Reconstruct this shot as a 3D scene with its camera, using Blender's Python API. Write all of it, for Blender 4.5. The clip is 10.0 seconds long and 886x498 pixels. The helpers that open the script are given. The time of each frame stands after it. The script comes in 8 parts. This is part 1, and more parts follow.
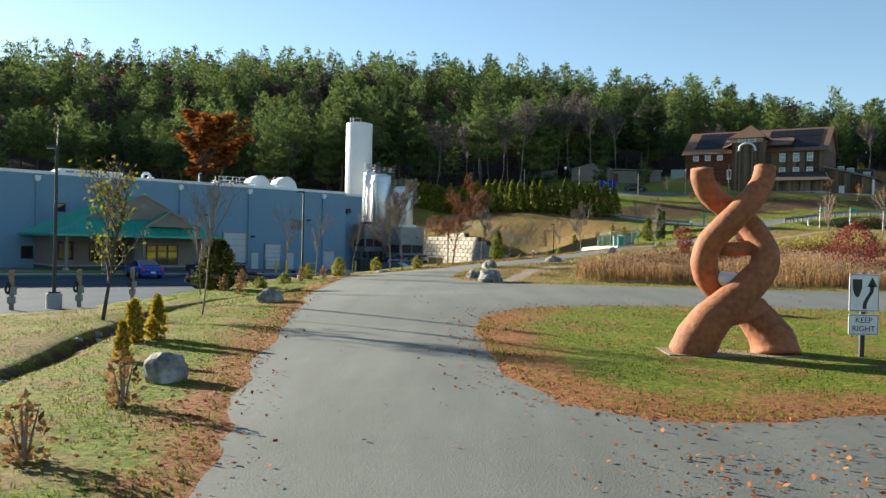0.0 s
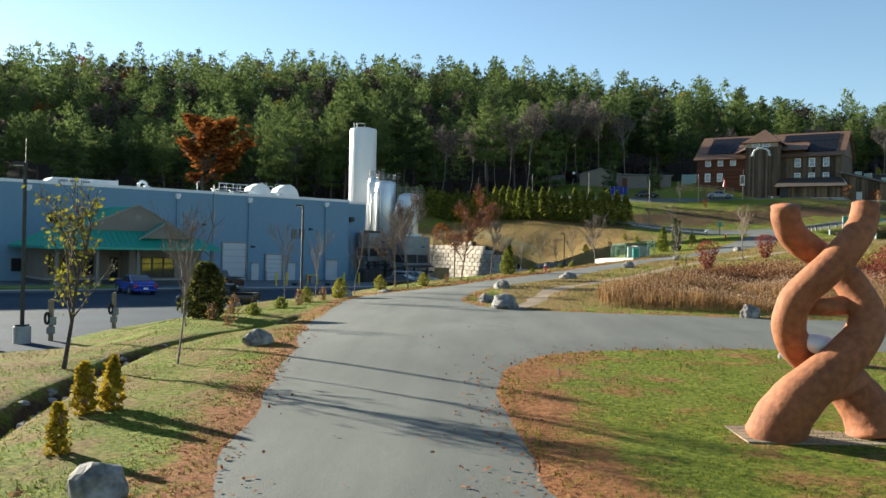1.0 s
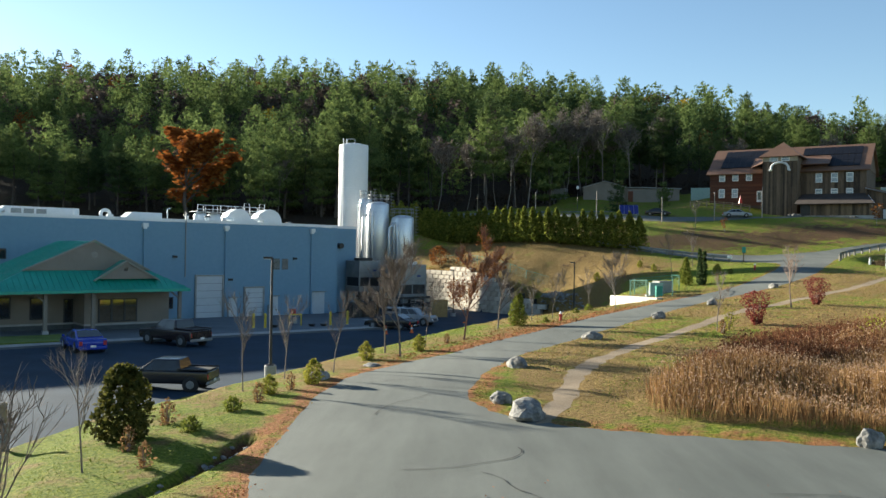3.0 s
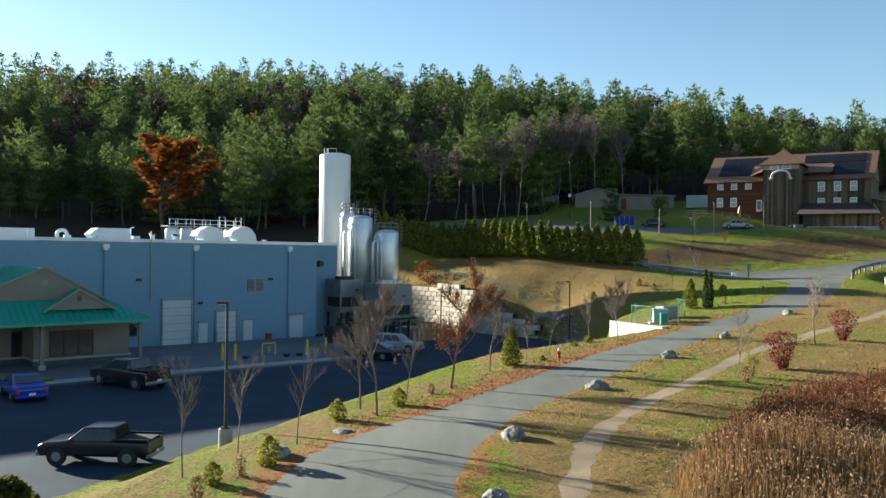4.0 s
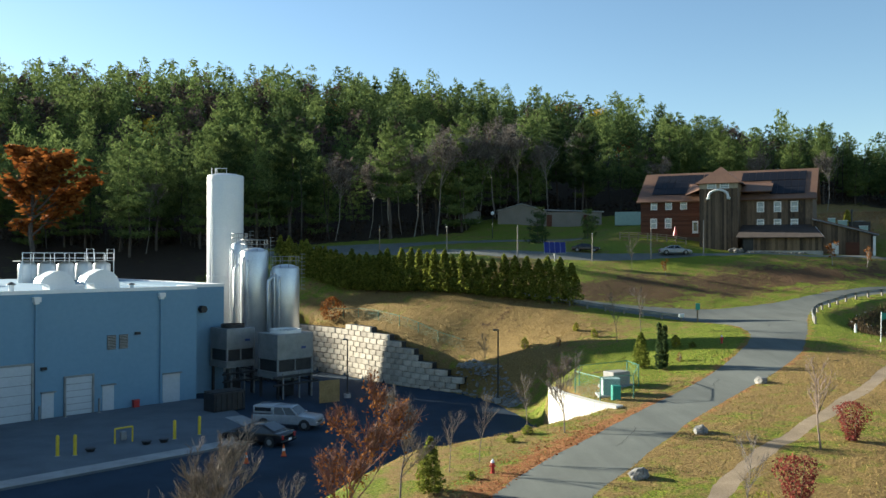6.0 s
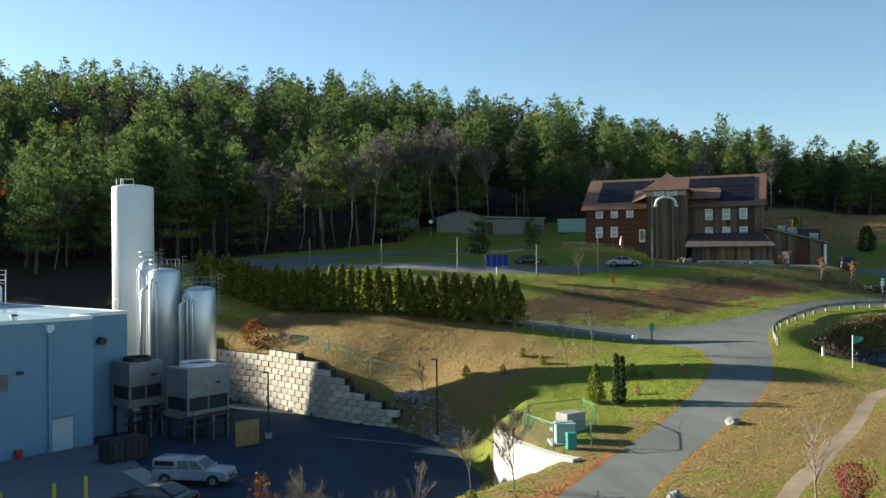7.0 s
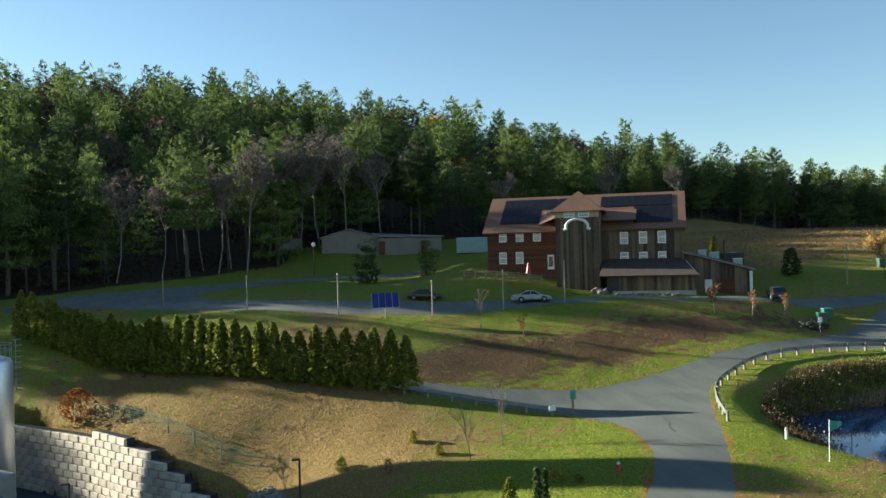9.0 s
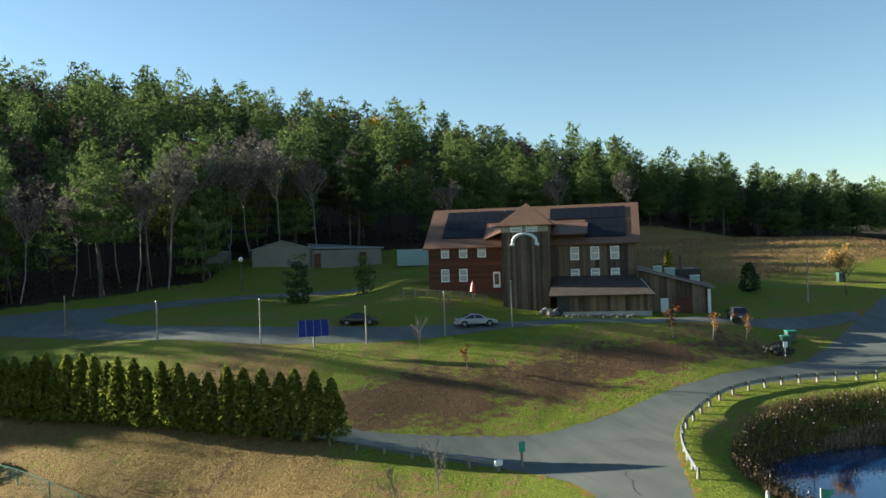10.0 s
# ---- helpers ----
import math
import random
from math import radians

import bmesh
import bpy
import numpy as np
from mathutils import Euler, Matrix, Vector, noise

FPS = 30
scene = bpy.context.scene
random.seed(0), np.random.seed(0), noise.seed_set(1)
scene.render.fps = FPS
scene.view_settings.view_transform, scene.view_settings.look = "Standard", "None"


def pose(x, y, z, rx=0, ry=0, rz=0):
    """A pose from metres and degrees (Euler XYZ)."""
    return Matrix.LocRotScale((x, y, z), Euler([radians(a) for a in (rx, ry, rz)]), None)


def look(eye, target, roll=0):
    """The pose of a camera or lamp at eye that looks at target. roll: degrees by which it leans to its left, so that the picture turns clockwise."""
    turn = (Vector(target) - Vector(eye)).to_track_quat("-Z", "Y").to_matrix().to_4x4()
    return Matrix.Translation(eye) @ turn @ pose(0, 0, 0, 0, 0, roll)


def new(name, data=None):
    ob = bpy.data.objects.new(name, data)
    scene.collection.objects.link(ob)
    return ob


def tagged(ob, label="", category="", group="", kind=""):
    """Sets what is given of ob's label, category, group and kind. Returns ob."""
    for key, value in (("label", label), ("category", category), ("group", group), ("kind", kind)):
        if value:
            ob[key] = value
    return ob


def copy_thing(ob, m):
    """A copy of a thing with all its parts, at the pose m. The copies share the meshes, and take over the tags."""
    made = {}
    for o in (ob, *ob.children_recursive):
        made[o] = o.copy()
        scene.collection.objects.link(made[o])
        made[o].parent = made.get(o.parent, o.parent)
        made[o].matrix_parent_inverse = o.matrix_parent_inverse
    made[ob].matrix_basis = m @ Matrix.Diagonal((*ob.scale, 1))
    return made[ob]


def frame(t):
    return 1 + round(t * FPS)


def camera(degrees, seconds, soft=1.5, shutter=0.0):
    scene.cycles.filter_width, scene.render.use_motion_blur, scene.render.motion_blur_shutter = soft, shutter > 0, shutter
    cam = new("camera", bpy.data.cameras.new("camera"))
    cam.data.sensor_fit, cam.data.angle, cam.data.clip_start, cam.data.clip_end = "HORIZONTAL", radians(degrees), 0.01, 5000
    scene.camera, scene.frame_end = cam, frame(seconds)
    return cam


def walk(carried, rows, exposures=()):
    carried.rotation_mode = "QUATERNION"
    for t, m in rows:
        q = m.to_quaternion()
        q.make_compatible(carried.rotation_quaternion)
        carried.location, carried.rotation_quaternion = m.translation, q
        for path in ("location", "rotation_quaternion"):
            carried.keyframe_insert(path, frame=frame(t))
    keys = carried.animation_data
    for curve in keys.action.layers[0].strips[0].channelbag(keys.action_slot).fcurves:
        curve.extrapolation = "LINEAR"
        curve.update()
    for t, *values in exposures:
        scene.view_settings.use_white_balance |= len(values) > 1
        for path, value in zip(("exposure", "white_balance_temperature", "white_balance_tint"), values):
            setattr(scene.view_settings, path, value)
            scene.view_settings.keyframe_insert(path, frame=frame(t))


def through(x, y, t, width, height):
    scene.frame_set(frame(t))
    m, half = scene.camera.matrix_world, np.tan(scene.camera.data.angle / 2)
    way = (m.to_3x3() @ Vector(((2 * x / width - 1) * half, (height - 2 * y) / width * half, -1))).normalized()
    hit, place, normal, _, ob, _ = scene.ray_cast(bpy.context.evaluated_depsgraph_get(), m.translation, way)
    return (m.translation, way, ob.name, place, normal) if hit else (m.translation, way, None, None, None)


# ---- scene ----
cam = camera(56.80, 10.0)
PATH = [
    (0, (0.000, 0.000, 2.600), (-0.003, 10.000, 2.534), 1.34),
    (0.5, (-0.121, 1.605, 3.021), (-0.153, 11.605, 2.968), 1.32),
    (1, (-0.256, 3.335, 3.473), (-0.316, 13.335, 3.436), 1.29),
    (1.5, (-0.369, 5.210, 4.010), (-0.447, 15.209, 3.990), 1.24),
    (2, (-0.477, 7.308, 4.671), (-0.555, 17.307, 4.664), 1.20),
    (2.5, (-0.551, 9.625, 5.422), (-0.599, 19.625, 5.429), 1.11),
    (4, (-0.314, 17.967, 8.096), (-0.192, 27.966, 8.127), 0.71),
    (4.5, (-0.102, 20.870, 8.918), (0.180, 30.866, 8.962), 0.56),
    (5, (0.145, 24.000, 9.858), (0.652, 33.987, 9.908), 0.37),
    (5.2, (0.359, 25.229, 10.409), (0.939, 35.212, 10.424), 0.34),
    (6.3, (1.382, 32.824, 12.163), (2.693, 42.737, 12.236), -0.10),
    (6.5, (1.713, 34.249, 12.475), (3.152, 44.144, 12.548), -0.33),
    (7, (2.535, 37.746, 13.271), (4.351, 47.580, 13.347), -0.56),
    (7.5, (3.636, 41.405, 14.242), (5.815, 51.164, 14.311), -0.87),
    (8, (4.657, 44.867, 15.078), (7.143, 54.553, 15.146), -1.07),
    (8.5, (6.037, 48.518, 16.055), (8.780, 58.134, 16.112), -1.26),
    (9, (7.468, 51.946, 17.071), (10.461, 61.487, 17.117), -1.49),
    (9.5, (9.064, 55.379, 18.107), (12.339, 64.827, 18.138), -1.69),
    (10, (10.874, 58.909, 19.004), (14.474, 68.238, 19.026), -1.82),
]
walk(cam, [(t, look(eye, target, roll)) for t, eye, target, roll in PATH],
     [(0.0, 1.87, 6450, 7), (5.0, 1.84, 6300, 5), (10.0, 1.77, 6250, 3)])

# ---- sky, sun, exposure ----
SUN_TO = Vector((-0.798, 0.602, 0.25)).normalized()
world = bpy.data.worlds.new("World")
scene.world = world
world.use_nodes = True
sky = world.node_tree.nodes.new("ShaderNodeTexSky")
sky.sky_type, sky.sun_disc = "NISHITA", False
sky.sun_elevation = math.asin(SUN_TO.z)
sky.sun_rotation = math.atan2(SUN_TO.x, SUN_TO.y)
sky.altitude, sky.air_density, sky.dust_density, sky.ozone_density = 300, 1.0, 0.2, 2.0
world.node_tree.links.new(sky.outputs[0], world.node_tree.nodes["Background"].inputs[0])
world.node_tree.nodes["Background"].inputs[1].default_value = 0.058
sun = new("sun", bpy.data.lights.new("sun", "SUN"))
sun.data.energy, sun.data.angle, sun.data.color = 5.0, radians(0.6), (1.0, 0.92, 0.77)
sun.matrix_basis = look(SUN_TO * 300, (0, 0, 0))
scene.view_settings.exposure = 1.87

# ---- materials ----
MATS = {}


def material(name, low, high, rough=0.8, scale=1.0, fine=12.0, bump=0.3, metal=0.0, by="none", spec=0.4, contrast=0.3, own_shift=0.8):
    """A surface whose colour runs from low to high with coarse and fine noise; by: 'object' or 'island' adds a shift of its own."""
    if name in MATS:
        return MATS[name]
    m = bpy.data.materials.new(name)
    m.use_nodes = True
    n, ln = m.node_tree.nodes, m.node_tree.links
    b = n["Principled BSDF"]
    b.inputs["Roughness"].default_value, b.inputs["Metallic"].default_value = rough, metal
    b.inputs["Specular IOR Level"].default_value = spec
    co = n.new("ShaderNodeTexCoord")
    one, two = n.new("ShaderNodeTexNoise"), n.new("ShaderNodeTexNoise")
    one.inputs["Scale"].default_value, two.inputs["Scale"].default_value = scale, fine
    one.inputs["Detail"].default_value, two.inputs["Detail"].default_value = 4, 6
    source = co.outputs["Object"]
    for tex in (one, two):
        ln.new(source, tex.inputs["Vector"])
    mix = n.new("ShaderNodeMath")
    mix.operation = "ADD"
    ln.new(one.outputs[0], mix.inputs[0]), ln.new(two.outputs[0], mix.inputs[1])
    out = mix.outputs[0]
    if by != "none":
        own = n.new("ShaderNodeObjectInfo" if by == "object" else "ShaderNodeNewGeometry")
        more = n.new("ShaderNodeMath")
        more.operation = "MULTIPLY_ADD"
        ln.new(own.outputs["Random" if by == "object" else "Random Per Island"], more.inputs[0])
        more.inputs[1].default_value, more.inputs[2].default_value = own_shift, -own_shift / 2
        add = n.new("ShaderNodeMath")
        add.operation = "ADD"
        ln.new(out, add.inputs[0]), ln.new(more.outputs[0], add.inputs[1])
        out = add.outputs[0]
    spread = n.new("ShaderNodeMapRange")
    spread.inputs["From Min"].default_value, spread.inputs["From Max"].default_value = 1 - contrast, 1 + contrast
    ln.new(out, spread.inputs["Value"])
    blend = n.new("ShaderNodeMix")
    blend.data_type = "RGBA"
    blend.inputs["A"].default_value, blend.inputs["B"].default_value = (*low, 1), (*high, 1)
    ln.new(spread.outputs[0], blend.inputs["Factor"]), ln.new(blend.outputs["Result"], b.inputs["Base Color"])
    if bump:
        bm_ = n.new("ShaderNodeBump")
        bm_.inputs["Strength"].default_value, bm_.inputs["Distance"].default_value = bump, 0.03
        ln.new(two.outputs[0], bm_.inputs["Height"]), ln.new(bm_.outputs[0], b.inputs["Normal"])
    MATS[name] = m
    return m


def leafy(name, low, high, shine=0.25, through=0.3, own_shift=0.8):
    """Foliage: leaves differ one from the next, and let some light through."""
    m = material(name, low, high, rough=0.85, scale=0.12, fine=1.3, bump=0, by="island", spec=shine * 0.3, contrast=0.45, own_shift=own_shift)
    n, ln = m.node_tree.nodes, m.node_tree.links
    if "Translucent BSDF" not in n:
        t, mx = n.new("ShaderNodeBsdfTranslucent"), n.new("ShaderNodeMixShader")
        ln.new(n["Principled BSDF"].inputs["Base Color"].links[0].from_socket, t.inputs[0])
        mx.inputs[0].default_value = through
        ln.new(n["Principled BSDF"].outputs[0], mx.inputs[1]), ln.new(t.outputs[0], mx.inputs[2])
        ln.new(mx.outputs[0], n["Material Output"].inputs[0])
    return m


ASPHALT = material("asphalt", (0.077, 0.083, 0.073), (0.127, 0.134, 0.117), 0.9, 0.25, 40, 0.25, contrast=0.4)
# the lot's asphalt, with the factory's blue shade put into its colour
SHADED_ASPHALT = material("shaded_worn_asphalt", (0.019, 0.034, 0.052), (0.031, 0.05, 0.074), 0.9, 0.15, 30, 0.25, contrast=0.4, spec=0.12)
CONCRETE = material("concrete", (0.24, 0.235, 0.225), (0.38, 0.37, 0.35), 0.85, 1.2, 25, 0.2)
GRAVEL = material("gravel", (0.165, 0.115, 0.066), (0.285, 0.215, 0.14), 0.95, 0.8, 18, 0.6)
PANEL_WALL = material("painted_wall", (0.13, 0.23, 0.318), (0.166, 0.278, 0.375), 0.75, 0.12, 3, 0.05, contrast=0.5)
WHITE = material("white_paint", (0.63, 0.639, 0.648), (0.72, 0.72, 0.72), 0.4, 0.5, 6, 0.03)
STEEL = material("brushed_steel", (0.52, 0.54, 0.56), (0.7, 0.71, 0.72), 0.4, 0.7, 9, 0.04, metal=0.7)
GALVANISED = material("galvanised_steel", (0.17, 0.18, 0.185), (0.28, 0.285, 0.285), 0.5, 1.3, 12, 0.1, metal=0.5)
DARK_METAL = material("dark_metal", (0.02, 0.02, 0.022), (0.045, 0.045, 0.045), 0.5, 2, 12, 0.05, metal=0.3)
GREEN_ROOF = material("green_roof_metal", (0.015, 0.23, 0.17), (0.03, 0.32, 0.24), 0.35, 0.4, 5, 0.04, metal=0.1)
STUCCO = material("tan_stucco", (0.17, 0.15, 0.125), (0.23, 0.2, 0.17), 0.9, 0.6, 22, 0.15)
BARN_WOOD = material("weathered_barn_boards", (0.04, 0.029, 0.021), (0.19, 0.135, 0.09), 0.9, 0.6, 5, 0.3, by="object", contrast=0.45)
RED_WOOD = material("red_brown_boards", (0.06, 0.021, 0.012), (0.125, 0.046, 0.024), 0.85, 0.7, 7, 0.3, by="object", contrast=0.45)
BROWN_ROOF = material("brown_metal_roof", (0.12, 0.062, 0.04), (0.18, 0.1, 0.062), 0.6, 0.5, 6, 0.05)
SOLAR = material("solar_glass", (0.003, 0.003, 0.006), (0.007, 0.008, 0.013), 0.5, 1, 6, 0, spec=0.3)
BLUE_CELL = material("blue_solar_cells", (0.015, 0.02, 0.12), (0.03, 0.04, 0.2), 0.25, 1, 6, 0)
GLASS_DARK = material("window_glass", (0.01, 0.012, 0.015), (0.02, 0.024, 0.03), 0.06, 1, 3, 0, spec=0.7)
BLOCK = material("wall_block", (0.306, 0.2635, 0.2125), (0.51, 0.4505, 0.3655), 0.92, 1.5, 9, 0.6, by="object", contrast=0.45)
ROCK = material("boulder_stone", (0.09, 0.088, 0.082), (0.33, 0.31, 0.28), 0.9, 1.6, 9, 0.7)
CLAY = material("rust_orange_clay", (0.15, 0.05, 0.02), (0.34, 0.125, 0.05), 0.8, 1.1, 9, 0.5, contrast=0.35)
BARK = material("bark", (0.035, 0.028, 0.023), (0.1, 0.08, 0.066), 0.95, 3, 14, 0.5)
PALE_BARK = material("pale_bark", (0.2, 0.17, 0.145), (0.36, 0.31, 0.27), 0.95, 3, 14, 0.4)
TWIG = material("twigs", (0.13, 0.095, 0.075), (0.26, 0.19, 0.15), 0.95, 2, 9, 0, by="island")
YELLOW = material("yellow_paint", (0.5, 0.36, 0.02), (0.62, 0.46, 0.05), 0.5, 3, 14, 0.05)
RED = material("red_paint", (0.32, 0.02, 0.02), (0.45, 0.04, 0.03), 0.45, 3, 14, 0.05)
TEAL = material("teal_paint", (0.02, 0.2, 0.15), (0.04, 0.3, 0.23), 0.5, 2, 9, 0.05)
PALE_GREEN = material("pale_green_paint", (0.24, 0.34, 0.31), (0.31, 0.42, 0.385), 0.5, 2, 9, 0.05)
RUBBER = material("rubber", (0.012, 0.012, 0.012), (0.025, 0.025, 0.025), 0.8, 4, 20, 0.1)
WOOD_POST = material("wooden_post", (0.16, 0.12, 0.08), (0.3, 0.23, 0.15), 0.9, 2, 15, 0.3)
# blue base colour paints in part of the sky's reflection
WATER = material("pond_water", (0.006, 0.035, 0.1), (0.01, 0.05, 0.13), 0.03, 0.3, 2.5, 0.04, spec=0.8)

PINE = leafy("pine_needles", (0.03, 0.058, 0.022), (0.19, 0.235, 0.075), 0.03, 0.38, 0.5)
SPRUCE = leafy("dark_needles", (0.024, 0.044, 0.0176), (0.088, 0.12, 0.044), 0.15, 0.4, 0.3)
ARBOR = leafy("arborvitae_foliage", (0.07, 0.09, 0.014), (0.26, 0.27, 0.05), 0.2, 0.4)
RUSSET = leafy("russet_leaves", (0.128, 0.044, 0.0128), (0.288, 0.12, 0.032), 0.2)
GOLD = leafy("golden_leaves", (0.2, 0.14, 0.012), (0.44, 0.31, 0.035), 0.2)
CRIMSON = leafy("crimson_leaves", (0.1105, 0.0272, 0.0238), (0.306, 0.0808, 0.0595), 0.2)
LIGHT_LEAF = leafy("yellow_green_leaves", (0.17, 0.17, 0.0255), (0.357, 0.323, 0.0595), 0.2)
REED = leafy("dry_reeds", (0.1, 0.05, 0.022), (0.38, 0.225, 0.1), 0.1)
PLUME = leafy("reed_plumes", (0.22, 0.14, 0.09), (0.48, 0.335, 0.23), 0.1)
BRUSH = leafy("grey_brown_brush", (0.05, 0.039, 0.032), (0.13, 0.102, 0.085), 0.1)
GRASS = leafy("grass_blades", (0.045, 0.08, 0.008), (0.17, 0.2, 0.024), 0.15)
LITTER = leafy("fallen_leaves", (0.17, 0.05, 0.02), (0.38, 0.15, 0.065), 0.02, 0.1)


def streaked(m, scale):
    """Grain drawn out along one axis."""
    n, ln = m.node_tree.nodes, m.node_tree.links
    co = next(x for x in n if x.bl_idname == "ShaderNodeTexCoord")
    stretch = n.new("ShaderNodeMapping")
    stretch.inputs["Scale"].default_value = scale
    ends = [k.to_socket for k in co.outputs["Object"].links]
    for e in ends:
        ln.new(stretch.outputs[0], e)
    ln.new(co.outputs["Object"], stretch.inputs["Vector"])


def worn(m, low, high, along):
    """Broad stains and streaks laid over a surface."""
    n, ln = m.node_tree.nodes, m.node_tree.links
    b = n["Principled BSDF"]
    old = b.inputs["Base Color"].links[0].from_socket
    co, mp, tex, rg, mx = (n.new("ShaderNode" + k) for k in ("TexCoord", "Mapping", "TexNoise", "MapRange", "Mix"))
    mp.inputs["Scale"].default_value = along
    tex.inputs["Scale"].default_value, tex.inputs["Detail"].default_value, tex.inputs["Roughness"].default_value = 1.0, 7, 0.62
    rg.inputs["From Min"].default_value, rg.inputs["From Max"].default_value, rg.inputs["To Min"].default_value, rg.inputs["To Max"].default_value = 0.3, 0.7, low, high
    mx.data_type, mx.blend_type = "RGBA", "MULTIPLY"
    mx.inputs["Factor"].default_value = 1.0
    ln.new(co.outputs["Object"], mp.inputs["Vector"]), ln.new(mp.outputs[0], tex.inputs["Vector"]), ln.new(tex.outputs[0], rg.inputs["Value"])
    ln.new(old, mx.inputs["A"]), ln.new(rg.outputs[0], mx.inputs["B"]), ln.new(mx.outputs["Result"], b.inputs["Base Color"])


worn(ASPHALT, 0.8, 1.16, (0.9, 0.16, 1.0))
worn(ROCK, 0.6, 1.25, (2.5, 2.5, 2.5))
worn(SHADED_ASPHALT, 0.8, 1.2, (0.3, 0.3, 1.0))
worn(BLOCK, 0.75, 1.2, (0.9, 0.9, 0.5))
streaked(BARN_WOOD, (3.0, 3.0, 0.35))
streaked(RED_WOOD, (0.4, 0.4, 4.0))


class Geo:
    """Collects corners and faces of one mesh."""

    def __init__(self):
        self.v, self.f = [], []

    def add(self, verts, faces):
        n = len(self.v)
        self.v += [tuple(p) for p in verts]
        self.f += [tuple(i + n for i in face) for face in faces]
        return self

    def box(self, c, s, yaw=0.0, tilt=None):
        m = pose(*c, 0, 0, yaw) if tilt is None else tilt
        x, y, z = s[0] / 2, s[1] / 2, s[2] / 2
        p = [m @ Vector((a * x, b * y, d * z)) for a in (-1, 1) for b in (-1, 1) for d in (-1, 1)]
        return self.add(p, [(0, 1, 3, 2), (4, 6, 7, 5), (0, 4, 5, 1), (2, 3, 7, 6), (0, 2, 6, 4), (1, 5, 7, 3)])

    def slab(self, c, s, yaw=0.0, r=0.05):
        """A box with its edges taken off."""
        b = bmesh.new()
        bmesh.ops.create_cube(b, size=1, matrix=pose(*c, 0, 0, yaw) @ Matrix.Diagonal((*s, 1)))
        bmesh.ops.bevel(b, geom=b.edges[:], offset=r, segments=2, affect="EDGES", profile=0.5)
        return self.take(b)

    def take(self, b):
        b.verts.index_update()
        self.add([v.co.copy() for v in b.verts], [[v.index for v in f.verts] for f in b.faces])
        b.free()
        return self

    def tube(self, path, radii, seg=8, caps=True):
        path = [Vector(p) for p in path]
        n = len(path)
        radii = [radii] * n if isinstance(radii, (int, float)) else radii
        verts, faces = [], []
        side = None
        for i, p in enumerate(path):
            way = (path[min(i + 1, n - 1)] - path[max(i - 1, 0)]).normalized()
            if side is None:
                side = way.orthogonal().normalized()
            side = (side - way * side.dot(way)).normalized()
            up = way.cross(side)
            for k in range(seg):
                a = 2 * math.pi * k / seg
                verts.append(p + (side * math.cos(a) + up * math.sin(a)) * radii[i])
        for i in range(n - 1):
            for k in range(seg):
                a, b = i * seg + k, i * seg + (k + 1) % seg
                faces.append((a, b, b + seg, a + seg))
        if caps:
            faces += [tuple(range(seg))[::-1], tuple(range((n - 1) * seg, n * seg))]
        return self.add(verts, faces)

    def lathe(self, profile, seg=24, c=(0, 0)):
        """Turned round the upright axis: profile rows of radius and height."""
        verts = [(c[0] + r * math.cos(2 * math.pi * k / seg), c[1] + r * math.sin(2 * math.pi * k / seg), z) for r, z in profile for k in range(seg)]
        faces = [(i * seg + k, i * seg + (k + 1) % seg, (i + 1) * seg + (k + 1) % seg, (i + 1) * seg + k) for i in range(len(profile) - 1) for k in range(seg)]
        faces += [tuple(range(seg))[::-1], tuple(range((len(profile) - 1) * seg, len(profile) * seg))]
        return self.add(verts, faces)

    def extrude(self, poly, z0, z1):
        n = len(poly)
        verts = [(x, y, z0) for x, y in poly] + [(x, y, z1) for x, y in poly]
        faces = [tuple(range(n))[::-1], tuple(range(n, 2 * n))] + [(i, (i + 1) % n, (i + 1) % n + n, i + n) for i in range(n)]
        return self.add(verts, faces)

    def plate(self, corners, thick):
        """A flat sheet given by its corners, with thickness below it."""
        c = [Vector(p) for p in corners]
        n = (c[1] - c[0]).cross(c[2] - c[0]).normalized() * thick
        k = len(c)
        return self.add(c + [p - n for p in c], [tuple(range(k)), tuple(range(k, 2 * k))[::-1]] + [(i, i + k, (i + 1) % k + k, (i + 1) % k) for i in range(k)])

    def rock(self, c, s, seed, detail=2):
        b = bmesh.new()
        bmesh.ops.create_icosphere(b, subdivisions=detail, radius=1)
        off = Vector((seed * 3.7, seed * 1.3, seed * 7.1))
        for v in b.verts:
            d = v.co.normalized()
            k = 0.9 + 0.3 * noise.noise(d * 1.3 + off) + 0.1 * noise.noise(d * 3.4 + off)
            v.co = Vector((d.x * s[0] * k, d.y * s[1] * k, max(d.z * k, -0.35) * s[2])) + Vector(c)
        return self.take(b)

    def mesh(self, name, mat, smooth=False):
        me = bpy.data.meshes.new(name)
        me.from_pydata(self.v, [], self.f)
        b = bmesh.new()
        b.from_mesh(me)
        bmesh.ops.recalc_face_normals(b, faces=b.faces[:])
        b.to_mesh(me)
        b.free()
        me.materials.append(mat)
        if smooth:
            me.shade_smooth()
        return me


def part(name, geo, mat, parent, label="", smooth=False):
    ob = new(name, geo.mesh(name, mat, smooth))
    ob.parent = parent
    return tagged(ob, label) if label else ob


def thing(name, label, category, place=None, group="", kind=""):
    ob = new(name)
    ob.empty_display_size = 0.3
    if place is not None:
        ob.matrix_basis = place
    return tagged(ob, label, category, group, kind)


def single(name, geo, mat, label, category, place=None, group="", kind="", smooth=False):
    ob = new(name, geo.mesh(name, mat, smooth))
    if place is not None:
        ob.matrix_basis = place
    return tagged(ob, label, category, group, kind)


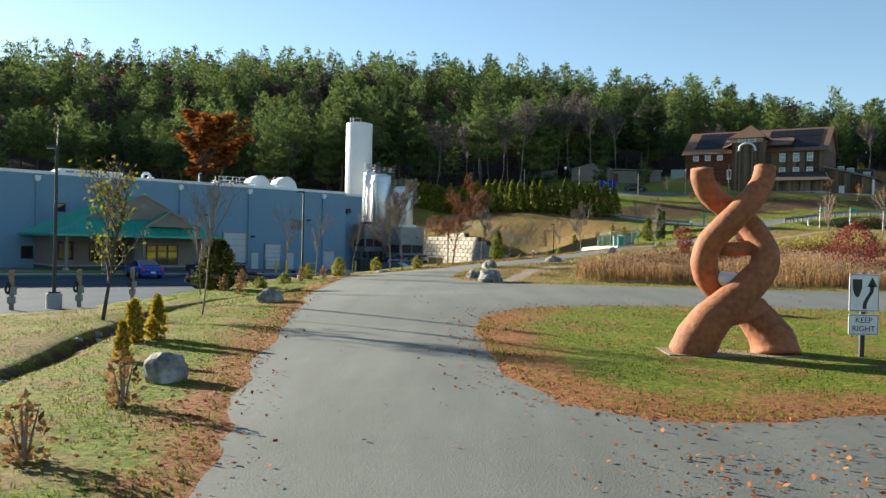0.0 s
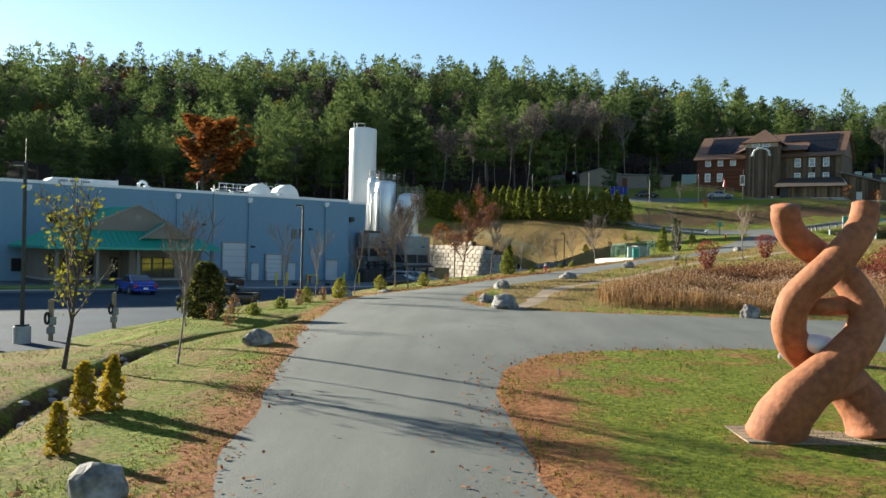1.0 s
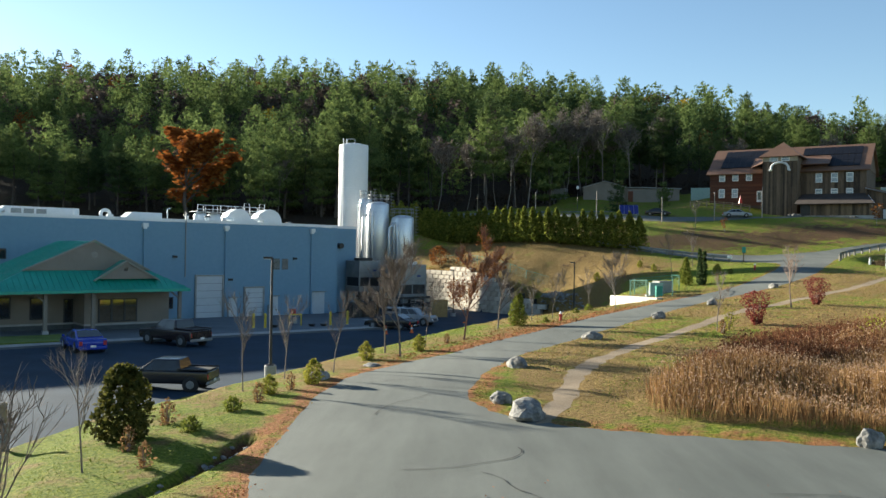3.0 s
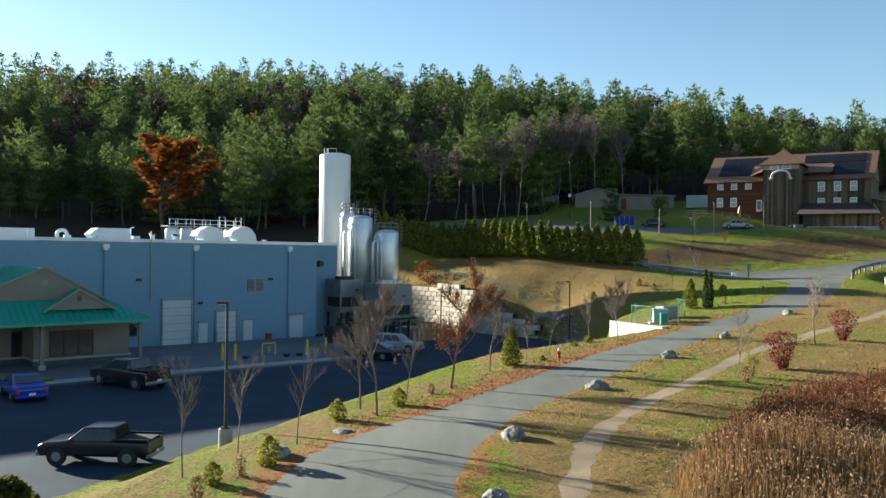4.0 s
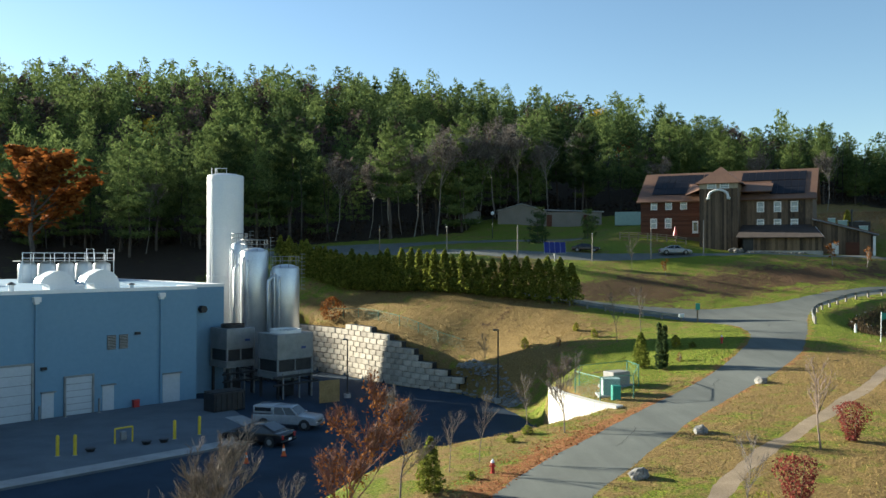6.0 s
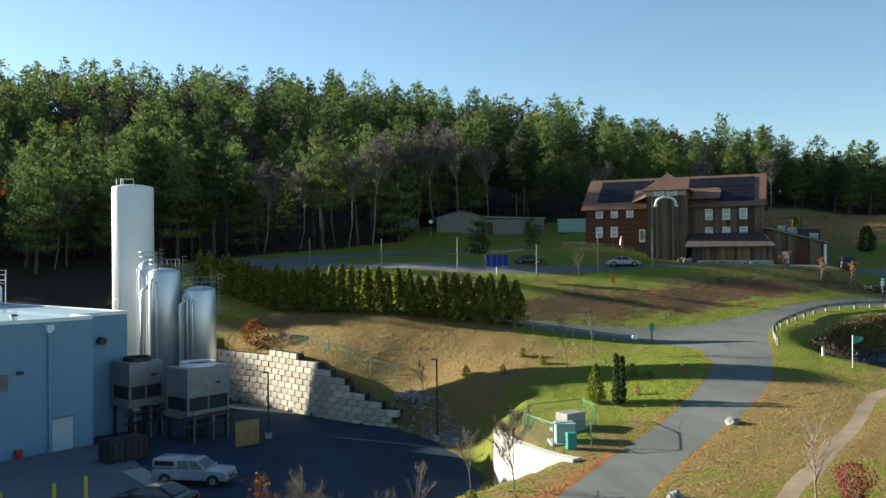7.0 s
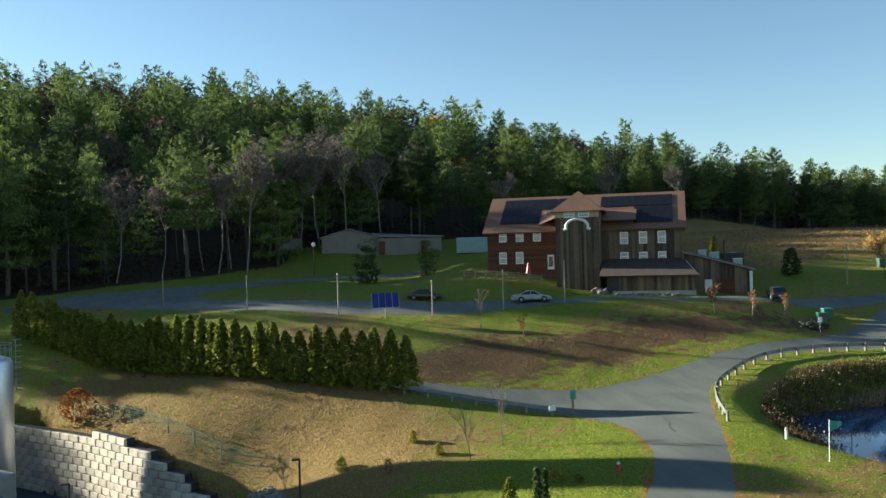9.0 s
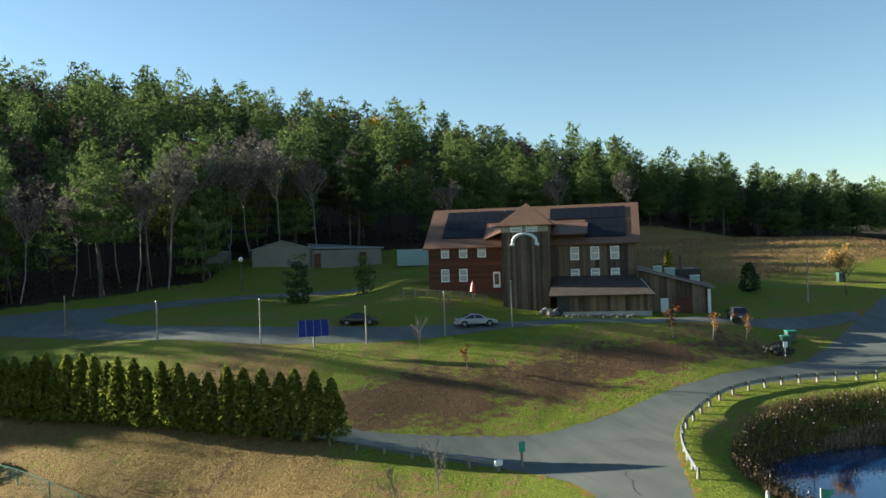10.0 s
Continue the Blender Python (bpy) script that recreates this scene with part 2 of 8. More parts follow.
def quads(name, verts, mat, faces=None):
    """A mesh of loose four-cornered leaves from an array of corners."""
    verts = np.asarray(verts, np.float32).reshape(-1, 3)
    n = len(verts) // 4
    me = bpy.data.meshes.new(name)
    me.vertices.add(len(verts)), me.loops.add(4 * n), me.polygons.add(n)
    me.vertices.foreach_set("co", verts.ravel())
    me.loops.foreach_set("vertex_index", np.arange(4 * n, dtype=np.int32))
    me.polygons.foreach_set("loop_start", np.arange(0, 4 * n, 4, dtype=np.int32))
    me.update()
    me.validate()
    me.materials.append(mat)
    return me


def leaves(centres, size, rng, flat=0.0, long=1.6):
    """Corners of one leaf at each centre; flat: how near to level it lies."""
    c = np.asarray(centres, float)
    n = len(c)
    a, b = rng.normal(size=(n, 3)), rng.normal(size=(n, 3))
    a[:, 2] *= 1 - flat
    b[:, 2] *= 1 - flat
    a /= np.linalg.norm(a, axis=1, keepdims=True) + 1e-9
    b -= a * (a * b).sum(1, keepdims=True)
    b /= np.linalg.norm(b, axis=1, keepdims=True) + 1e-9
    s = (size * rng.uniform(0.6, 1.3, n))[:, None] / 2
    a, b = a * s * long, b * s
    return np.stack([c - a, c - b * 0.9, c + a, c + b * 0.9], 1)


def tufts(centres, facing, size, rng, loose=0.5, long=1.8):
    """Corners of one spray of needles at each centre, its face turned roughly the way that the bough faces."""
    c = np.asarray(centres, float)
    n = len(c)
    f = np.asarray(facing, float) + rng.normal(size=(n, 3)) * loose
    f /= np.linalg.norm(f, axis=1, keepdims=True) + 1e-9
    a = rng.normal(size=(n, 3))
    a -= f * (a * f).sum(1, keepdims=True)
    a /= np.linalg.norm(a, axis=1, keepdims=True) + 1e-9
    b = np.cross(f, a)
    s = (size * rng.uniform(0.6, 1.35, n))[:, None] / 2
    return np.stack([c - a * s * long, c - b * s * 0.42, c + a * s * long, c + b * s * 0.42], 1)

# ---- the lie of the land ----
SPOTS_LOW = [(0, -40, 0.2), (-30, -40, -0.6), (40, -40, 0.6), (0, 0, 0.4), (-2, 12, 0.35), (2.3, 20, 0.55), (-6, 14, 0.15), (-7, 24, 0.3),
    (-8, 36, 0.3), (-4.5, 26, 0.7), (-3, 45, 0.8), (6, 16, 0.45), (2, 35, 0.75), (11, 34, 0.9), (2.7, 43, 0.95), (2.7, 48, 1.2), (-4, 54, 0.6),
    (1, 60, 1.15), (7.7, 57, 1.4), (13, 64, 2.1), (18, 69.5, 2.7), (25, 40, 1.2), (40, 40, 1.8), (60, 20, 1.5), (30, 60, 3.0), (-60, 20, -1.0)]
SPOTS_HIGH = [(7.5, 68, 1.6), (21, 80, 3.0), (17, 83, 2.7), (23, 88, 3.4), (31.5, 92.4, 5.2), (39.8, 97, 5.9), (33, 105, 5.6), (44.8, 113, 7.4),
    (24, 111, 6.4), (10.7, 117, 6.6), (6, 124.5, 7.2), (-4, 137, 8.2), (17, 104.8, 3.7), (15.7, 111, 5.0), (21.6, 131.7, 11.2), (10.8, 133, 11.0),
    (36, 131, 11.3), (42, 130, 11.7), (52, 127, 12.0), (64, 123, 11.6), (66, 118, 9.0), (41, 90, 5.4), (48, 84, 5.2), (55, 98, 6.5), (60, 110, 7.8)]
SPOTS_FAR = [(54, 133, 11.9), (59, 130.5, 11.8), (49.5, 136, 12.2), (64, 128, 11.5), (44.7, 151, 16.0), (29, 189, 18.5), (40, 183, 17.0), (37, 158, 13.8), (80, 130, 13.0), (85, 150, 17.0), (110, 150, 19.0), (90, 100, 9.0),
    (100, 60, 5.0), (-10, 160, 11.5), (-50, 165, 9.0), (-90, 170, 8.0), (-70, 60, -1.0), (-80, 100, 0.0), (20, 175, 15.0), (70, 175, 19.0)]
SPOTS_WALL = [(-4, 127.6, 3.9), (-1.4, 124, 3.9), (0.9, 121.2, 4.0), (3.2, 117.6, 4.0), (5.8, 113.6, 3.0), (8.9, 110.2, 1.7), (11.8, 107.6, 0.5), (14, 105, 1.4), (1, 125, 5.6), (6, 118, 5.2)]
SPOTS_WOOD = [(-104, 262, 33), (-147, 296, 44), (18, 289, 45), (-17, 212, 19), (72, 245, 35), (115, 222, 29), (139, 192, 17), (44, 332, 54),
    (11, 408, 72), (-142, 416, 78), (78, 314, 48), (80, 203, 22), (-20, 185, 14), (25, 195, 18), (-300, 420, 80), (220, 320, 24), (240, 450, 28),
    (0, 560, 88), (-350, 200, 12), (260, 150, 14), (-200, 80, 0), (0, -200, 0), (200, 0, 4), (-200, -150, -1), (200, -200, 2)]
SPOTS = np.array(SPOTS_LOW + SPOTS_HIGH + SPOTS_FAR + SPOTS_WALL + SPOTS_WOOD, float)


SOFT = 4.0


def surface_weights(s):
    d = np.hypot(s[:, None, 0] - s[None, :, 0], s[:, None, 1] - s[None, :, 1])
    n = len(s)
    a = np.zeros((n + 3, n + 3))
    a[:n, :n] = -np.sqrt(d * d + SOFT * SOFT) + 0.35 * np.eye(n)
    a[:n, n], a[:n, n + 1:] = 1, s[:, :2]
    a[n:, :n] = a[:n, n:].T
    return np.linalg.solve(a, np.r_[s[:, 2], 0, 0, 0])


WEIGHTS = surface_weights(SPOTS)


def raw_hill(x, y):
    z = WEIGHTS[-3] + WEIGHTS[-2] * x + WEIGHTS[-1] * y
    for (a, b, _), w in zip(SPOTS, WEIGHTS):
        z = z - w * np.sqrt((x - a) ** 2 + (y - b) ** 2 + SOFT * SOFT)
    return z


def hill(x, y):
    """The lie of the land, evened out on the slope above the retaining wall."""
    x, y = np.asarray(x, float), np.asarray(y, float)
    z = np.array(raw_hill(x, y), float)
    soft = np.clip((19 - np.hypot(x - 11, y - 114)) / 6, 0, 1)
    some = soft > 0
    if np.any(some):
        px, py = x[some], y[some]
        even = sum(raw_hill(px + dx, py + dy) for dx, dy in ((0, 0), (3, 0), (-3, 0), (0, 3), (0, -3), (2, 2), (-2, -2), (2, -2), (-2, 2))) / 9
        z[some] = z[some] + (even - z[some]) * soft[some]
    return z


def rounded(points, steps=5, closed=True):
    """A smooth line through the points."""
    p = np.array(points, float)
    n = len(p)
    out = []
    for i in range(n if closed else n - 1):
        q = [p[(i + k) % n] if closed else p[min(max(i + k, 0), n - 1)] for k in (-1, 0, 1, 2)]
        for t in np.arange(steps) / steps:
            out.append(0.5 * (2 * q[1] + (q[2] - q[0]) * t + (2 * q[0] - 5 * q[1] + 4 * q[2] - q[3]) * t * t + (3 * q[1] - q[0] - 3 * q[2] + q[3]) * t ** 3))
    return np.array(out if closed else out + [p[-1]])


def line_distance(line, x, y):
    x, y = np.asarray(x, float), np.asarray(y, float)
    best = np.full(np.broadcast(x, y).shape, 1e9)
    for (ax, ay), (bx, by) in zip(line[:-1], line[1:]):
        dx, dy = bx - ax, by - ay
        k = np.clip(((x - ax) * dx + (y - ay) * dy) / (dx * dx + dy * dy + 1e-12), 0, 1)
        best = np.minimum(best, np.hypot(x - ax - k * dx, y - ay - k * dy))
    return best


def inside_distance(poly, x, y):
    """Metres to the outline: negative inside."""
    x, y = np.asarray(x, float), np.asarray(y, float)
    ring = np.vstack([poly, poly[:1]])
    odd = np.zeros(np.broadcast(x, y).shape, bool)
    for (ax, ay), (bx, by) in zip(ring[:-1], ring[1:]):
        if ay != by:
            odd ^= ((ay > y) != (by > y)) & (x < (bx - ax) * (y - ay) / (by - ay) + ax)
    d = line_distance(ring, x, y)
    return np.where(odd, -d, d)


WALL_LINE = rounded([(-7, 128.5), (-4, 125), (-0.1, 120.3), (4, 114), (8.3, 108.7), (11.2, 106.3)], 6, False)
WHITE_WALL_LINE = rounded([(15.0, 87.0), (14.9, 84.5), (15.3, 82), (16.0, 79.5), (16.8, 77.9)], 4, False)
LOT_LINE = rounded([(-90, 27), (-45, 27.5), (-15, 29), (-14.3, 35), (-13.7, 42.5), (-12.4, 47.2), (-10.6, 51.4), (-8.9, 56), (-7.0, 59.3), (-5.3, 62), (-3.9, 65.2), (-2.1, 69.2), (0.2, 73.4), (3.9, 77.6),
    (8.6, 79.4), (11.4, 82.2), (14.0, 86.2), (14.6, 90), (14.3, 96), (13.2, 101), (11, 106), (8.3, 108.6), (4, 113.9), (-0.1, 120.2), (-4, 125), (-8, 130), (-30, 136), (-90, 100)], 3)
POND_LINE = rounded([(47.6, 98.6), (50.5, 101), (55, 101.6), (61, 101), (68, 98), (72, 90), (65, 82), (55, 80), (48, 86), (45.6, 92.5)], 4)
DITCH_LINE = rounded([(-7.0, 6), (-7.3, 10), (-7.7, 13.5), (-8.1, 16.5), (-8.7, 20.5), (-9.15, 24.5), (-9.0, 27), (-8.5, 28.8), (-8.0, 31), (-7.4, 32.8), (-6.9, 35), (-6.5, 37.5)], 4, False)
ROAD_NEAR = rounded([(-1.9, -30), (-1.9, -2), (-2.2, 7.2), (-2.7, 10.1), (-3.2, 13), (-3.8, 17.7), (-4.3, 24), (-4.9, 29.5), (-5.4, 34), (-5.5, 39), (-5.3, 44), (-4.6, 48), (-2.8, 51.3), (-0.3, 54.3),
    (2.2, 53), (1.5, 47.7), (0.6, 43.2), (1.2, 40.3), (3.2, 38.2), (6.9, 36.6), (13, 35.0), (20, 34.6), (45, 33), (60, 10), (60, -30)], 3)
ISLAND_LINE = rounded([(0.9, 20.9), (1.9, 23.7), (3.8, 25.3), (7.6, 26.3), (12, 26.3), (16, 25), (17.5, 20), (15, 14), (10, 11.6), (5.9, 10.9), (3.7, 10.3), (2.5, 10.6), (1.7, 11.6), (1.2, 14), (0.9, 17.5)], 4)
ROAD_UP = rounded([(-2.8, 51.3), (-0.3, 54.3), (2.3, 58.4), (5.3, 62.6), (9.1, 68), (13.3, 72.3), (18.5, 77.6), (25.2, 84.2), (29.4, 88.6), (32, 92), (33.6, 96), (34.0, 100), (32.6, 103.6), (29.4, 106.9),
    (26.5, 109.3), (23.6, 111.7), (17, 116.5), (18, 118), (24.4, 113.7), (28.1, 111.7), (32.8, 109.9), (37, 108.8), (42.7, 109.8), (49.1, 111.8), (56.4, 112.9), (64, 114.2), (72, 117.3), (80, 121), (95, 128), (97, 124),
    (82, 117.5), (74, 111.5), (66, 109.2), (60, 109.9), (54, 109.6), (49.5, 108.2), (45.3, 105.2), (42.2, 101), (39.6, 96.6), (37, 92.2), (33, 86.2), (28.6, 82), (21.6, 75.6), (15.4, 68.5), (10, 62.2), (5.9, 56.6), (3.3, 52.4), (1.6, 48), (-1, 47)], 3)
UPPER_LOT = rounded([(-14, 162), (-1.6, 154.4), (9.4, 141), (18.8, 133.4), (28.3, 130.7), (36, 129.3), (44, 128.4), (50, 126.8), (56, 124.7), (65, 122.4), (77, 120.2), (80, 122.5), (66, 125), (56, 127), (50, 129), (46, 130.6), (38, 133.2), (28, 136.8), (18, 142), (9, 152), (10, 158),
    (20, 161.5), (28, 163), (38, 160.5), (39.5, 162.5), (28, 166), (10, 166), (-8, 168)], 3)
PATH_LINE = rounded([(2.6, 38.8), (3.6, 41), (4.4, 44), (5.3, 47), (7.0, 50.8), (10.1, 55.6), (13.9, 60), (18.4, 65), (25.3, 71.1), (32, 76.9), (39.5, 82.6), (50, 78), (60, 70)], 4, False)
WOOD_EDGE = [(-260, 196), (-95, 192), (-66, 186), (-40, 177), (-14, 170), (8, 173), (22, 179), (26, 193), (50, 193), (60, 184), (72, 184), (86, 192), (100, 197), (130, 197), (160, 190), (300, 160)]
CURB_LINE = np.array([(-52, 44), (-24.2, 70.4), (-8.6, 83.8), (-3.4, 88.6), (-5.6, 92.5), (-7.5, 96)])


def lot_height(x, y):
    return -0.35 - (np.asarray(y, float) - 33) * 0.011 + 0 * np.asarray(x, float)


def ease(v):
    v = np.clip(v, 0, 1)
    return v * v * (3 - 2 * v)


def height(x, y):
    """The ground everywhere."""
    x, y = np.asarray(x, float), np.asarray(y, float)
    z = hill(x, y)
    lot = inside_distance(LOT_LINE, x, y)
    steep = np.minimum(line_distance(WALL_LINE, x, y), line_distance(WHITE_WALL_LINE, x, y))
    width = np.where(y > 88, 0.45 + 4.8 * ease((steep - 1.2) / 9), np.where(steep < 2.5, 0.7, 2.6))
    edge = np.interp(y, [77.5, 79.5, 82, 84.5, 87.0], [17.0, 16.0, 15.3, 14.9, 15.0])
    below = (y > 74) & (y < 87.1) & (x < edge + 0.3) & (x > 5)
    width = np.where(below, 2.6 + 4.0 * ease((y - 74) / 5), width)
    share = np.where((y > 77.9) & (y < 87.1) & (x >= edge + 0.3), 1.0, ease((lot - np.where((steep < 2) & (y > 100), 0.62, 0.15)) / width))
    z = lot_height(x, y) + (z - lot_height(x, y)) * share
    pond = inside_distance(POND_LINE, x, y)
    z = np.where(pond < 5, 3.7 + (z - 3.7) * ease((pond + 1.5) / 6.5), z)
    z = z - 0.4 * np.exp(-(line_distance(DITCH_LINE, x, y) / 0.26) ** 2) - 0.08 * np.exp(-(line_distance(DITCH_LINE, x, y) / 0.9) ** 2)
    road = np.minimum(inside_distance(ROAD_NEAR, x, y), inside_distance(ROAD_UP, x, y))
    rough = ease(np.minimum(road, lot) / 3)
    z = z + rough * 0.05 * np.sin(x * 0.9 + 1.7 * np.sin(y * 0.37)) * np.sin(y * 0.8 + 1.3 * np.sin(x * 0.41))
    return z


def at(x, y, lift=0.0):
    return Vector((x, y, float(height(x, y)) + lift))


def drape(name, field, step, span, mat, lift, label, z_of=None):
    """A sheet that lies on the ground wherever field is below zero, with a clean edge."""
    xs, ys = np.arange(span[0], span[1] + step, step), np.arange(span[2], span[3] + step, step)
    gx, gy = np.meshgrid(xs, ys, indexing="ij")
    f, z = field(gx, gy), (z_of or height)(gx, gy) + lift
    verts, faces, seen = [], [], {}

    def corner(key, p):
        if key not in seen:
            seen[key] = len(verts)
            verts.append(p)
        return seen[key]

    for i, j in np.argwhere(np.minimum.reduce([f[:-1, :-1], f[1:, :-1], f[:-1, 1:], f[1:, 1:]]) < 0):
        for tri in (((i, j), (i + 1, j), (i + 1, j + 1)), ((i, j), (i + 1, j + 1), (i, j + 1))):
            face = []
            for k in range(3):
                a, b = tri[k], tri[(k + 1) % 3]
                fa, fb = f[a], f[b]
                pa = np.array((gx[a], gy[a], z[a]))
                if fa < 0:
                    face.append(corner(a, tuple(pa)))
                if (fa < 0) != (fb < 0):
                    pb = np.array((gx[b], gy[b], z[b]))
                    face.append(corner((min(a, b), max(a, b)), tuple(pa + (pb - pa) * fa / (fa - fb))))
            if len(face) > 2:
                faces.append(face)
    me = bpy.data.meshes.new(name)
    me.from_pydata(verts, [], faces)
    me.materials.append(mat)
    me.shade_smooth()
    return tagged(new(name, me), label, "ground", kind="structure")


# the ground: one sheet to the horizon
def ground_material():
    m = bpy.data.materials.new("turf")
    m.use_nodes = True
    n, ln = m.node_tree.nodes, m.node_tree.links
    b = n["Principled BSDF"]
    b.inputs["Roughness"].default_value = 0.95
    b.inputs["Specular IOR Level"].default_value = 0.1
    co = n.new("ShaderNodeTexCoord")

    def tex(scale, detail=5, rough=0.6):
        t = n.new("ShaderNodeTexNoise")
        t.inputs["Scale"].default_value, t.inputs["Detail"].default_value, t.inputs["Roughness"].default_value = scale, detail, rough
        ln.new(co.outputs["Object"], t.inputs["Vector"])
        return t.outputs[0]

    def blend(fac, a, c):
        x = n.new("ShaderNodeMix")
        x.data_type = "RGBA"
        for key, v in (("A", a), ("B", c)):
            if isinstance(v, tuple):
                x.inputs[key].default_value = (*v, 1)
            else:
                ln.new(v, x.inputs[key])
        ln.new(fac, x.inputs["Factor"])
        return x.outputs["Result"]

    def ranged(v, lo, hi):
        r = n.new("ShaderNodeMapRange")
        r.inputs["From Min"].default_value, r.inputs["From Max"].default_value = lo, hi
        ln.new(v, r.inputs["Value"])
        return r.outputs[0]

    def math2(op, a, c):
        x = n.new("ShaderNodeMath")
        x.operation = op
        for k, v in enumerate((a, c)):
            if isinstance(v, (int, float)):
                x.inputs[k].default_value = v
            else:
                ln.new(v, x.inputs[k])
        return x.outputs[0]

    def attr(name):
        a = n.new("ShaderNodeAttribute")
        a.attribute_name = name
        return a.outputs["Fac"]

    fine, mid, wide = tex(9, 6), tex(1.1, 5), tex(0.13, 4)
    green = blend(ranged(fine, 0.32, 0.68), (0.055, 0.092, 0.009), (0.23, 0.25, 0.032))
    dry = blend(ranged(fine, 0.3, 0.7), (0.128, 0.08, 0.028), (0.29, 0.198, 0.078))
    soil = blend(ranged(fine, 0.3, 0.7), (0.06, 0.034, 0.018), (0.145, 0.085, 0.044))
    leaf = blend(ranged(fine, 0.3, 0.7), (0.17, 0.065, 0.026), (0.36, 0.17, 0.07))
    amount = math2("ADD", math2("MULTIPLY", math2("SUBTRACT", mid, 0.5), 1.7), math2("MULTIPLY", math2("SUBTRACT", wide, 0.5), 1.6))
    colour = blend(ranged(math2("ADD", attr("dry"), amount), 0.3, 0.7), green, dry)
    colour = blend(ranged(math2("ADD", attr("soil"), amount), 0.4, 0.75), colour, soil)
    colour = blend(ranged(math2("ADD", attr("litter"), math2("MULTIPLY", math2("SUBTRACT", mid, 0.5), 1.6)), 0.35, 0.75), colour, leaf)
    # needle litter, its colour darkened to stand for the canopy's shade
    shaded_duff = blend(ranged(fine, 0.3, 0.7), (0.022, 0.016, 0.011), (0.06, 0.042, 0.028))
    colour = blend(ranged(math2("ADD", attr("shaded_duff"), amount), 0.4, 0.7), colour, shaded_duff)
    ln.new(colour, b.inputs["Base Color"])
    bump = n.new("ShaderNodeBump")
    bump.inputs["Strength"].default_value, bump.inputs["Distance"].default_value = 1.0, 0.16
    ln.new(math2("ADD", tex(5, 8, 0.75), math2("MULTIPLY", mid, 1.5)), bump.inputs["Height"]), ln.new(bump.outputs[0], b.inputs["Normal"])
    return m


def spread(lo, hi, a, b, step, grow):
    inner = list(np.arange(a, b + 1e-6, step))
    left, right = [a], [b]
    s = step
    while left[-1] > lo:
        s *= grow
        left.append(left[-1] - s)
    s = step
    while right[-1] < hi:
        s *= grow
        right.append(right[-1] + s)
    return np.array(left[:0:-1] + inner + right[1:])


